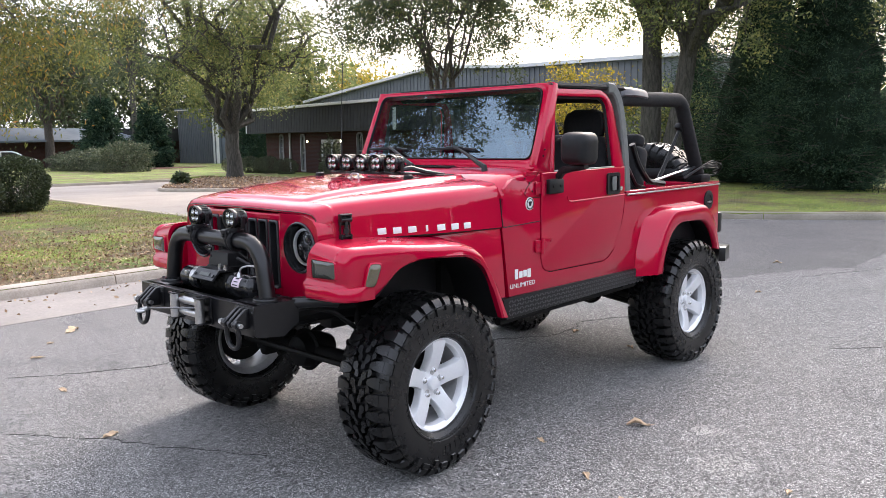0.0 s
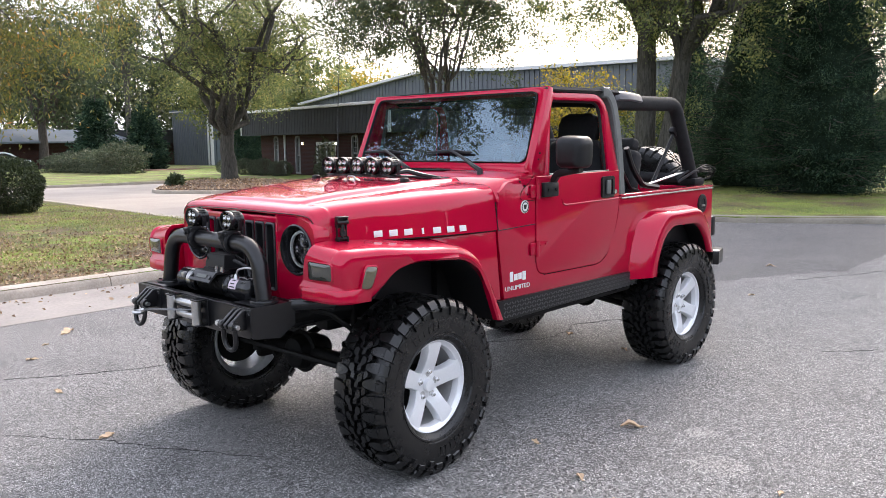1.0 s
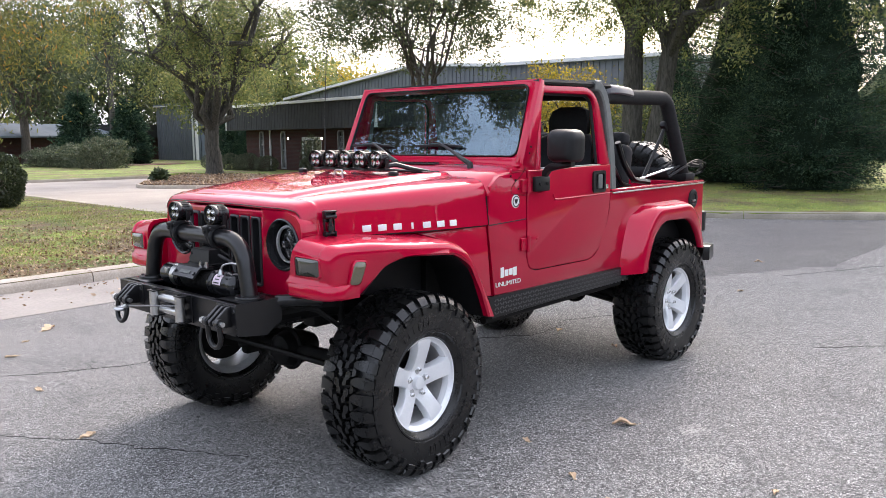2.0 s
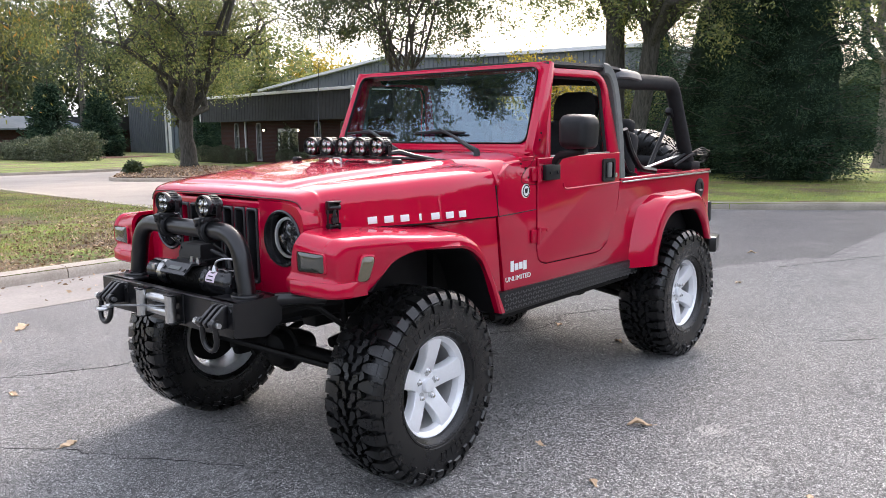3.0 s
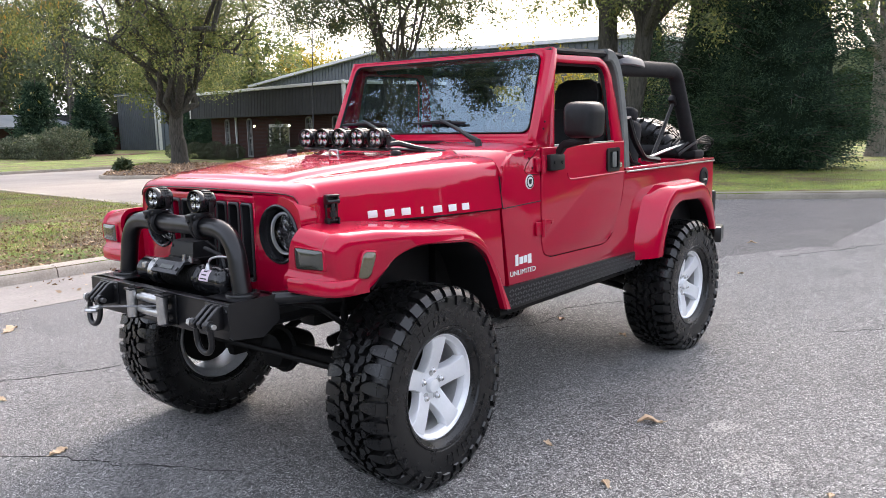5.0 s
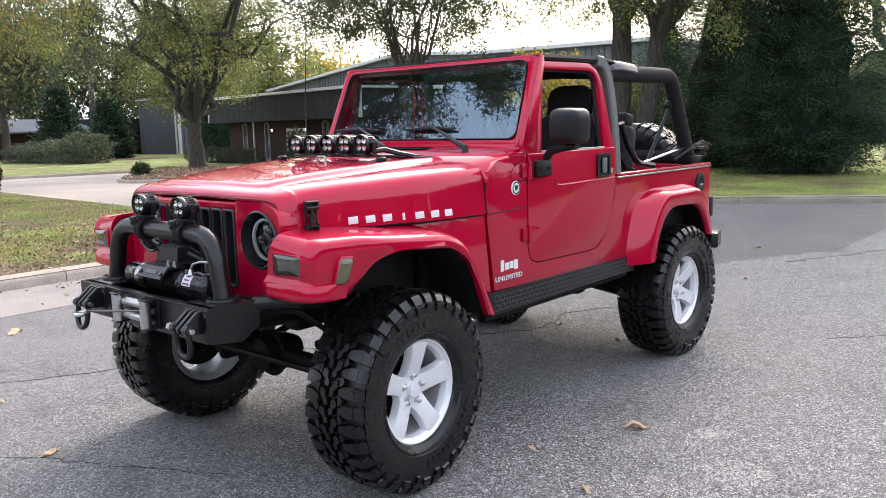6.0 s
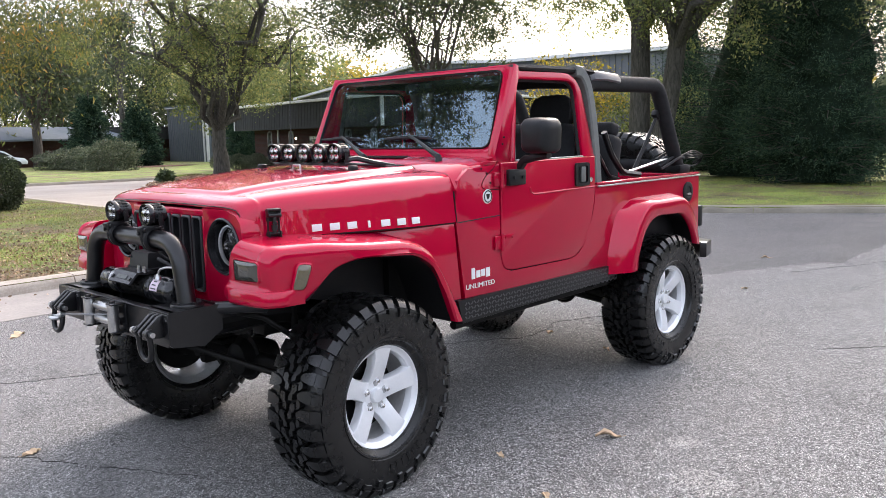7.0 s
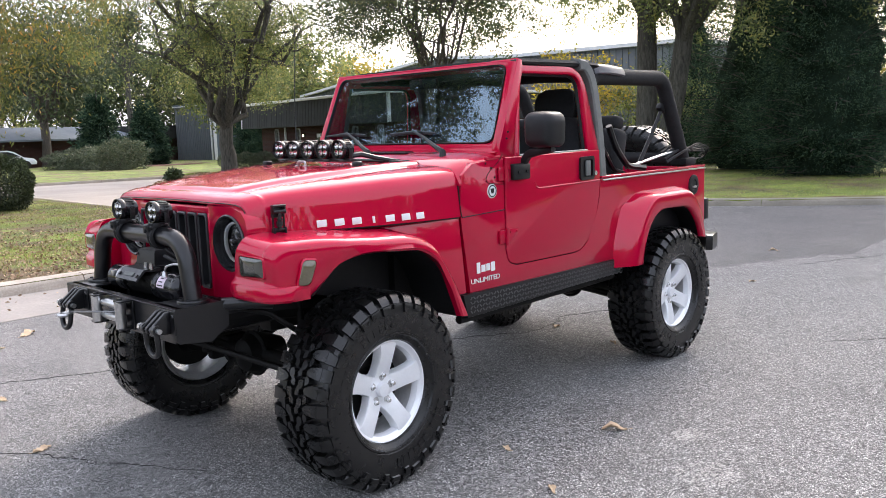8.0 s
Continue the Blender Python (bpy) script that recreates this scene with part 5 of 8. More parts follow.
for s in (1, -1):
    fender = part("front_fender", flare(front_outer, front_arch, 0.60, 0.895, 0.034, LEAN_BACK, s, 110, turns=front_turns), RED, car, smooth=45)
    part("rear_flare", flare(rear_outer, rear_arch, 0.76, 0.895, 0.02, 0.0, s, sweep=0.12), RED, car, smooth=55)

    def front_at(y, z, off=0.0):
        return (0.579 - LEAN_BACK * ((y - 0.60) / 0.30) ** 2 - 0.05 * max(0, 1.06 - z) + off, s * y, z)
    # smoked turn lamp let into the front face
    def lamp_rings(grow, off):
        return [front_at(0.72 + (p.x - 0.72) * grow, 1.06 + (p.y - 1.06) * grow, off) for p in rounded([(y, z, 0) for y, z in TURN], 0.014, 4, True)]
    bm = bm_new()
    add_ring_loft(bm, [lamp_rings(1.12, -0.02), lamp_rings(1.12, 0.001), lamp_rings(1.07, 0.007), lamp_rings(1.0, 0.007), lamp_rings(1.0, -0.004)], caps=False)
    rim = part("turn_lamp_bezel", bm, RED, fender)
    bm = bm_new()
    add_ring_loft(bm, [lamp_rings(1.0, -0.01), lamp_rings(0.99, 0.004), lamp_rings(0.90, 0.008), lamp_rings(0.4, 0.010)])
    part("turn_lamp", bm, SMOKED, fender, "smoked turn lamp lens")
    # raised band along the fender's lower edge
    plan = rounded([(0.578, 0.604, 0), (0.577, 0.72, 0), (0.566, 0.800, 0), (0.542, 0.840, 0), (0.495, 0.857, 0), (0.44, 0.866, 0), (0.405, 0.872, 0)], 0.03, 5)
    bm = bm_new()
    rings = []
    for i, p in enumerate(plan):
        d = (plan[min(i + 1, len(plan) - 1)] - plan[max(i - 1, 0)]).normalized()
        out = Vector((d.y, -d.x, 0))
        thin = 1 - 0.95 * smooth(0.50 - p.x, 0.0, 0.095)
        rings.append([(p.x + out.x * o, s * (p.y + out.y * o), z) for o, z in ((-0.03, 0.922), (0.006 * thin - 0.004 * (1 - thin), 0.921), (0.013 * thin - 0.004 * (1 - thin), 0.930), (0.013 * thin - 0.004 * (1 - thin), 0.974), (0.007 * thin - 0.004 * (1 - thin), 0.984), (-0.03, 0.990))])
    add_ring_loft(bm, rings)
    part("fender_lip", bm, RED, fender, smooth=35)
    # side marker on the corner
    bm = bm_new()
    mk = [(0.425, 0.99), (0.372, 0.985), (0.335, 1.085), (0.395, 1.092)]
    def marker_ring(grow, off):
        return [(0.418 + (p.x - 0.380) * grow, s * (0.896 + off - flank(0.418 + (p.x - 0.380) * grow) - 0.004 * smooth(p.x, 0.36, 0.44)), 1.030 + (p.y - 1.038) * grow) for p in rounded([(a, b, 0) for a, b in mk], 0.02, 4, True)]
    add_ring_loft(bm, [marker_ring(1.14, -0.03), marker_ring(1.14, 0.010), marker_ring(1.0, 0.013), marker_ring(1.0, 0.008)], caps=False)
    part("marker_bezel", bm, RED, fender)
    bm = bm_new()
    add_ring_loft(bm, [marker_ring(1.0, 0.0), marker_ring(0.98, 0.011), marker_ring(0.85, 0.016), marker_ring(0.3, 0.018)])
    part("side_marker", bm, AMBER, fender, "smoked amber side marker")
    if s < 0:
        fender.location.y -= 0.06
    # dark liners inside the arches
    bm = bm_new()
    a = resample(round_path(front_arch[:7], 0.07), 24)
    add_ring_loft(bm, [[(x, s * 0.880, z - 0.003) for x, z in a], [(x, s * 0.56, z - 0.003) for x, z in a]], closed=False, caps=False)
    add_prism(bm, [(x, z - 0.002) for x, z in a], (s * 0.55, s * 0.56), "y")
    part("wheel_arch_liner", bm, BLACK_PLASTIC, car)
    bm = bm_new()
    a = resample(round_path(rear_arch, 0.07), 24)
    add_ring_loft(bm, [[(x, s * 0.872, z + 0.004) for x, z in a], [(x, s * 0.50, z + 0.03) for x, z in a]], closed=False, caps=False)
    add_prism(bm, [(x, z + 0.02) for x, z in a], (s * 0.49, s * 0.50), "y")
    part("wheel_arch_liner", bm, BLACK_PLASTIC, car)
    # hood latch
    bm = bm_new()
    y0 = hood_w(0.375)
    turn = Matrix.Rotation(s * -0.205, 4, "Z")
    def at(dx, out, z):
        return (0.375 + dx + 0.2 * out, s * (y0 - 0.207 * dx + out), z)
    add_box(bm, at(0, 0.010, 1.176), (0.060, 0.012, 0.032), turn, 0.003)
    add_box(bm, at(0, 0.030, 1.160), (0.066, 0.040, 0.010), turn, 0.003)
    for dx in (-0.024, 0.024):
        add_box(bm, at(dx, 0.022, 1.180), (0.008, 0.026, 0.034), turn, 0.003)
    add_cyl(bm, at(-0.030, 0.026, 1.186), at(0.030, 0.026, 1.186), 0.006, 10)
    latch = part("hood_latch", bm, BLACK_PLASTIC, car)
    bm = bm_new()
    add_box(bm, at(0, 0.008, 1.262), (0.058, 0.010, 0.052), turn, 0.003)
    add_box(bm, at(0, 0.022, 1.286), (0.058, 0.034, 0.009), turn, 0.004)
    for dx in (-0.025, 0.025):
        add_box(bm, at(dx, 0.018, 1.270), (0.008, 0.026, 0.034), turn, 0.003)
    add_cyl(bm, at(-0.027, 0.028, 1.262), at(0.027, 0.028, 1.262), 0.010, 12)
    part("latch_hook", bm, BLACK_STEEL, latch)
    bm = bm_new()
    add_cyl(bm, at(0, 0.028, 1.258), at(0, 0.026, 1.184), 0.0085, 12)
    add_cyl(bm, at(0, 0.027, 1.222), at(0, 0.027, 1.200), 0.015, 12)
    add_cyl(bm, at(0, 0.027, 1.232), at(0, 0.027, 1.226), 0.013, 12)
    part("latch_strap", bm, BLACK_GLOSS, latch)
    for dx in (-0.024, 0.024):
        bm = bm_new()
        add_box(bm, at(dx, 0.014, 1.222), (0.006, 0.012, 0.070), turn, 0.002)
        part("latch_arm", bm, BLACK_STEEL, latch)


# doors with their window frames
def door_outline(d=0.0):
    return [(-0.945 - d, 1.425)] + round_path([(-0.945 - d, 1.425), (-0.945 - d, 0.845 + d), (-1.70 + d * 0.3, 0.838 + d), (-1.845 + d, 1.12), (-1.845 + d, 1.430)], [0, 0.09, 0.14, 0.3, 0], 7)[1:]


WIN_OUT = [(-1.045, 1.425), (-1.130, 1.905), (-1.74, 1.915), (-1.845, 1.430)]
WIN_IN = [(-1.078, 1.425), (-1.150, 1.860), (-1.70, 1.862), (-1.722, 1.430)]
for s in (1, -1):
    bm = bm_new()
    add_prism(bm, door_outline(0.007), (SIDE - 0.05, SIDE + 0.004), "y", 0.007, 3)
    if s < 0:
        flip_y(bm)
    door = part("door", bm, RED, car)
    # dark plate added behind the door, so no light shows through its gaps
    bm = bm_new()
    add_prism(bm, door_outline(-0.03), (s * (SIDE - 0.075), s * (SIDE - 0.058)), "y")
    part("door_backing", bm, CHASSIS, car)
    bm = bm_new()
    out = round_path(WIN_OUT[:1] + [WIN_OUT[1], WIN_OUT[2], WIN_OUT[3]], [0, 0.03, 0.16, 0], 6)
    inn = round_path(WIN_IN[:1] + [WIN_IN[1], WIN_IN[2], WIN_IN[3]], [0, 0.03, 0.09, 0], 6)
    rings = []
    for (ox, oz), (ix, iz) in zip(out, inn):
        ring = []
        for f, y in ((0.0, -0.045), (0.0, -0.008), (0.08, -0.001), (0.45, 0.004), (0.92, 0.001), (1.0, -0.006), (1.0, -0.045)):
            zc = lerp(oz, iz, f)
            ring.append((lerp(ox, ix, f), s * (SIDE + y - 0.05 * max(0, (zc - 1.42) / 0.49)), zc))
        rings.append(ring)
    add_ring_loft(bm, rings)
    part("window_frame", bm, RED, door)
    # dark inner weather strip and grey run channel
    bm = bm_new()
    add_tube(bm, [(x, s * (SIDE - 0.03 - 0.05 * max(0, (z - 1.42) / 0.49)), z) for x, z in inn], 0.012, 6)
    part("weather_strip", bm, BLACK_PLASTIC, door)
    bm = bm_new()
    add_prism(bm, [(-1.075, 1.428), (-1.145, 1.855), (-1.165, 1.855), (-1.125, 1.428)], (s * 0.725, s * 0.738), "y")
    for v in bm.verts:
        v.co.y -= s * 0.05 * max(0, (v.co.z - 1.42) / 0.49)
    part("run_channel", bm, GREY_TRIM, door)
    bm = bm_new()
    add_box(bm, (-1.40, s * (SIDE - 0.006), 1.430), (0.64, 0.014, 0.012), bevel=0.003)
    part("belt_strip", bm, ZINC, door)
    # pressed crease line
    bm = bm_new()
    add_tube(bm, [(x, s * (SIDE + 0.003), z) for x, z in round_path([(-1.835, 1.248), (-1.30, 1.243), (-1.215, 1.243), (-1.20, 1.28)], [0, 0.02, 0.05, 0], 5)], 0.0055, 8)
    part("crease", bm, RED, door)
    # handle in its recess
    bm = bm_new()
    hx, hz = -1.695, 1.327
    out = [(hx + p.x, hz + p.y) for p in rounded([(-0.072, -0.068, 0), (0.072, -0.068, 0), (0.072, 0.068, 0), (-0.072, 0.068, 0)], 0.022, 4, True)]
    inn = [(hx + p.x, hz + p.y) for p in rounded([(-0.052, -0.050, 0), (0.052, -0.050, 0), (0.052, 0.050, 0), (-0.052, 0.050, 0)], 0.016, 4, True)]
    add_frame(bm, out, inn, (s * (SIDE - 0.01), s * (SIDE + 0.016)), "y")
    add_box(bm, (hx, s * (SIDE - 0.001), hz), (0.10, 0.012, 0.10))
    h = part("door_handle", bm, BLACK_PLASTIC, door)
    bm = bm_new()
    add_box(bm, (hx - 0.006, s * (SIDE + 0.012), hz), (0.045, 0.012, 0.088), bevel=0.004)
    part("paddle", bm, GREY_TRIM, h)
    bm = bm_new()
    add_cyl(bm, (hx - 0.095, s * (SIDE + 0.002), hz - 0.035), (hx - 0.095, s * (SIDE + 0.010), hz - 0.035), 0.015, 16)
    part("door_lock", bm, CHROME, door)
    # hinges
    for z in (1.01, 1.34):
        bm = bm_new()
        add_prism(bm, [(-0.952, z + 0.040), (-1.050, z + 0.036), (-1.052, z + 0.022), (-0.972, z - 0.042), (-0.952, z - 0.042)], (s * (SIDE + 0.003), s * (SIDE + 0.013)), "y", 0.002)
        add_box(bm, (-0.915, s * (SIDE + 0.008), z), (0.05, 0.012, 0.072), bevel=0.004)
        add_cyl(bm, (-0.945, s * (SIDE + 0.016), z - 0.045), (-0.945, s * (SIDE + 0.016), z + 0.045), 0.012, 10)
        for dx in (-0.975, -1.03):
            add_bolt(bm, (dx, s * (SIDE + 0.012), z + 0.022), (0, s, 0), 0.008)
        part("hinge", bm, RED, door)
    # wing mirror, on the driver's side alone
    if s < 0:
        continue
    bm = bm_new()
    add_box(bm, (-1.055, s * (SIDE + 0.022), 1.345), (0.14, 0.034, 0.085), bevel=0.010)
    arm_rings = []
    for x, y, z, wx, hz in ((-1.088, SIDE + 0.016, 1.392, 0.020, 0.024), (-1.088, SIDE + 0.034, 1.410, 0.021, 0.030), (-1.088, SIDE + 0.060, 1.436, 0.022, 0.022), (-1.088, SIDE + 0.12, 1.446, 0.024, 0.018), (-1.086, SIDE + 0.195, 1.456, 0.026, 0.017), (-1.084, SIDE + 0.215, 1.458, 0.022, 0.012)):
        arm_rings.append([(x + p.x, y, z + p.y) for p in rounded([(-wx, -hz, 0), (wx, -hz, 0), (wx, hz, 0), (-wx, hz, 0)], 0.012, 3, True)])
    add_ring_loft(bm, arm_rings)
    for dx in (-1.02, -1.09):
        add_bolt(bm, (dx, s * (SIDE + 0.040), 1.345), (0, s, 0), 0.010)
    arm = part("mirror_bracket", bm, BLACK_PLASTIC, door)
    bm = bm_new()
    head_ring = []
    for x, g in ((-0.955, 0.55), (-0.960, 0.72), (-0.972, 0.86), (-0.992, 0.95), (-1.02, 0.99), (-1.055, 1.0), (-1.085, 1.0), (-1.092, 0.97), (-1.090, 0.92)):
        head_ring.append([(x - 0.06 * p.x, s * (0.966 + p.x * g * 0.92), 1.557 + p.y * g * 0.97) for p in rounded([(-0.088, -0.092, 0), (0.092, -0.088, 0), (0.100, 0.092, 0), (-0.092, 0.100, 0)], [0.045, 0.04, 0.06, 0.05], 6, True)])
    add_ring_loft(bm, head_ring)
    part("mirror", bm, BLACK_PLASTIC, door, smooth=60)

DIAMOND = grainy("diamond_plate", (0.085, 0.085, 0.088), (0.14, 0.14, 0.144), 200, 0.32, 0.5, 0.0)
# diamond plate sill guard
for s in (-1, 1):
    bm = bm_new()
    add_prism(bm, [(-0.60, 0.752), (-2.09, 0.745), (-2.06, 0.655), (-0.63, 0.630)], (s * 0.735, s * 0.779), "y", 0.006)
    sill = part("sill_guard", bm, BLACK_STEEL, car, "black diamond plate sill guard")
bm = bm_new()
for i in range(62):
    for j in range(4):
        x, z = -0.655 - i * 0.0232, 0.657 + j * 0.0235
        turn = Matrix.Rotation(radians(45 if (i + j) % 2 else -45), 4, "Y")
        add_box(bm, (x, 0.7805, z), (0.018, 0.004, 0.0056), turn)
part("tread_pattern", bm, DIAMOND, sill)

# windshield frame and glass
def screen(y, h):
    """A point on the windshield's plane: h from 0 at the base to 1 at the top."""
    return Vector((lerp(-0.940, -1.140, h), y * lerp(1.0, 0.972, h), lerp(1.435, 1.935, h)))


out = [(-0.785, 0.0), (0.752, 0.0), (0.752, 1.0), (-0.785, 1.0)]
inn = [(-0.742, 0.125), (0.695, 0.125), (0.680, 0.940), (-0.735, 0.940)]
o = [(p.x, p.y / 0.5) for p in rounded([(y, h * 0.5, 0) for y, h in out], 0.035, 5, True)]
n_ = [(p.x, p.y / 0.5) for p in rounded([(y, h * 0.5, 0) for y, h in inn], 0.055, 5, True)]
nrm = Vector((0.5, 0, 0.2)).normalized()
def screen_rings(items):
    return [[screen(lerp(a[0], b[0], f), lerp(a[1], b[1], f)) + nrm * d for a, b in zip(o, n_)] for f, d in items]
bm = bm_new()
add_ring_loft(bm, screen_rings([(0.0, -0.045), (0.0, 0.004), (0.10, 0.014), (0.50, 0.017), (0.90, 0.012), (1.0, 0.002), (1.0, -0.045)]), loop=True)
wind = part("windshield_frame", bm, RED, car)
bm = bm_new()
add_ring_loft(bm, screen_rings([(0.93, 0.012), (0.96, 0.020), (1.03, 0.018), (1.06, 0.006), (1.0, 0.0)]), loop=True)
part("windshield_seal", bm, BLACK_PLASTIC, wind)
bm = bm_new()
add_ring_loft(bm, screen_rings([(1.0, 0.006), (1.0, 0.001)]))
ob = part("windshield", bm, GLASS, wind)
ob.visible_shadow = False
bm = bm_new()
add_box(bm, (-1.05, 0, 1.452), (0.20, 1.36, 0.02))
part("defrost_panel", bm, GREY_TRIM, wind)
# red pieces between windshield, cowl and door
for s in (1, -1):
    bm = bm_new()
    add_prism(bm, [(-0.945, 1.40), (-0.93, 1.47), (-1.13, 1.94), (-1.165, 1.93), (-1.06, 1.43)], (s * 0.70, 0.757) if s > 0 else (-0.792, -0.742), "y", 0.008)
    for v in bm.verts:
        v.co.y -= s * 0.022 * max(0, (v.co.z - 1.42) / 0.5)
    part("a_pillar", bm, RED, wind)
    bm = bm_new()
    add_box(bm, (-0.87, s * 0.758, 1.425), (0.11, 0.02, 0.022), bevel=0.005)
    part("windshield_hinge", bm, RED, wind)
    for dx, dz in ((-0.84, 1.375), (-0.895, 1.365), (-0.87, 1.325), (-0.972, 1.52), (-0.985, 1.555), (-0.80, 1.40)):
        bm = bm_new()
        add_bolt(bm, (dx, s * 0.7685, dz), (0, s, 0), 0.006, 0.005)
        part("pillar_bolt", bm, CHASSIS, wind)
    bm = bm_new()
    add_tube(bm, rounded([(-0.935, s * 0.771, 1.44), (-0.90, s * 0.771, 1.40), (-0.82, s * 0.771, 1.355), (-0.79, s * 0.771, 1.30), (-0.94, s * 0.771, 1.285)], [0, 0.03, 0.05, 0.05, 0], 5), 0.0016, 6)
    part("cowl_joint", bm, CHASSIS, wind)
# wipers
for y0, y1, px in ((-0.07, 0.27, 0.53), (-0.67, -0.33, -0.06)):
    bm = bm_new()
    base = Vector((-0.74, px, 1.440))
    tip = screen((y0 + y1) / 2 + 0.0, 0.25) + nrm * 0.045
    add_tube(bm, [base - Vector((0, 0, 0.02)), base + Vector((-0.01, -0.01, 0.022)), base.lerp(tip, 0.25) + Vector((0, 0, 0.016)), base.lerp(tip, 0.6) + Vector((0, 0, 0.014)), tip], [0.022, 0.017, 0.013, 0.009, 0.007], 8)
    add_tube(bm, [screen(y0 - 0.04, 0.225) + nrm * 0.026, screen((y0 + y1) / 2, 0.235) + nrm * 0.03, screen(y1, 0.225) + nrm * 0.026], [0.007, 0.012, 0.007], 6)
    add_tube(bm, [screen((y0 + y1) / 2 - 0.07, 0.232) + nrm * 0.035, screen((y0 + y1) / 2 + 0.07, 0.232) + nrm * 0.035], 0.011, 6)
    part("wiper", bm, BLACK_PLASTIC, car)
bm = bm_new()
add_box(bm, (-0.80, -0.05, 1.457), (0.09, 0.56, 0.006), bevel=0.002)
for k in range(16):
    add_box(bm, (-0.80, -0.31 + k * 0.034, 1.461), (0.08, 0.006, 0.006))
part("cowl_vent", bm, BLACK_PLASTIC, car)

# roof strip, door surrounds and padded sport bar
bm = bm_new()
rings = []
for x, z in ((-1.124, 1.924), (-1.129, 1.931), (-1.18, 1.934), (-1.4, 1.937), (-1.65, 1.940), (-1.88, 1.936), (-1.90, 1.930)):
    rings.append([(x, y, z + dz) for y, dz in ((-0.735, -0.012), (-0.72, 0.006), (-0.5, 0.012), (0, 0.016), (0.5, 0.012), (0.72, 0.006), (0.735, -0.012), (0.70, -0.022), (0, -0.004), (-0.70, -0.022))])
add_ring_loft(bm, rings)
part("top_panel", bm, FABRIC, car, "black fabric top over the front seats")
for s in (1, -1):
    bm = bm_new()
    path = rounded([(-1.885, s * 0.735, 1.255), (-1.862, s * 0.728, 1.55), (-1.828, s * 0.708, 1.83), (-1.77, s * 0.700, 1.918), (-1.70, s * 0.698, 1.922)], [0, 0.2, 0.12, 0.05, 0], 6)
    rings = []
    for i, p in enumerate(path):
        d = (path[min(i + 1, len(path) - 1)] - path[max(i - 1, 0)]).normalized()
        nn = Vector((-d.z, 0, d.x)) * -1
        rings.append([p + nn * a + Vector((0, s * b, 0)) for a, b in ((-0.036, -0.03), (-0.036, 0.030), (-0.026, 0.040), (0.022, 0.040), (0.032, 0.030), (0.032, -0.03))])
    add_ring_loft(bm, rings)
    part("door_surround", bm, GREY_TRIM, car, "grey-green door surround")
    bm = bm_new()
    add_box(bm, (-1.42, s * 0.700, 1.922), (0.60, 0.05, 0.022), bevel=0.006)
    part("top_rail", bm, BLACK_PLASTIC, car)
    # sport bar
    bm = bm_new()
    add_tube(bm, rounded([(-1.97, s * 0.62, 0.9), (-1.95, s * 0.62, 1.868), (-2.848, s * 0.62, 1.876), (-3.19, s * 0.62, 1.24)], [0, 0.08, 0.085, 0], 8), 0.051, 16)
    bar = part("sport_bar", bm, PAD, car, "thick black padded sport bar")
    bm = bm_new()
    add_tube(bm, rounded([(-1.93, s * 0.62, 1.90), (-1.5, s * 0.62, 1.915), (-1.20, s * 0.60, 1.90)], 0.05), 0.036, 12)
    part("front_brace", bm, PAD, bar)
    bm = bm_new()
    rings = []
    for x, w, z in ((-1.965, 0.030, 1.936), (-1.985, 0.050, 1.944), (-2.10, 0.060, 1.946), (-2.22, 0.056, 1.939), (-2.29, 0.044, 1.934), (-2.315, 0.026, 1.929)):
        rings.append([(x, s * 0.632 + w * math.sin(q * 0.35), z - 0.055 * (1 - math.cos(q * 0.35)) * 1.2) for q in range(-4, 5)] + [(x, s * 0.632 + w * 0.8 * math.sin(q * 0.35), z - 0.010 - 0.055 * (1 - math.cos(q * 0.35)) * 1.2) for q in range(4, -5, -1)])
    add_ring_loft(bm, rings)
    plate = part("bar_plate", bm, PLATE_GREY, bar, "grey moulded plate with two bolts", smooth=40)
    for dx in (-2.09, -2.22):
        bm = bm_new()
        add_bolt(bm, (dx, s * 0.640, 1.944), (0, 0, 1), 0.011)
        part("plate_bolt", bm, BLACK_STEEL, plate)
    bm = bm_new()
    add_box(bm, (-3.17, s * 0.62, 1.29), (0.16, 0.13, 0.06), bevel=0.02)
    part("bar_foot", bm, PAD, bar)
bm = bm_new()
add_tube(bm, rounded([(-1.95, -0.62, 1.88), (-1.95, -0.3, 1.90), (-1.95, 0.3, 1.90), (-1.95, 0.62, 1.88)], 0.05), 0.05, 14)
part("cross_bar", bm, PAD, car)
for s in (1, -1):
    bm = bm_new()
    add_box(bm, (-1.87, s * 0.64, 1.948), (0.06, 0.05, 0.03), bevel=0.008)
    part("top_latch", bm, BLACK_PLASTIC, car)

# ---- wheels ----
def place(name, mesh, parent, m, label=""):
    ob = new(name, mesh)
    ob.parent = parent
    ob.matrix_local = m
    if label:
        ob["label"] = label
    return ob


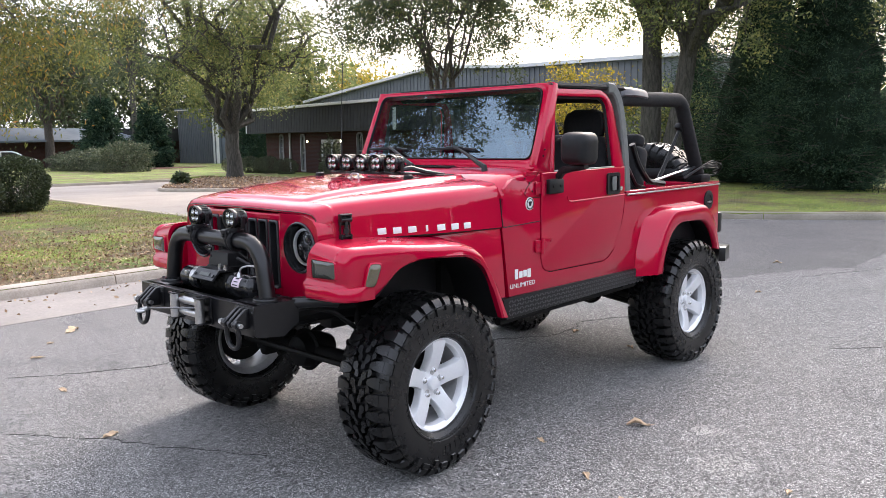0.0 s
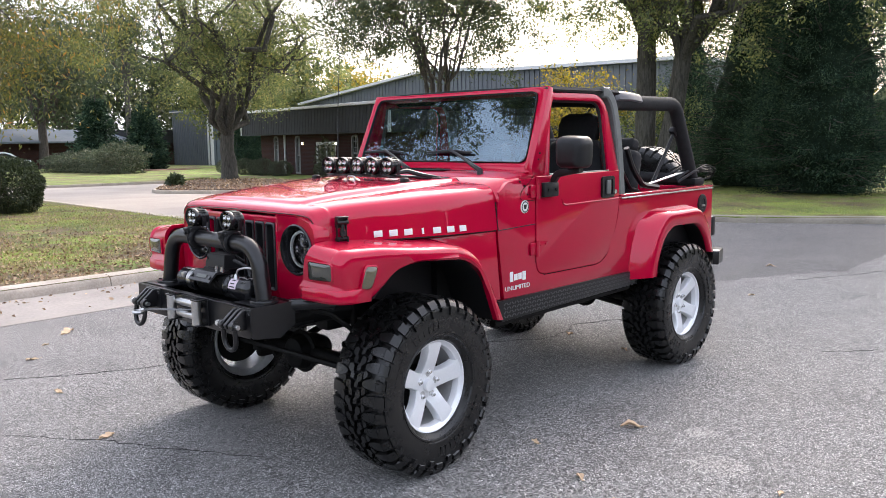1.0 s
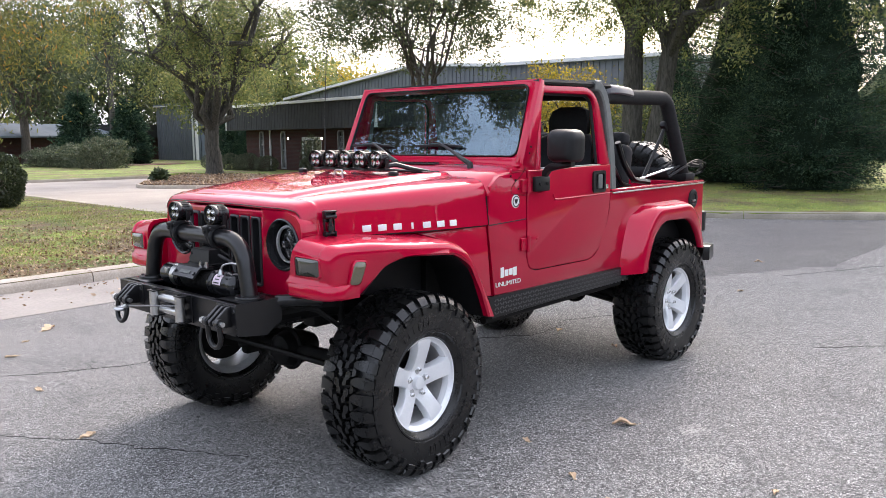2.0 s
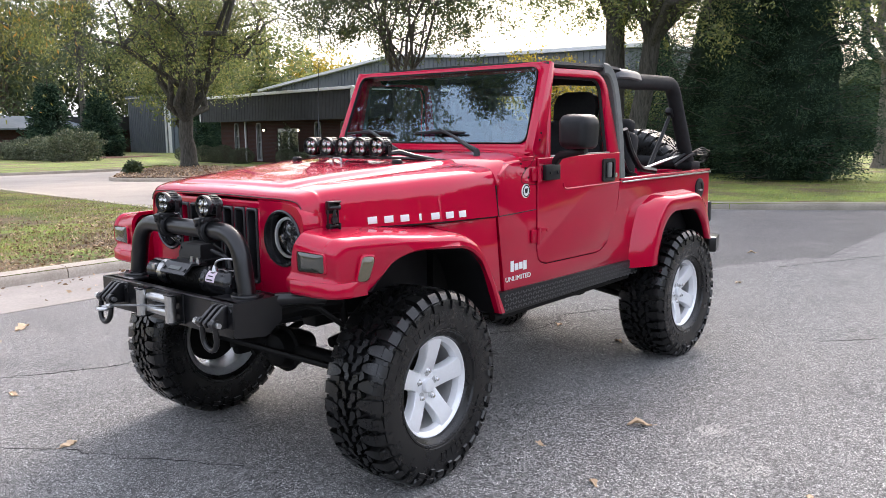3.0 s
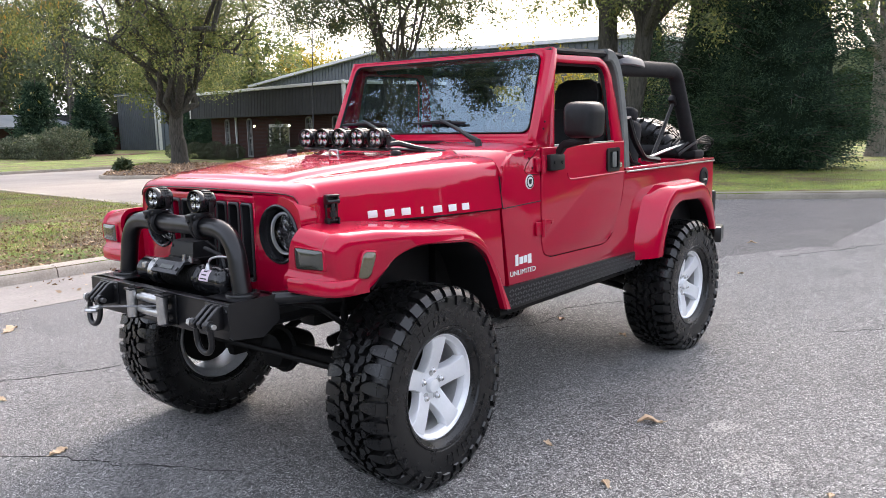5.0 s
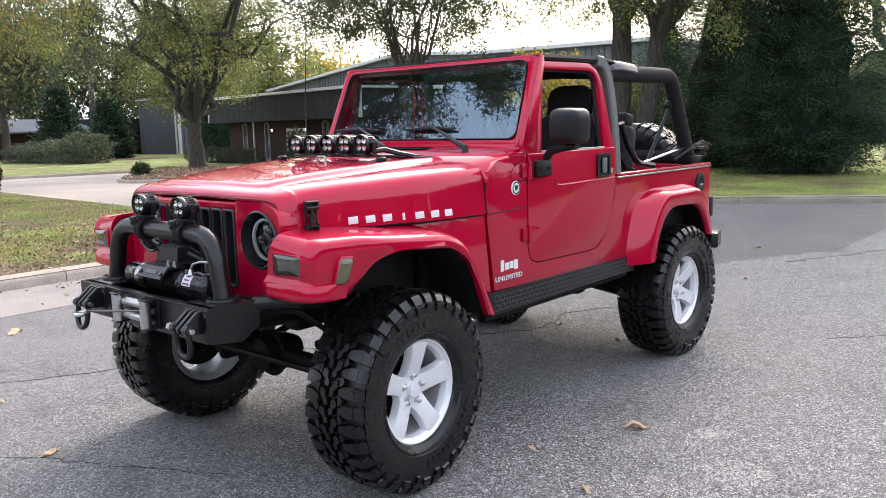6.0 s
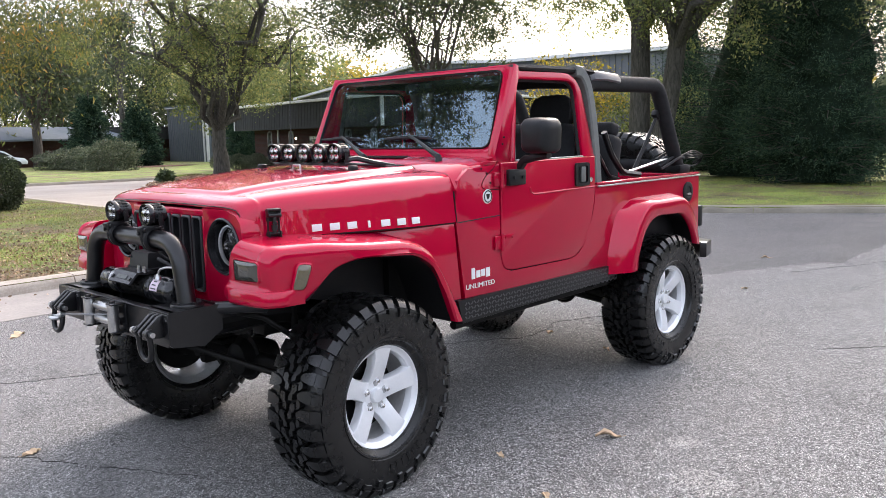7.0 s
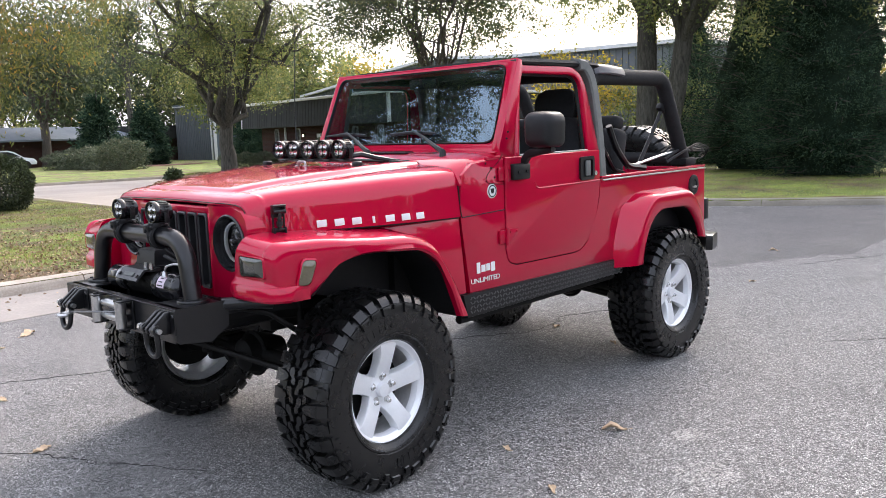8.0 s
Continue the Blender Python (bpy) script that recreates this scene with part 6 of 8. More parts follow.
def tyre_mesh():
    bm = bm_new()
    R = 0.418
    half = [(0.222, 0.105), (0.232, 0.128), (0.27, 0.152), (0.32, 0.160), (0.37, 0.158), (0.395, 0.150), (0.408, 0.136), (0.411, 0.07)]
    add_lathe(bm, [(r, -y) for r, y in half] + [(0.412, 0)] + half[::-1], (0, 0, 0), "y", 72)
    bm.verts.ensure_lookup_table()
    bead = [bm.verts[0], bm.verts[1]]
    roots = []

    def block(outline, base, tops, shrink=0.10):
        """A tread block: an outline of (angle, y), raised from the base radius to its top."""
        n = len(outline)
        ca, cy = sum(p[0] for p in outline) / n, sum(p[1] for p in outline) / n
        low = [bm.verts.new((base * math.cos(a), y, base * math.sin(a))) for a, y in outline]
        top = []
        for (a, y), r in zip(outline, tops):
            aa, yy = lerp(a, ca, shrink), lerp(y, cy, shrink)
            top.append(bm.verts.new((r * math.cos(aa), yy, r * math.sin(aa))))
        bm.faces.new(top)
        for i in range(n):
            j = (i + 1) % n
            bm.faces.new((low[i], low[j], top[j], top[i]))
        roots.append((low[0], low[1]))

    T = R + 0.020
    n = 36
    w = math.tau / n
    hook = [(0.02, 0.004), (0.30, 0.002), (0.52, 0.015), (0.86, 0.017), (0.99, 0.030), (0.94, 0.047), (0.66, 0.050), (0.50, 0.041), (0.40, 0.028), (0.10, 0.027)]
    wedge = [(0.64, 0.056), (0.90, 0.053), (1.16, 0.056), (1.19, 0.064), (1.06, 0.077), (0.84, 0.079), (0.72, 0.069)]

    def slab_lug(a, s, rings, end=0):
        """A side lug: rings of (radius, y, from, to), closed in front, behind and at both ends."""
        rows = []
        for r, y, b0, b1 in rings:
            rin, yin = (r - 0.034, y) if y < 0.15 else (r - 0.004, 0.140)
            rows.append([bm.verts.new((q * math.cos(a + f * w), s * yy, q * math.sin(a + f * w))) for q, yy, f in ((rin, yin, b0 - 0.03), (r, y, b0), (r, y, b1), (rin, yin, b1 + 0.03))])
        for p, q in zip(rows, rows[1:]):
            for i in range(3):
                bm.faces.new((p[i], p[i + 1], q[i + 1], q[i]))
        bm.faces.new(rows[0])
        bm.faces.new(rows[-1]).material_index = end
        roots.append((rows[0][0], rows[1][0]))

    for s in (1, -1):
        for k in range(n):
            a = k * w + (0.0 if s > 0 else w * 0.5)
            long = k % 2 == 0
            block([(a + f * w, s * y) for f, y in hook], R - 0.014, [T + 0.001] * len(hook), 0.05)
            block([(a + f * w, s * y) for f, y in wedge], R - 0.014, [T] * len(wedge), 0.05)
            # broad tongue that tapers inwards, the shoulder behind a fine groove, and a stepped biter on the side wall
            slab_lug(a, s, [(T - 0.001, 0.054, 0.34, 0.46), (T, 0.060, 0.25, 0.55), (T, 0.078, 0.16, 0.66), (T, 0.100, 0.12, 0.72), (T - 0.002, 0.120, 0.10, 0.75), (T - 0.005, 0.134, 0.10, 0.76)])
            slab_lug(a, s, [(T - 0.006, 0.1355, 0.08, 0.76 if long else 0.70), (T - 0.013, 0.145, 0.07, 0.75 if long else 0.68), (0.410, 0.156, 0.06, 0.73 if long else 0.62), (0.398, 0.163, 0.05, 0.70 if long else 0.56)], 1)
            low = 0.356 if long else 0.374
            slab_lug(a, s, [(0.394, 0.165, 0.05, 0.80), (0.384, 0.168, 0.05, 0.76), (0.380, 0.168, 0.05, 0.50 if long else 0.74), (low, 0.169, 0.06, 0.46 if long else 0.70)], 1)
    # the moulding under the blocks, which makes the tyre one body
    for p, q in zip(roots, roots[1:]):
        bm.faces.new((p[0], p[1], q[0]))
    bm.faces.new((bead[0], bead[1], roots[0][0]))
    # raised side wall marks: plain bars and a rim guard
    for s in (1, -1):
        add_lathe(bm, [(0.252, s * 0.142), (0.256, s * 0.152), (0.264, s * 0.154), (0.268, s * 0.148)], (0, 0, 0), "y", 60)
        for start in (0.35, 0.35 + math.pi):
            for k in range(11):
                if k == 4:
                    continue
                a = start + k * 0.118
                lug2 = []
                for aa, r in ((a, 0.295), (a + 0.075, 0.295), (a + 0.075, 0.333), (a, 0.333)):
                    for y in (0.1555, 0.1615):
                        lug2.append(bm.verts.new((r * math.cos(aa), s * y, r * math.sin(aa))))
                bm.faces.new((lug2[1], lug2[3], lug2[5], lug2[7]))
                for i in range(4):
                    j = (i + 1) % 4
                    bm.faces.new((lug2[2 * i], lug2[2 * j], lug2[2 * j + 1], lug2[2 * i + 1]))
    mesh = mesh_of("tyre", bm, RUBBER, 20)
    mesh.materials.append(LIT_WORN_RUBBER)
    return mesh


def rim_mesh():
    bm = bm_new()
    Y = 0.125
    add_lathe(bm, [(0.222, Y - 0.012), (0.234, Y - 0.002), (0.236, Y + 0.003), (0.232, Y + 0.007), (0.224, Y + 0.004), (0.214, Y - 0.008), (0.206, Y - 0.012), (0.200, Y - 0.03), (0.199, Y - 0.045), (0.215, Y - 0.045), (0.222, Y - 0.012)], (0, 0, 0), "y", 72)
    # five broad spokes
    for k in range(5):
        a = k * math.tau / 5 + math.pi / 2 + 0.10
        d, t = Vector((math.cos(a), 0, math.sin(a))), Vector((-math.sin(a), 0, math.cos(a)))
        rings = []
        for r, w, y in ((0.030, 0.034, Y - 0.046), (0.062, 0.046, Y - 0.042), (0.090, 0.042, Y - 0.030), (0.13, 0.041, Y - 0.017), (0.175, 0.044, Y - 0.007), (0.205, 0.050, Y - 0.005), (0.222, 0.060, Y - 0.006)):
            rings.append([d * r + t * a_ + Vector((0, y + b, 0)) for a_, b in ((-w - 0.004, -0.045), (-w, -0.006), (-w + 0.003, -0.001), (-w * 0.4, 0.001), (w * 0.4, 0.001), (w - 0.003, -0.001), (w, -0.006), (w + 0.004, -0.045))])
        add_ring_loft(bm, rings)
    add_lathe(bm, [(0.075, Y - 0.08), (0.075, Y - 0.046), (0.06, Y - 0.042), (0.036, Y - 0.042), (0.001, Y - 0.042)], (0, 0, 0), "y", 40)
    return mesh_of("rim", bm, ALLOY, 25)


def hub_mesh():
    bm = bm_new()
    add_lathe(bm, [(0.001, 0.0), (0.165, 0.0), (0.168, -0.01), (0.165, -0.025), (0.09, -0.03), (0.07, -0.10), (0.001, -0.10)], (0, 0, 0), "y", 40)
    add_box(bm, (0.05, -0.02, 0.135), (0.15, 0.09, 0.07), bevel=0.02)
    return mesh_of("wheel", bm, CHASSIS, 35)


def barrel_mesh():
    bm = bm_new()
    add_lathe(bm, [(0.199, 0.082), (0.196, -0.02), (0.200, -0.09), (0.228, -0.118), (0.236, -0.115), (0.230, -0.128), (0.222, -0.10), (0.215, 0.07)], (0, 0, 0), "y", 60)
    return mesh_of("rim_barrel", bm, DULL_ALLOY, 35)


def cap_mesh():
    bm = bm_new()
    Y = 0.105
    add_lathe(bm, [(0.034, Y - 0.01), (0.034, Y + 0.012), (0.030, Y + 0.020), (0.02, Y + 0.022), (0.001, Y + 0.022)], (0, 0, 0), "y", 28)
    return mesh_of("centre_cap", bm, ALLOY, 35)


def nut_mesh():
    bm = bm_new()
    add_lathe(bm, [(0.0125, 0.098), (0.0125, 0.110), (0.0105, 0.112), (0.0100, 0.119), (0.007, 0.122), (0.001, 0.123)], (0, 0, 0), "y", 12)
    return mesh_of("lug_nut", bm, CHROME, 35)


# flat grey disc, the shade of a recessed lug pocket put into colour
def shade_disc_mesh():
    bm = bm_new()
    add_lathe(bm, [(0.0001, 0.1035), (0.0185, 0.1035), (0.0190, 0.102)], (0, 0, 0), "y", 18)
    return mesh_of("lug_shade_disc", bm, DULL_ALLOY, 35)


SHADE_DISC, BARREL = shade_disc_mesh(), barrel_mesh()
TYRE, RIM, HUB, CAP, NUT = tyre_mesh(), rim_mesh(), hub_mesh(), cap_mesh(), nut_mesh()


def add_wheel(at, turn_z, spin, parent=car):
    w = place("wheel", HUB, parent, Matrix.Translation(at) @ Matrix.Rotation(turn_z, 4, "Z") @ Matrix.Rotation(spin, 4, "Y"))
    inset = Matrix.Translation((0, -0.015, 0))
    place("tyre", TYRE, w, Matrix.Rotation(spin * 1.7, 4, "Y") @ Matrix.Diagonal((1.012, 1, 1.012, 1)), "black mud-terrain tyre with deep blocks")
    place("rim", RIM, w, inset, "silver five-spoke alloy rim")
    place("rim_barrel", BARREL, w, inset, "greyer inner rim barrel")
    place("centre_cap", CAP, w, Matrix.Translation((0, -0.036, 0)))
    for k in range(5):
        a = k * math.tau / 5 + math.pi / 2 + 0.10
        spot = Vector((0.066 * math.cos(a), -0.034, 0.066 * math.sin(a)))
        place("lug_shade_disc", SHADE_DISC, w, Matrix.Translation(spot) @ Matrix.Rotation(-a, 4, "Y") @ Matrix.Diagonal((1.4, 1, 1, 1)))
        place("lug_nut", NUT, w, Matrix.Translation(spot))
    return w


WY, WZ = 0.740, 0.436
add_wheel((0.02, WY + 0.022, WZ), radians(3), 0.0)
add_wheel((0.05, -WY - 0.075, WZ), math.pi - radians(1), 0.4)
add_wheel((-2.629, WY, WZ), 0, 0.55)
add_wheel((-2.629, -WY, WZ), math.pi, 1.1)
add_wheel((-3.40, 0.08, 1.115), radians(90), 0.3)

# ---- chassis ----
bm = bm_new()
for s in (1, -1):
    add_tube(bm, rounded([(0.60, s * 0.40, 0.80), (0.25, s * 0.40, 0.80), (-0.35, s * 0.41, 0.70), (-1.9, s * 0.42, 0.68), (-2.4, s * 0.42, 0.80), (-2.9, s * 0.42, 0.80), (-3.2, s * 0.42, 0.76)], 0.12), 0.055, 8)
for x in (-0.4, -1.2, -2.0, -3.15):
    add_tube(bm, [(x, -0.4, 0.70), (x, 0.4, 0.70)], 0.04, 8)
part("frame_rail", bm, CHASSIS, car)
for x in (0.0, -2.629):
    bm = bm_new()
    add_tube(bm, [(x, -0.62, 0.434), (x, 0.62, 0.434)], 0.042, 12)
    dy = -0.18 if x == 0 else 0.0
    add_lathe(bm, [(0.001, -0.16), (0.06, -0.15), (0.095, -0.07), (0.112, 0.0), (0.124, 0.012), (0.124, 0.022), (0.105, 0.03), (0.085, 0.085), (0.04, 0.11), (0.001, 0.112)], (x, dy, 0.434), "x", 20)
    for k in range(10):
        add_bolt(bm, (x + 0.022, dy + 0.115 * math.cos(k * 0.628), 0.434 + 0.115 * math.sin(k * 0.628)), (1, 0, 0), 0.008)
    for s in (1, -1):
        add_box(bm, (x, s * 0.575, 0.434), (0.13, 0.07, 0.20), bevel=0.03)
        add_box(bm, (x, s * 0.42, 0.49), (0.13, 0.13, 0.03), bevel=0.01)
    part("axle", bm, CHASSIS, car)
    for s in (1, -1):
        bm = bm_new()
        coil = [(x + 0.062 * math.cos(a * 0.5), s * 0.42 + 0.062 * math.sin(a * 0.5), 0.51 + 0.0052 * a) for a in range(0, 76)]
        add_tube(bm, coil, 0.009, 6)
        part("spring", bm, CHASSIS, car)
        bm = bm_new()
        sx = x + (0.12 if x == 0 else -0.15)
        add_cyl(bm, (sx, s * 0.48, 0.42), (sx + 0.03, s * 0.45, 0.68), 0.030, 12)
        add_cyl(bm, (sx + 0.03, s * 0.45, 0.66), (sx + 0.05, s * 0.43, 0.95), 0.018, 10)
        part("shock_absorber", bm, CHASSIS, car)
bm = bm_new()
add_tube(bm, [(0.15, -0.60, 0.46), (0.17, 0.0, 0.47), (0.15, 0.58, 0.46)], 0.017, 8)
add_tube(bm, [(0.19, -0.58, 0.50), (0.24, 0.30, 0.72)], 0.016, 8)
add_tube(bm, [(0.11, 0.42, 0.80), (0.11, -0.45, 0.52)], 0.018, 8)
add_box(bm, (0.22, 0.36, 0.76), (0.16, 0.10, 0.14), bevel=0.02)
part("steering_linkage", bm, CHASSIS, car)
for s in (1, -1):
    for name, path, r in (("control_arm", [(0.02, s * 0.46, 0.36), (-0.45, s * 0.44, 0.52), (-0.85, s * 0.42, 0.64)], 0.022), ("control_arm", [(-2.6, s * 0.46, 0.36), (-2.1, s * 0.44, 0.52), (-1.75, s * 0.42, 0.62)], 0.022), ("sway_bar_link", [(0.52, s * 0.50, 0.86), (0.40, s * 0.56, 0.82), (0.12, s * 0.60, 0.60)], 0.012)):
        bm = bm_new()
        add_tube(bm, path, r, 8)
        part(name, bm, CHASSIS, car)
bm = bm_new()
add_box(bm, (-1.15, 0.0, 0.66), (0.9, 0.5, 0.18), bevel=0.05)
add_box(bm, (-1.65, 0.1, 0.62), (0.5, 0.62, 0.10), bevel=0.03)
add_box(bm, (-0.25, 0, 0.78), (0.6, 0.45, 0.30), bevel=0.05)
add_tube(bm, rounded([(-0.5, 0.25, 0.60), (-1.4, 0.30, 0.58), (-1.9, 0.32, 0.60), (-2.2, 0.30, 0.74)], 0.1), 0.032, 10)
add_tube(bm, [(-0.15, 0, 0.46), (-1.0, 0.02, 0.60)], 0.03, 10)
add_tube(bm, [(-2.5, 0, 0.48), (-1.7, 0.02, 0.60)], 0.03, 10)
part("drivetrain", bm, CHASSIS, car)
for s in (1, -1):
    bm = bm_new()
    for x in (-0.85, -1.35, -1.85):
        add_box(bm, (x, s * 0.70, 0.655), (0.05, 0.14, 0.05), bevel=0.01)
    add_tube(bm, [(-0.62, s * 0.72, 0.615), (-2.05, s * 0.72, 0.628)], 0.022, 10)
    part("rock_rail", bm, CHASSIS, car)

# ---- rear end ----
bm = bm_new()
add_box(bm, (-3.30, 0, 0.70), (0.13, 1.10, 0.13), bevel=0.02)
for s in (1, -1):
    add_prism(bm, [(x, s * y) for x, y in ((-3.25, 0.50), (-3.36, 0.50), (-3.36, 0.80), (-3.16, 0.86), (-3.14, 0.82), (-3.24, 0.72))], (0.655, 0.765), "z", 0.01)
part("rear_bumper", bm, BLACK_STEEL, car)
for s in (1, -1):
    bm = bm_new()
    add_box(bm, (-3.245, s * 0.72, 0.945), (0.07, 0.10, 0.155), bevel=0.014)
    lamp = part("tail_lamp", bm, BLACK_PLASTIC, car)
    bm = bm_new()
    add_box(bm, (-3.283, s * 0.72, 0.945), (0.012, 0.085, 0.135), bevel=0.004)
    part("tail_lens", bm, SMOKED, lamp)
# fuel filler
bm = bm_new()
add_lathe(bm, [(0.001, 0.004), (0.035, 0.004), (0.040, 0.010), (0.062, 0.012), (0.070, 0.008), (0.072, -0.01)], (-3.03, SIDE, 1.135), "y", 32)
fuel = part("fuel_filler", bm, BLACK_PLASTIC, car)
bm = bm_new()
add_box(bm, (-3.03, SIDE + 0.012, 1.120), (0.05, 0.014, 0.014), bevel=0.004)
part("filler_cap", bm, ZINC, fuel)

# ---- front bumper, hoop and winch ----
bm = bm_new()
add_prism(bm, [(0.575, 0.905), (0.812, 0.905), (0.815, 0.898), (0.815, 0.775), (0.80, 0.762), (0.66, 0.745), (0.575, 0.80)], (-0.525, -0.513), "y")
add_prism(bm, [(0.575, 0.905), (0.812, 0.905), (0.815, 0.898), (0.815, 0.775), (0.80, 0.762), (0.66, 0.745), (0.575, 0.80)], (0.513, 0.525), "y")
add_box(bm, (0.810, 0, 0.832), (0.010, 1.03, 0.135))
add_box(bm, (0.795, 0, 0.900), (0.040, 1.04, 0.010), bevel=0.003)
add_box(bm, (0.590, 0, 0.900), (0.040, 1.04, 0.010), bevel=0.003)
add_box(bm, (0.69, 0.42, 0.900), (0.22, 0.20, 0.010), bevel=0.003)
add_box(bm, (0.69, -0.42, 0.900), (0.22, 0.20, 0.010), bevel=0.003)
add_box(bm, (0.70, 0, 0.79), (0.22, 1.03, 0.010))
add_box(bm, (0.58, 0, 0.85), (0.010, 1.03, 0.11))
bumper = part("front_bumper", bm, BLACK_STEEL, car)
for s in (1, -1):
    bm = bm_new()
    add_box(bm, (0.50, s * 0.40, 0.82), (0.20, 0.09, 0.13), bevel=0.01)
    add_tube(bm, rounded([(0.585, s * 0.50, 0.885), (0.48, s * 0.60, 0.89), (0.42, s * 0.62, 0.88)], 0.03), 0.028, 10)
    part("bumper_mount", bm, BLACK_STEEL, bumper)
bm = bm_new()
add_tube(bm, rounded([(0.680, -0.435, 0.903), (0.675, -0.385, 1.163), (0.675, 0.385, 1.163), (0.680, 0.435, 0.903)], [0, 0.125, 0.125, 0], 9), 0.0385, 20)
hoop = part("bumper_hoop", bm, BLACK_STEEL, bumper)
for s in (1, -1):
    bm = bm_new()
    add_lathe(bm, [(0.001, 0.016), (0.040, 0.016), (0.066, 0.014), (0.068, 0.010), (0.068, 0.002)], (0.680, s * 0.435, 0.903), "z", 28)
    for k in range(5):
        a = k * math.tau / 5 + 0.4
        add_bolt(bm, (0.680 + 0.054 * math.cos(a), s * 0.435 + 0.054 * math.sin(a), 0.917), (0, 0, 1), 0.008)
    part("hoop_flange", bm, BLACK_STEEL, hoop)

LED = grainy("led_chip", (0.75, 0.72, 0.65), (0.9, 0.88, 0.8), 200, 0.3, 0, 0)


def spot_lamp(c, r, aim, parent, name, roll=0.0, bracket=0.05):
    """A finned round work lamp with four bright emitters behind a clear lens."""
    aim = Vector(aim).normalized()
    q = aim.to_track_quat("X", "Z").to_matrix().to_4x4()
    m = Matrix.Translation(c) @ q
    bm = bm_new()
    add_lathe(bm, [(r * 0.86, 0.020), (r * 0.93, 0.030), (r * 1.02, 0.030), (r * 1.05, 0.022), (r * 1.05, 0.008), (r * 0.98, 0.004), (r * 0.98, -0.004)], (0, 0, 0), "x", 36)
    add_lathe(bm, [(r * 0.86, 0.020), (r * 0.84, 0.010), (0.001, 0.008)], (0, 0, 0), "x", 36)
    for k in range(4):
        x = -0.004 - k * 0.013
        rr = r * (1.0 - 0.06 * k)
        add_lathe(bm, [(rr * 0.86, x), (rr, x), (rr, x - 0.006), (rr * 0.86, x - 0.006)], (0, 0, 0), "x", 36)
    add_lathe(bm, [(r * 0.86, 0.0), (r * 0.80, -0.055), (r * 0.3, -0.062), (0.001, -0.062)], (0, 0, 0), "x", 30)
    for k in range(22):
        a = k * math.tau / 22
        add_box(bm, (-0.016, r * 0.97 * math.cos(a), r * 0.97 * math.sin(a)), (0.044, 0.009, 0.0042), Matrix.Rotation(a, 4, "X"))
    bmesh.ops.transform(bm, matrix=m, verts=bm.verts)
    lamp = part(name, bm, BLACK_GLOSS, parent)
    bm = bm_new()
    for dy, dz in ((1, 1), (1, -1), (-1, 1), (-1, -1)):
        u = r * 0.36
        add_lathe(bm, [(0.001, 0.010), (r * 0.12, 0.012), (r * 0.30, 0.022), (r * 0.33, 0.022), (r * 0.34, 0.010)], (0, dy * u, dz * u), "x", 16)
    bmesh.ops.transform(bm, matrix=m, verts=bm.verts)
    part("reflector", bm, CHROME, lamp, "four chromed reflector cups")
    bm = bm_new()
    for dy, dz in ((1, 1), (1, -1), (-1, 1), (-1, -1)):
        u = r * 0.36
        add_lathe(bm, [(0.001, 0.016), (r * 0.10, 0.015), (r * 0.12, 0.010)], (0, dy * u, dz * u), "x", 12)
    bmesh.ops.transform(bm, matrix=m, verts=bm.verts)
    part("emitter", bm, LED, lamp)
    bm = bm_new()
    add_lathe(bm, [(r * 0.88, 0.024), (r * 0.6, 0.029), (0.001, 0.031)], (0, 0, 0), "x", 30)
    bmesh.ops.transform(bm, matrix=m, verts=bm.verts)
    part("lamp_lens", bm, LENS, lamp).visible_shadow = False
    bm = bm_new()
    c = Vector(c)
    add_box(bm, c + Vector((-0.02, 0, -r - 0.012)), (0.035, r * 1.3, 0.006), bevel=0.002)
    for s in (1, -1):
        add_box(bm, c + Vector((-0.02, s * r * 1.06, -r * 0.5)), (0.022, 0.005, r * 1.1), bevel=0.002)
        add_bolt(bm, c + Vector((-0.02, s * r * 1.08, 0)), (0, s, 0), 0.008)
    add_cyl(bm, c + Vector((-0.02, 0, -r - 0.01)), c + Vector((-0.02, 0, -r - bracket)), 0.010, 10)
    part("lamp_bracket", bm, BLACK_STEEL, lamp)
    return lamp


for s, y in ((-1, -0.137), (1, 0.183)):
    spot_lamp((0.682, y, 1.268), 0.045, (1, 0.06, 0.02), car, "work_lamp", bracket=0.03)
    bm = bm_new()
    for dy in (-0.011, 0.011):
        add_tube(bm, [(0.675 + 0.046 * math.cos(a), y + dy, 1.163 + 0.046 * math.sin(a)) for a in [k * math.tau / 20 for k in range(20)]], 0.011, 8, loop=True)
    add_box(bm, (0.690, y, 1.212), (0.054, 0.048, 0.022), bevel=0.004)
    add_box(bm, (0.722, y - 0.010, 1.188), (0.022, 0.040, 0.062), Matrix.Rotation(radians(18), 4, "Y"), 0.005)
    add_bolt(bm, (0.734, y - 0.010, 1.190), (1, 0, 0.2), 0.009, 0.010)
    add_cyl(bm, (0.722, y - 0.042, 1.206), (0.722, y + 0.030, 1.206), 0.008, 10)
    part("bar_clamp", bm, BLACK_PLASTIC, hoop)
    bm = bm_new()
    add_tube(bm, rounded([(0.66, y - 0.03, 1.24), (0.62, y - 0.10, 1.17), (0.64, y - 0.06, 1.10), (0.60, y - 0.02, 1.06)], 0.04), 0.005, 6)
    part("lamp_cable", bm, BLACK_PLASTIC, hoop)
for k in range(5):
    spot_lamp((-0.290, -0.255 + 0.128 * k, 1.496), 0.0465, (1, 0.10, 0.0), car, "hood_lamp", bracket=0.02)
bm = bm_new()
add_box(bm, (-0.315, 0.0, 1.440), (0.034, 0.62, 0.018), bevel=0.006)
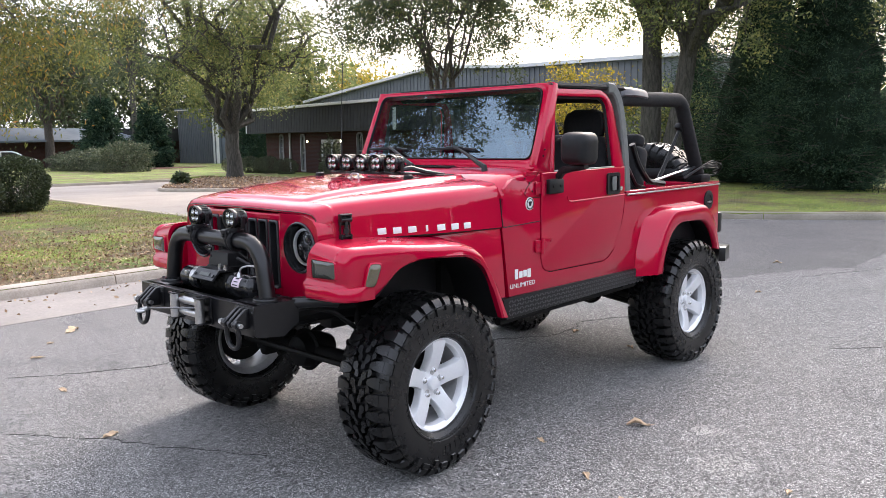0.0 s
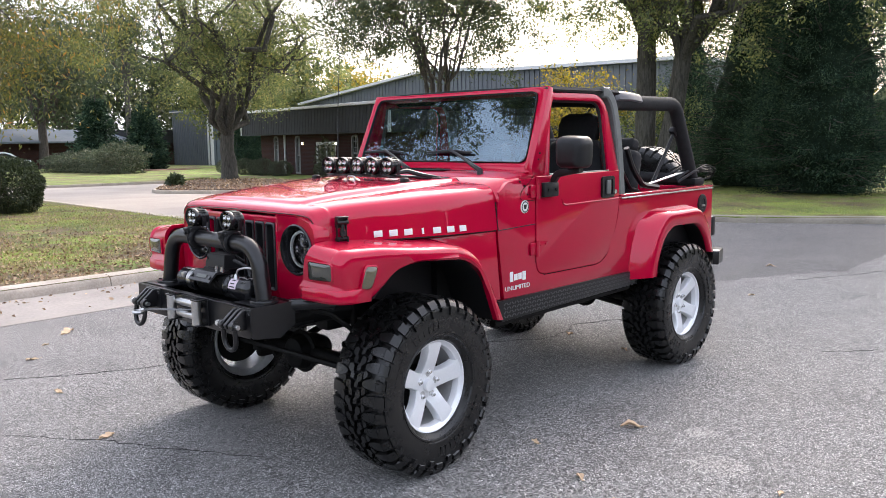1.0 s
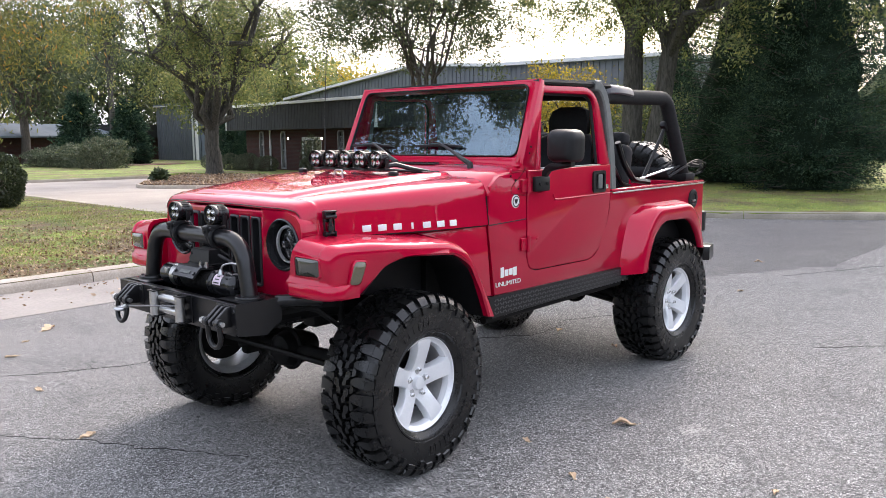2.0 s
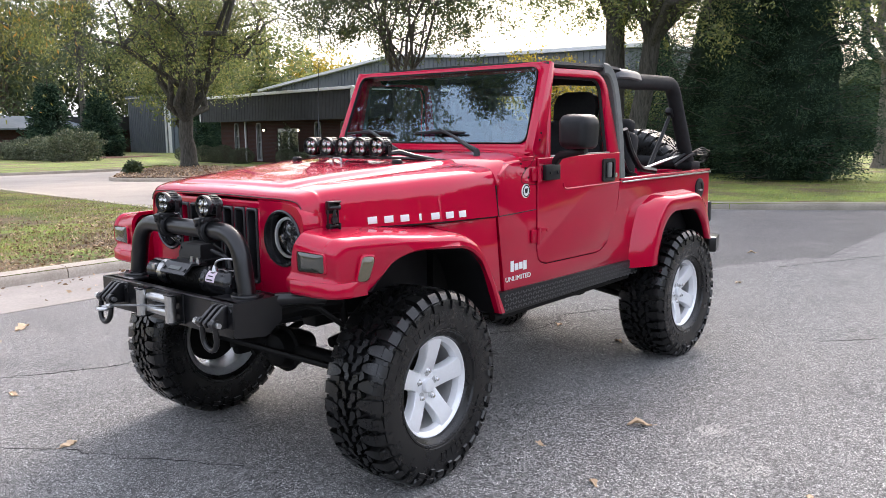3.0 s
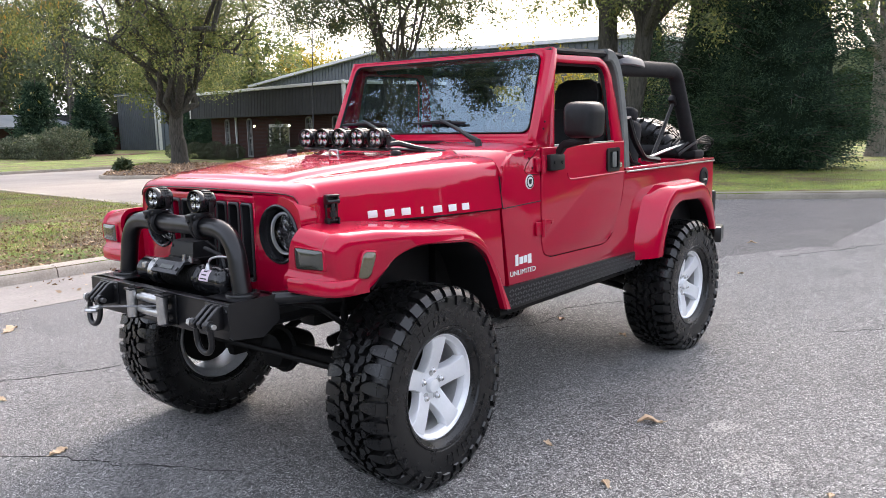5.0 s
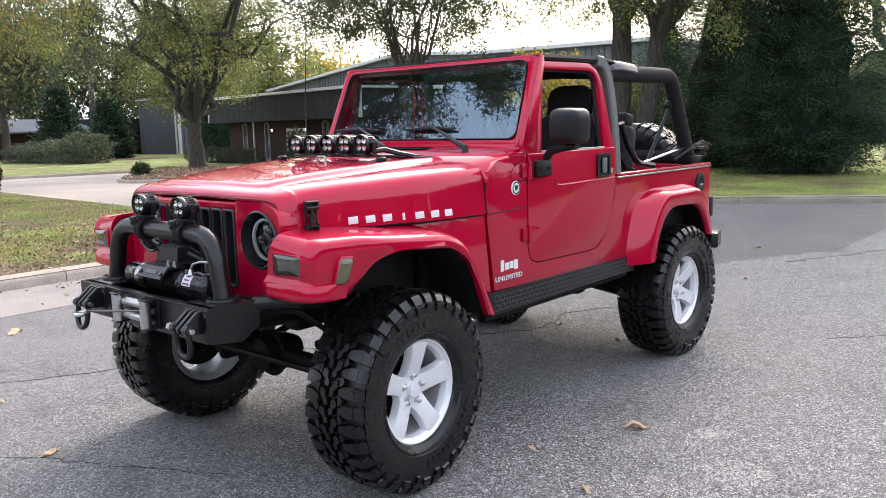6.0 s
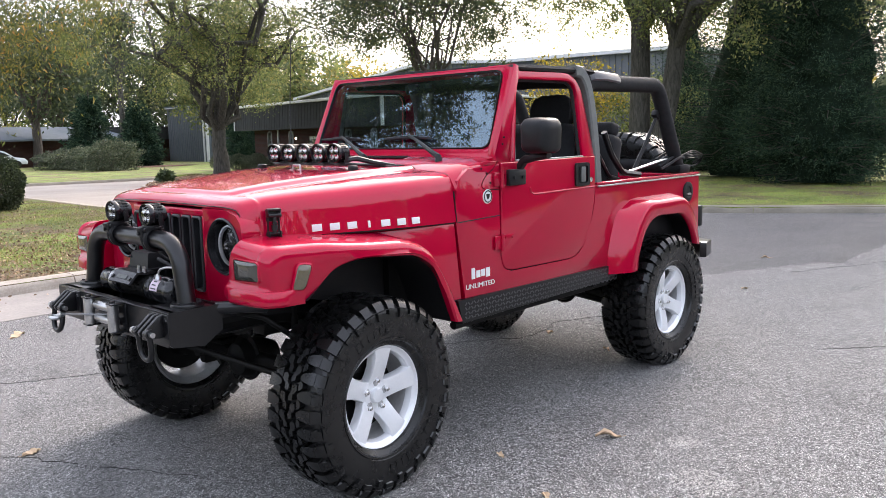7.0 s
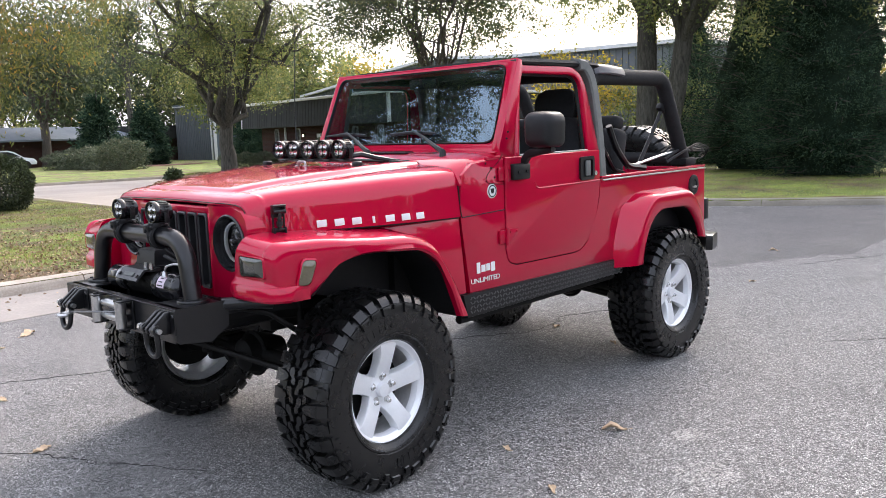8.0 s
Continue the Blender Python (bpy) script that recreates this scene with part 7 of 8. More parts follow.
for s in (1, -1):
    add_tube(bm, [(-0.32, s * 0.30, 1.462), (-0.36, s * 0.325, 1.468), (-0.44, s * 0.36, 1.445), (-0.54, s * 0.40, 1.426)], [0.012, 0.014, 0.012, 0.008], 6)
    add_tube(bm, [(-0.33, s * 0.30, 1.440), (-0.44, s * 0.355, 1.432), (-0.52, s * 0.39, 1.426)], 0.008, 6)
    add_box(bm, (-0.54, s * 0.40, 1.424), (0.10, 0.07, 0.008), Matrix.Rotation(radians(s * -25), 4, "Z"), 0.003)
part("lamp_bar", bm, BLACK_STEEL, car)
bm = bm_new()
add_tube(bm, rounded([(-0.22, -0.020, 1.405), (-0.22, -0.018, 1.437), (-0.22, 0.042, 1.437), (-0.22, 0.044, 1.405)], 0.012), 0.006, 8)
for y in (-0.022, 0.046):
    add_box(bm, (-0.22, y, 1.414), (0.026, 0.026, 0.006), bevel=0.002)
part("footman_loop", bm, ZINC, hood)
for y in (-0.386, 0.386):
    bm = bm_new()
    add_box(bm, (-0.28, y, 1.420), (0.040, 0.046, 0.032), bevel=0.010, seg=3)
    add_box(bm, (-0.28, y, 1.410), (0.050, 0.060, 0.008), bevel=0.003)
    part("hood_bumper", bm, BLACK_PLASTIC, hood)
bm = bm_new()
add_box(bm, (-0.52, 0.30, 1.428), (0.11, 0.16, 0.012), bevel=0.004)
part("washer_nozzle", bm, BLACK_PLASTIC, hood)

# winch in the bumper's tray
PINK_LABEL = grainy("pink_label", (0.62, 0.50, 0.58), (0.74, 0.62, 0.70), 90, 0.4, 0, 0)
bm = bm_new()
add_cyl(bm, (0.655, -0.13, 0.940), (0.655, 0.13, 0.940), 0.044, 28)
winch = part("winch", bm, BLACK_STEEL, car, "electric winch with a silver label")
bm = bm_new()
add_tube(bm, [(0.655 + 0.047 * math.cos(j * math.tau / 20), -0.12 + j * 0.0245 / 40, 0.940 + 0.047 * math.sin(j * math.tau / 20)) for j in range(400)], 0.0065, 6)
part("cable_coil", bm, CHASSIS, winch, "dark cable wound on the drum")
bm = bm_new()
add_lathe(bm, [(0.001, 0.125), (0.048, 0.125), (0.060, 0.133), (0.062, 0.145), (0.058, 0.150), (0.058, 0.178), (0.0605, 0.182), (0.0605, 0.256), (0.058, 0.260), (0.058, 0.300), (0.063, 0.304), (0.064, 0.322), (0.056, 0.338), (0.034, 0.348), (0.001, 0.350)], (0.655, 0, 0.940), "y", 32)
for k in range(6):
    add_bolt(bm, (0.655 + 0.044 * math.cos(k), 0.342, 0.940 + 0.044 * math.sin(k)), (0, 1, 0), 0.007)
part("motor", bm, BLACK_GLOSS, winch)
bm = bm_new()
rings = []
for k in range(9):
    a = radians(5 + k * 6)
    rings.append([(0.655 + r * math.cos(a), y, 0.940 + r * math.sin(a)) for r, y in ((0.0600, 0.186), (0.0600, 0.250), (0.0615, 0.250), (0.0615, 0.186))])
add_ring_loft(bm, rings)
label = part("motor_label", bm, PINK_LABEL, winch, "pale pink motor label")
for j in range(3):
    bm = bm_new()
    a = radians(14 + j * 15)
    add_box(bm, (0.655 + 0.0619 * math.cos(a), 0.2175, 0.940 + 0.0619 * math.sin(a)), (0.002, 0.042 - 0.010 * j, 0.005), Matrix.Rotation(-a, 4, "Y"))
    part("label_bar", bm, BLACK_PLASTIC, label)
bm = bm_new()
add_cyl(bm, (0.655, -0.14, 0.940), (0.655, -0.30, 0.940), 0.056, 28)
add_cyl(bm, (0.655, -0.30, 0.940), (0.655, -0.325, 0.940), 0.045, 28)
part("gear_housing", bm, BLACK_GLOSS, winch)
bm = bm_new()
add_cyl(bm, (0.655, -0.175, 0.940), (0.655, -0.215, 0.940), 0.0572, 28)
add_box(bm, (0.70, -0.24, 0.965), (0.03, 0.03, 0.03), bevel=0.006)
part("clutch_band", bm, ZINC, winch)
bm = bm_new()
add_ring_loft(bm, [[(0.64, y, 0.994), (0.64, y, 1.010), (0.718, y, 1.010), (0.760, y, 0.966), (0.754, y, 0.960), (0.714, y, 1.0)] for y in (-0.105, -0.100, 0.086, 0.091)])
for y in (-0.088, 0.074):
    add_bolt(bm, (0.744, y, 0.984), (0.67, 0, 0.74), 0.009)
cover = part("winch_cover", bm, COVER_STEEL, winch, smooth=25)
bm = bm_new()
add_box(bm, (0.7405, -0.007, 0.9885), (0.020, 0.09, 0.004), Matrix.Rotation(radians(46), 4, "Y"), 0.001)
part("maker_plate", bm, GREY_TRIM, cover, "grey bar where a maker's name stands")
bm = bm_new()
add_ring_loft(bm, [[(0.545 + g, -0.128 + g, z), (0.655 - g, -0.128 + g, z), (0.655 - g, 0.060 - g, z), (0.545 + g, 0.060 - g, z)] for z, g in ((1.000, 0.0), (1.012, 0.0), (1.016, 0.006), (1.070, 0.014), (1.082, 0.020), (1.084, 0.028))])
box = part("solenoid_box", bm, BLACK_PLASTIC, winch, smooth=25)
for y in (0.035, 0.085):
    bm = bm_new()
    add_cyl(bm, (0.68, y, 1.005), (0.68, y, 1.022), 0.010, 10)
    add_bolt(bm, (0.68, y, 1.022), (0, 0, 1), 0.008, 0.012)
    part("terminal", bm, ZINC, box)
bm = bm_new()
add_tube(bm, rounded([(0.69, 0.225, 1.00), (0.69, 0.235, 1.035), (0.68, 0.29, 1.050), (0.66, 0.32, 1.045)], 0.02), 0.005, 8)
add_lathe(bm, [(0.015, 0.0), (0.010, 0.018), (0.006, 0.026)], (0.69, 0.225, 0.99), "z", 14)
part("power_cable", bm, ZINC, winch, "pale power cable")
bm = bm_new()
add_tube(bm, rounded([(0.64, -0.10, 1.06), (0.62, -0.16, 1.02), (0.60, -0.12, 0.95), (0.62, 0.0, 0.93)], 0.03), 0.009, 8)
part("control_cable", bm, BLACK_PLASTIC, winch)
bm = bm_new()
add_tube(bm, rounded([(0.62, 0.10, 1.06), (0.60, 0.20, 1.03), (0.62, 0.24, 0.98)], 0.03), 0.009, 8)
part("control_cable", bm, BLACK_PLASTIC, winch)
# fairlead
bm = bm_new()
add_box(bm, (0.820, 0.025, 0.838), (0.008, 0.31, 0.125), bevel=0.002)
for y in (-0.095, 0.147):
    for z in (0.783, 0.903):
        add_box(bm, (0.850, y, z), (0.06, 0.055, 0.008), bevel=0.002)
fairlead = part("fairlead", bm, BLACK_STEEL, car)
for y in (-0.090, 0.142):
    bm = bm_new()
    add_cyl(bm, (0.862, y, 0.785), (0.862, y, 0.901), 0.0225, 24)
    part("roller", bm, ZINC, fairlead, "bright steel roller")
    bm = bm_new()
    add_bolt(bm, (0.862, y, 0.907), (0, 0, 1), 0.012, 0.008)
    part("roller_pin", bm, BLACK_STEEL, fairlead)
for z in (0.815, 0.871):
    bm = bm_new()
    add_cyl(bm, (0.838, -0.066, z), (0.838, 0.118, z), 0.0185, 24)
    part("roller", bm, ZINC, fairlead, "bright steel roller")
bm = bm_new()
rope = rounded([(0.80, 0.07, 0.843), (0.85, 0.05, 0.843), (0.89, -0.12, 0.828), (0.895, -0.30, 0.805)], 0.03)
add_tube(bm, rope, 0.0042, 8)
part("winch_cable", bm, CABLE_STEEL, car)


def shackle(y, tilt):
    bm = bm_new()
    for dy in (-0.034, 0.0, 0.034):
        add_prism(bm, [(0.812, 0.898), (0.812, 0.806), (0.868, 0.808), (0.902, 0.818), (0.908, 0.836), (0.890, 0.852), (0.840, 0.896)], (y + dy - 0.009, y + dy + 0.009), "y", 0.004)
    add_box(bm, (0.835, y, 0.812), (0.04, 0.085, 0.012), bevel=0.003)
    add_box(bm, (0.817, y, 0.850), (0.010, 0.15, 0.10), bevel=0.004)
    for dy in (-0.062, 0.062):
        add_bolt(bm, (0.822, y + dy, 0.878), (1, 0, 0), 0.010)
    tab = part("shackle_mount", bm, BLACK_STEEL, bumper)
    bm = bm_new()
    m = Matrix.Translation((0.886, y, 0.832)) @ Matrix.Rotation(tilt, 4, "Y")
    loop = [(0, -0.046, 0.0), (0, -0.046, -0.040), (0, -0.048, -0.070), (0, -0.034, -0.102), (0, 0.0, -0.115), (0, 0.034, -0.102), (0, 0.048, -0.070), (0, 0.046, -0.040), (0, 0.046, 0.0)]
    add_tube(bm, rounded(loop, 0.02, 3), 0.0115, 10)
    for dy in (-0.047, 0.047):
        add_cyl(bm, (0, dy - 0.011, 0), (0, dy + 0.011, 0), 0.021, 14)
    bmesh.ops.transform(bm, matrix=m, verts=bm.verts)
    ring = part("shackle", bm, BLACK_STEEL, bumper)
    bm = bm_new()
    add_cyl(bm, (0.886, y - 0.078, 0.832), (0.886, y + 0.078, 0.832), 0.0105, 12)
    add_cyl(bm, (0.886, y - 0.090, 0.832), (0.886, y - 0.070, 0.832), 0.015, 6)
    part("shackle_pin", bm, ZINC, ring)


shackle(0.455, radians(4))
shackle(-0.360, radians(-8))
bm = bm_new()
add_tube(bm, [(0.895, -0.30, 0.805), (0.90, -0.335, 0.795)], 0.012, 8)
add_tube(bm, [(0.905 + 0.022 * math.cos(a), -0.36 + 0.03 * math.sin(a), 0.785) for a in [k * math.tau / 14 for k in range(14)]], 0.009, 8, loop=True)
part("cable_hook", bm, ZINC, car)

# ---- marks on the body ----
for k in range(7):
    x = 0.176 - k * 0.0845
    w, h = (0.013, 0.031) if k == 3 else (0.048, 0.031)
    z = 1.191 - 0.010 * k / 6
    bm = bm_new()
    add_box(bm, (0, 0, 0), (w, 0.003, h), bevel=0.0012)
    turn = Matrix.Rotation(math.atan2(hood_w(x - 0.02) - hood_w(x + 0.02), -0.04), 4, "Z")
    bmesh.ops.transform(bm, matrix=Matrix.Translation((x, hood_w(x) * (1.008 - 0.022 * (z - hood_low(x)) / 0.13) + 0.0016, z)) @ Matrix.Rotation(radians(6.2), 4, "X") @ turn, verts=bm.verts)
    part("letter_bar", bm, WHITE, hood, "white letter bar on the hood's side")
bm = bm_new()
for x, w, h, z in ((-0.724, 0.026, 0.056, 0.873), (-0.762, 0.030, 0.036, 0.867), (-0.800, 0.030, 0.036, 0.869), (-0.838, 0.030, 0.048, 0.867)):
    add_box(bm, (x, SIDE + 0.002, z), (w, 0.003, h))
part("maker_mark", bm, WHITE, body, "white maker's mark bars")


def words(text, size, m, mat, parent, name, label=""):
    """Flat lettering turned into a mesh."""
    curve = bpy.data.curves.new(name, "FONT")
    curve.body, curve.size, curve.extrude, curve.align_x = text, size, 0.001, "CENTER"
    tmp = bpy.data.objects.new("tmp", curve)
    scene.collection.objects.link(tmp)
    bpy.context.view_layer.update()
    me = bpy.data.meshes.new_from_object(tmp)
    bpy.data.objects.remove(tmp)
    bpy.data.curves.remove(curve)
    me.name = name
    me.materials.clear()
    me.materials.append(mat)
    return place(name, me, parent, m, label)


words("UNLIMITED", 0.036, Matrix.Translation((-0.778, SIDE + 0.003, 0.797)) @ Matrix.Rotation(math.pi, 4, "Z") @ Matrix.Rotation(math.pi / 2, 4, "X") @ Matrix.Diagonal((1.25, 1, 1, 1)), WHITE, body, "word_mark", "white lettering on the red side")
bm = bm_new()
add_lathe(bm, [(0.001, 0.004), (0.030, 0.004), (0.036, 0.003), (0.037, 0.0)], (-0.845, SIDE, 1.257), "y", 28)
badge = part("badge", bm, WHITE, body, "round white badge with a dark emblem")
bm = bm_new()
add_lathe(bm, [(0.026, 0.0045), (0.026, 0.0055), (0.032, 0.0055), (0.032, 0.0045)], (-0.845, SIDE, 1.257), "y", 28)
add_prism(bm, [(-0.860, 1.270), (-0.830, 1.270), (-0.838, 1.245), (-0.852, 1.245)], (SIDE + 0.003, SIDE + 0.0055), "y")
part("emblem", bm, BLACK_PLASTIC, badge)
# cowl seam and antenna
bm = bm_new()
add_tube(bm, [(-0.615, SIDE + 0.001, 1.143), (-0.942, SIDE + 0.001, 1.152)], 0.0028, 6)
part("cowl_seam", bm, BLACK_PLASTIC, body)
bm = bm_new()
add_tube(bm, [(-0.70, -0.70, 1.42), (-0.71, -0.70, 1.46), (-0.72, -0.70, 1.80), (-0.75, -0.70, 2.20)], [0.012, 0.004, 0.003, 0.002], 8)
part("antenna", bm, BLACK_STEEL, car)

# ---- seats and cabin ----
def car_seat(x, y, parent=car):
    bm = bm_new()
    add_box(bm, (x + 0.12, y, 1.10), (0.50, 0.50, 0.18), bevel=0.06, seg=3)
    base = part("seat", bm, FABRIC, parent)
    bm = bm_new()
    rings = []
    for h, w, d in ((0.0, 0.23, 0.08), (0.10, 0.25, 0.09), (0.30, 0.245, 0.08), (0.42, 0.22, 0.07), (0.47, 0.18, 0.05), (0.49, 0.12, 0.03)):
        c = Vector((x - 0.14 - h * 0.22, y, 1.14 + h))
        rings.append([c + Vector((px * d, py * w, 0)) for px, py in ((1, -0.75), (0.85, 0), (1, 0.75), (0.7, 1), (-0.7, 1), (-1, 0.7), (-1, -0.7), (-0.7, -1), (0.7, -1))])
    add_ring_loft(bm, rings)
    part("seat_back", bm, FABRIC, base)
    bm = bm_new()
    rings = []
    for h, w, d in ((0.0, 0.12, 0.03), (0.03, 0.145, 0.045), (0.12, 0.150, 0.05), (0.175, 0.13, 0.045), (0.20, 0.08, 0.025)):
        c = Vector((x - 0.255 - h * 0.15, y, 1.60 + h))
        rings.append([c + Vector((px * d, py * w, 0)) for px, py in ((1, -0.7), (1, 0.7), (0.6, 1), (-0.6, 1), (-1, 0.7), (-1, -0.7), (-0.6, -1), (0.6, -1))])
    add_ring_loft(bm, rings)
    part("headrest", bm, FABRIC, base)


car_seat(-1.60, 0.44)
car_seat(-1.60, -0.38)
bm = bm_new()
add_box(bm, (-2.30, 0, 1.06), (0.45, 0.95, 0.16), bevel=0.05, seg=3)
add_box(bm, (-2.43, 0, 1.30), (0.15, 1.10, 0.50), Matrix.Rotation(radians(-12), 4, "Y"), 0.05, 3)
add_box(bm, (-2.52, 0.36, 1.585), (0.11, 0.28, 0.09), Matrix.Rotation(radians(-12), 4, "Y"), 0.03, 3)
add_box(bm, (-2.52, -0.30, 1.585), (0.11, 0.28, 0.09), Matrix.Rotation(radians(-12), 4, "Y"), 0.03, 3)
part("rear_seat", bm, FABRIC, car)
bm = bm_new()
add_prism(bm, [(-0.97, 1.20), (-0.97, 1.44), (-1.05, 1.455), (-1.20, 1.43), (-1.24, 1.36), (-1.20, 1.20)], (-0.71, 0.71), "y", 0.02)
part("dashboard", bm, GREY_TRIM, car)
bm = bm_new()
c = Vector((-1.30, 0.36, 1.46))
t = Matrix.Translation(c) @ Matrix.Rotation(radians(-62), 4, "Y")
add_tube(bm, [(0.19 * math.cos(k * math.tau / 28), 0.19 * math.sin(k * math.tau / 28), 0) for k in range(28)], 0.014, 8, loop=True)
for a in (0.5, 2.64, 4.71):
    add_tube(bm, [(0, 0, -0.02), (0.19 * math.cos(a), 0.19 * math.sin(a), 0)], 0.016, 6)
add_lathe(bm, [(0.001, 0.0), (0.05, -0.005), (0.06, -0.03)], (0, 0, 0), "z", 16)
bmesh.ops.transform(bm, matrix=t, verts=bm.verts)
part("steering_wheel", bm, BLACK_PLASTIC, car)
bm = bm_new()
add_box(bm, (-1.13, 0.02, 1.845), (0.03, 0.23, 0.06), bevel=0.015)
add_tube(bm, [(-1.10, 0.02, 1.87), (-1.115, 0.02, 1.85)], 0.008, 6)
part("rear_mirror", bm, BLACK_PLASTIC, car)
# belts
for s in (1, -1):
    bm = bm_new()
    pts = [Vector((-1.90, s * 0.60, 1.78)), Vector((-1.87, s * 0.61, 1.5)), Vector((-1.80, s * 0.60, 1.0))]
    add_ring_loft(bm, [[p + Vector((0.022, 0, 0)), p + Vector((-0.022, 0, 0)), p + Vector((-0.022, s * 0.003, 0)), p + Vector((0.022, s * 0.003, 0))] for p in pts])
    belt = part("seat_belt", bm, FABRIC, car)
    bm = bm_new()
    add_box(bm, (-1.876, s * 0.615, 1.56), (0.05, 0.012, 0.045), bevel=0.004)
    part("belt_tag", bm, WHITE, belt, "small white tag on the belt")
# folded soft-top hardware over the load bed
bm = bm_new()
add_tube(bm, rounded([(-2.02, 0.60, 1.42), (-2.12, 0.60, 1.45), (-2.28, 0.59, 1.28), (-2.42, 0.58, 1.25)], 0.04), 0.016, 8)
add_tube(bm, rounded([(-2.18, 0.62, 1.565), (-2.26, 0.62, 1.43), (-2.40, 0.62, 1.30), (-2.62, 0.62, 1.275)], 0.05), 0.021, 8)
top_frame = part("top_bow", bm, BLACK_STEEL, car, "folded black soft-top bow")
bm = bm_new()
add_tube(bm, [(-2.40, 0.61, 1.285), (-2.95, 0.62, 1.36), (-3.20, 0.60, 1.375)], 0.010, 8)
part("gas_strut", bm, ZINC, top_frame)
bm = bm_new()
for k in range(4):
    add_tube(bm, rounded([(-2.85 - 0.03 * k, 0.66 - 0.03 * k, 1.30 + 0.02 * k), (-3.10, 0.68 - 0.04 * k, 1.38 + 0.01 * k), (-3.32 - 0.02 * k, 0.60 - 0.05 * k, 1.36), (-3.38, 0.40, 1.30 - 0.02 * k), (-3.30, 0.2, 1.32)], 0.08), 0.010, 6)
add_tube(bm, rounded([(-3.15, 0.62, 1.30), (-3.25, 0.50, 1.31), (-3.28, 0.0, 1.31), (-3.25, -0.5, 1.31), (-3.15, -0.62, 1.30)], 0.1), 0.05, 10)
part("folded_fabric", bm, FABRIC, top_frame)
for k in range(5):
    bm = bm_new()
    add_tube(bm, rounded([(-3.12, 0.63 - 0.02 * k, 1.365), (-3.32 - 0.03 * k, 0.66, 1.42 - 0.016 * k), (-3.58 - 0.014 * k, 0.62 - 0.03 * k, 1.375 - 0.016 * k), (-3.60, 0.57, 1.30), (-3.40 + 0.04 * k, 0.54, 1.285)], 0.05), 0.0055, 6)
    part("top_cord", bm, CHASSIS, top_frame)
bm = bm_new()
add_tube(bm, [(-2.60, 0.58, 1.28), (-2.78, 0.585, 1.50), (-2.90, 0.59, 1.66)], [0.016, 0.013, 0.012], 8)
add_box(bm, (-2.90, 0.59, 1.675), (0.075, 0.05, 0.05), Matrix.Rotation(radians(-35), 4, "Y"), 0.014)
part("belt_reel", bm, BLACK_PLASTIC, car)

# ---- leaves, litter and cracks on the ground ----
DRY_LEAF = leaf_material("dry_leaves", [(0.0, (0.13, 0.075, 0.04)), (0.5, (0.30, 0.19, 0.11)), (1.0, (0.55, 0.40, 0.25))], 0.1)
PALE_LEAF = grainy("pale_dry_leaf", (0.42, 0.29, 0.17), (0.62, 0.48, 0.33), 60, 0.8, 0, 0.3, 0.002)


def fallen_leaf(x, y, z, length, turn, label, seed):
    """A curled lobed leaf lying on the ground."""
    rng = random.Random(seed)
    bm = bm_new()
    spine = []
    n = 9
    for i in range(n):
        t = i / (n - 1)
        w = length * 0.28 * math.sin(math.pi * min(1, t * 1.04)) ** 0.7 * (1.0 if i % 2 else 0.62)
        h = length * (0.10 + 0.12 * math.sin(t * 5 + seed)) * math.sin(math.pi * t)
        spine.append([(t * length - length / 2, -w, h + 0.012 * rng.random() + w * 0.25), (t * length - length / 2, 0, h * 0.6 + 0.002), (t * length - length / 2, w, h + 0.012 * rng.random() + w * 0.15),
                      (t * length - length / 2, w * 0.9, h + w * 0.15 - 0.001), (t * length - length / 2, 0, h * 0.6), (t * length - length / 2, -w * 0.9, h + w * 0.25 - 0.001)])
    add_ring_loft(bm, spine)
    add_tube(bm, [(length / 2, 0, 0.003), (length * 0.72, 0.004, 0.008)], 0.0014, 5)
    bmesh.ops.transform(bm, matrix=Matrix.Translation((x, y, z)) @ Matrix.Rotation(turn, 4, "Z"), verts=bm.verts)
    ob = part("fallen_leaf", bm, PALE_LEAF, None)
    return tagged(ob, label, "leaf", "fallen leaves on the road")


for i, (x, y, L, a) in enumerate(((-1.175, 1.286, 0.13, 2.2), (0.0, -3.61, 0.17, 0.6), (0.906, -0.837, 0.10, 0.2), (-2.80, -0.262, 0.10, 0.4), (-2.64, 0.359, 0.08, 1.0), (-0.389, 1.464, 0.07, 0.9), (-0.25, 1.75, 0.08, 2.4), (-0.62, 1.02, 0.06, 1.3), (0.55, -2.9, 0.09, 2.9), (0.30, -3.3, 0.06, 0.3), (-6.2, 1.5, 0.09, 1.4), (-4.6, 2.0, 0.07, 0.4), (-7.4, -0.4, 0.10, 2.0), (-5.4, 0.2, 0.08, 2.8), (0.75, -1.9, 0.08, 1.7), (-3.0, -1.4, 0.09, 0.7), (-0.85, 2.25, 0.06, 0.2))):
    fallen_leaf(x, y, 0.002, L, a, "curled dry tan leaf lying on the asphalt", i)

rng = np.random.default_rng(5)


def scatter(name, label, count, spot, size, mat, flat=0.25, slender=0.55):
    """Very many small leaves lying about, each turned its own way."""
    c = spot(count)
    d = rng.normal(size=(len(c), 3)) * np.array([1, 1, flat])
    me = leaves_mesh(name, c, size, rng, mat, 0.0, slender, d)
    ob = new(name, me)
    return tagged(ob, label, "leaf litter", kind="stuff")


def gutter_spot(n):
    x = rng.uniform(-5, 20, n)
    y = -5.50 + np.abs(rng.normal(size=n)) ** 1.5 * 0.35
    return np.stack([x, y, np.full(n, 0.012)], 1)


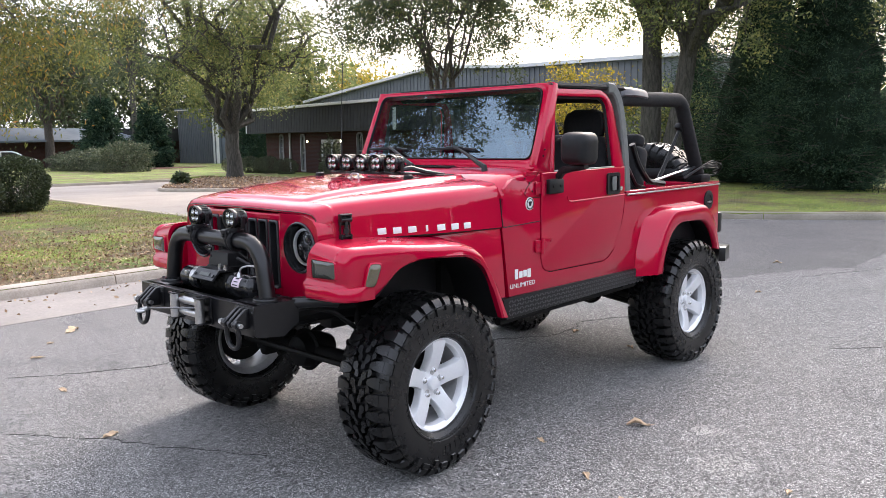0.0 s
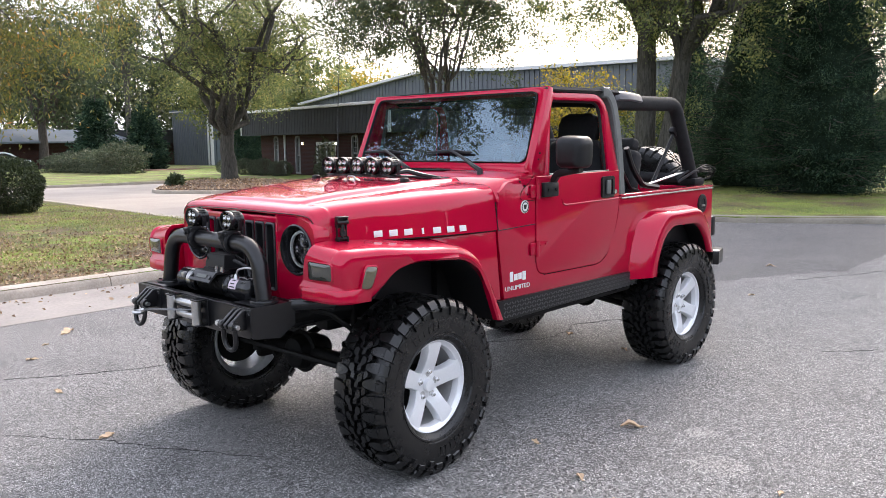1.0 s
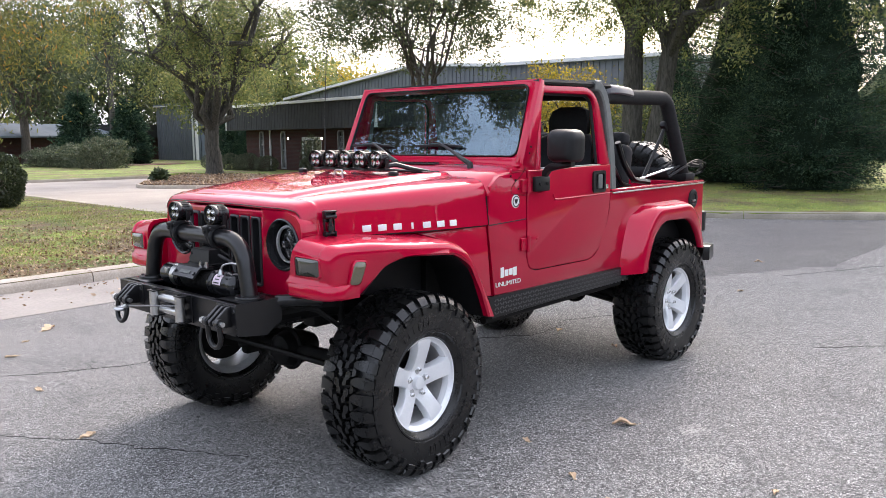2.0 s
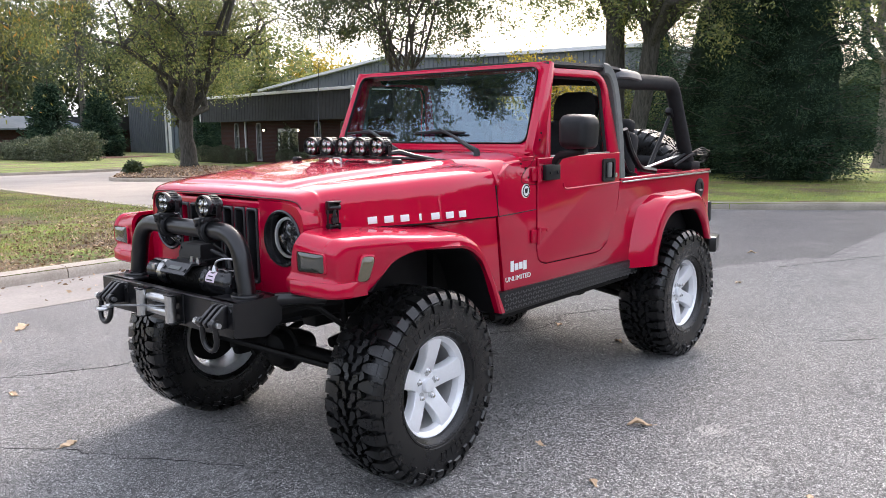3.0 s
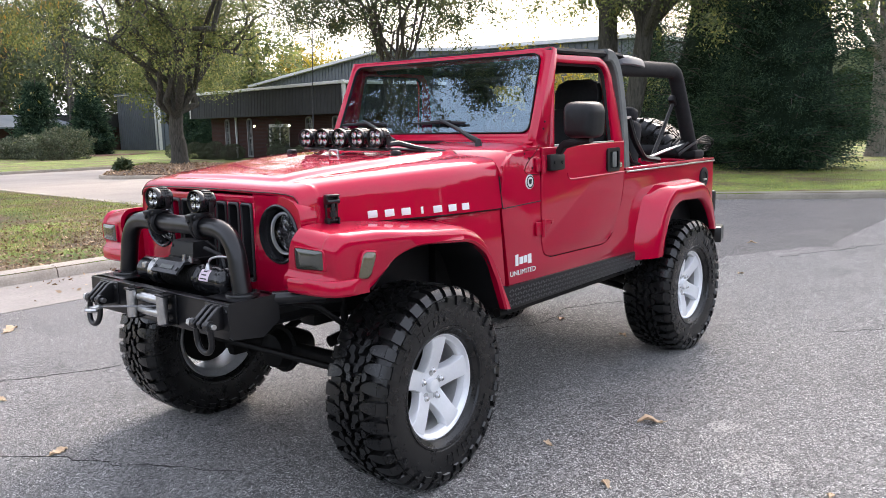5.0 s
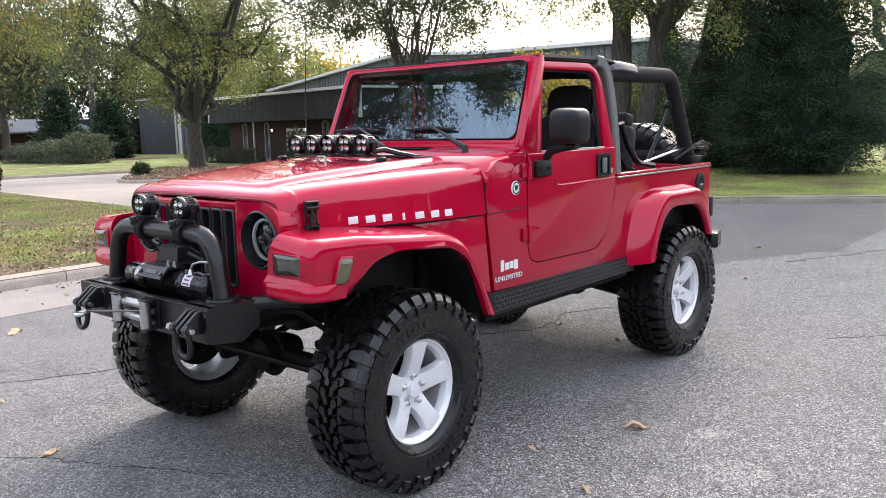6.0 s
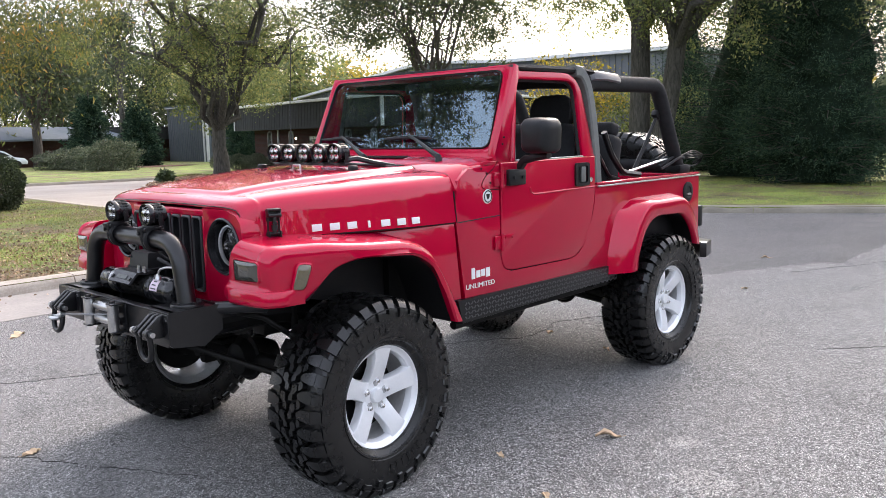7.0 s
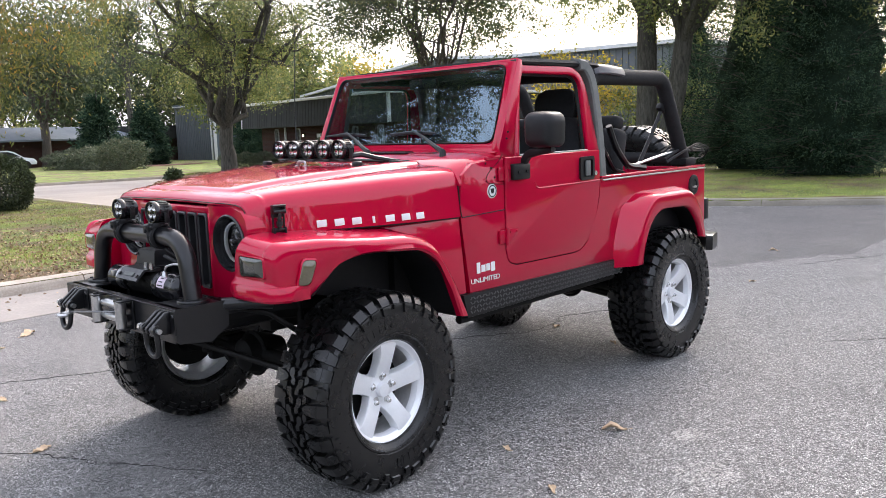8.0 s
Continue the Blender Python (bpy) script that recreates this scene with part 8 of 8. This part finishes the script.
def verge_spot(n):
    x = rng.uniform(-5.5, 16, n)
    y = -5.86 - np.abs(rng.normal(size=n)) * 2.6
    y = np.where(rng.random(n) < 0.25, rng.uniform(-24, -6.2, n), y)
    return np.stack([x, y, np.array([KERB + fall(a, b) for a, b in zip(x, y)])], 1)


def bed_spot(n):
    x, y = rng.uniform(-20.4, -11.5, n), rng.uniform(-33, -21.0, n)
    inside = np.zeros(n, bool)
    for (x0, y0), (x1, y1) in zip(isl, isl[1:] + isl[:1]):
        inside ^= ((y0 > y) != (y1 > y)) & (x < (x1 - x0) * (y - y0) / (y1 - y0 + 1e-12) + x0)
    x, y = x[inside], y[inside]
    return np.stack([x, y, np.array([KERB + 0.03 + fall(a, b) for a, b in zip(x, y)])], 1)


def lawn_spot(n):
    x, y = rng.uniform(-30, -12, n), rng.uniform(-8, 6, n)
    keep = (x + 12.35) * 0.856 + (y + 3.3) * 0.517 < -0.3
    x, y = x[keep], y[keep]
    return np.stack([x, y, np.array([KERB + fall(a, b) for a, b in zip(x, y)])], 1)


scatter("leaf_litter", "brown leaf litter along the foot of the kerb", 700, gutter_spot, 0.055, DRY_LEAF)
scatter("leaf_litter", "brown leaf litter on the grass verge", 30000, verge_spot, 0.05, DRY_LEAF)
scatter("leaf_litter", "brown litter in the planting bed", 5000, bed_spot, 0.10, DRY_LEAF)


def grass(name, label, count, spot, size, mat):
    c = spot(count)
    out = np.repeat(np.array([[0, 0, 1.6]]), len(c), 0)
    me = leaves_mesh(name, c, size, rng, mat, 0.0, 0.14, out)
    return tagged(new(name, me), label, "grass", kind="stuff")


GRASS = leaf_material("grass_blades", [(0.0, (0.12, 0.15, 0.03)), (0.5, (0.27, 0.29, 0.055)), (0.8, (0.42, 0.39, 0.12)), (1.0, (0.52, 0.42, 0.22))], 0.3)
GRASS_GREEN = leaf_material("lush_grass_blades", [(0.0, (0.18, 0.21, 0.04)), (0.6, (0.36, 0.38, 0.08)), (1.0, (0.56, 0.50, 0.18))], 0.35)


def verge_grass(n):
    x, y = rng.uniform(-6, 6, n), -5.85 - rng.random(n) ** 1.3 * 16
    keep = x > -6.6 - (y + 6) * 0.02
    thin = np.array([noise.noise(Vector((a * 0.55, b * 0.55, 3.0))) for a, b in zip(x, y)]) + rng.uniform(-0.45, 0.45, n) > -0.10 + 0.35 * np.exp((y + 5.85) / 1.0)
    x, y = x[keep & thin], y[keep & thin]
    return np.stack([x, y, np.array([KERB - 0.015 + fall(a, b) for a, b in zip(x, y)])], 1)


grass("verge_grass", "short patchy yellow-green grass on the verge", 120000, verge_grass, 0.045, GRASS)
grass("lawn_grass", "short green grass beyond the far kerb", 48000, lawn_spot, 0.04, GRASS_GREEN)

# cracks in the asphalt
TAR = grainy("crack_dirt", (0.02, 0.02, 0.02), (0.045, 0.042, 0.04), 30, 0.95, 0, 0.3, 0.002)


def crack(points, width, seed):
    r = random.Random(seed)
    pts = []
    for (x0, y0), (x1, y1) in zip(points, points[1:]):
        n = max(2, int(math.hypot(x1 - x0, y1 - y0) / 0.06))
        for k in range(n):
            t = k / n
            drift = 0.035 * math.sin(len(pts) * 0.45 + seed) + 0.02 * math.sin(len(pts) * 1.13 + 2 * seed)
            pts.append(Vector((x0 + (x1 - x0) * t + drift + r.uniform(-0.016, 0.016), y0 + (y1 - y0) * t - drift + r.uniform(-0.016, 0.016), 0.0025)))
    bm = bm_new()
    rings = []
    for i, p in enumerate(pts):
        d = (pts[min(i + 1, len(pts) - 1)] - pts[max(0, i - 1)]).normalized()
        side = Vector((-d.y, d.x, 0)) * width * 0.62 * r.uniform(0.12, 1.0)
        rings.append([p + side, p - side, p - side - Vector((0, 0, 0.004)), p + side - Vector((0, 0, 0.004))])
    add_ring_loft(bm, rings)
    ob = part("crack", bm, TAR, None, smooth=0)
    tagged(ob, "thin dark crack in the asphalt", "crack", kind="structure")


crack([(-3.6, 1.55), (-4.3, 2.2), (-4.9, 2.4), (-6.0, 3.4)], 0.006, 1)
crack([(-1.7, -0.9), (-2.5, -0.35), (-3.2, -0.4), (-3.9, -0.1)], 0.006, 2)
crack([(0.9, -2.5), (0.3, -2.1), (-0.2, -2.0), (-1.3, -1.2)], 0.005, 3)
crack([(-6.6, 0.2), (-9.2, 1.4), (-11.4, 3.6)], 0.010, 4)
crack([(1.4, -1.5), (0.9, -0.7), (0.5, 0.1)], 0.004, 5)
crack([(-4.5, 4.2), (-6.5, 2.6), (-9.5, 1.9)], 0.008, 6)
# pale worn patch
WORN = grainy("worn_patch", (0.30, 0.295, 0.28), (0.52, 0.51, 0.48), 70, 0.9, 0, 0.4, 0.004, big=8)
for cx, cy, rr, sd in ((-0.97, 1.90, 0.14, 1), (-1.35, 1.62, 0.09, 2)):
    r = random.Random(sd)
    bm = bm_new()
    for k in range(int(420 * rr / 0.14)):
        a, d = r.uniform(0, math.tau), rr * r.random() ** 0.6
        s = r.uniform(0.0025, 0.006)
        x, y = cx + d * math.cos(a), cy + d * math.sin(a)
        q = [bm.verts.new((x + s * math.cos(b + a), y + s * math.sin(b + a), 0.002 + (s * 0.08 if b else 0))) for b in (0, 1.6, 3.1, 4.7)]
        bm.faces.new(q)
    ob = part("pale_chippings", bm, WORN, None, smooth=0)
    tagged(ob, "patch of pale stone chippings worn into the asphalt", "chippings", kind="stuff")
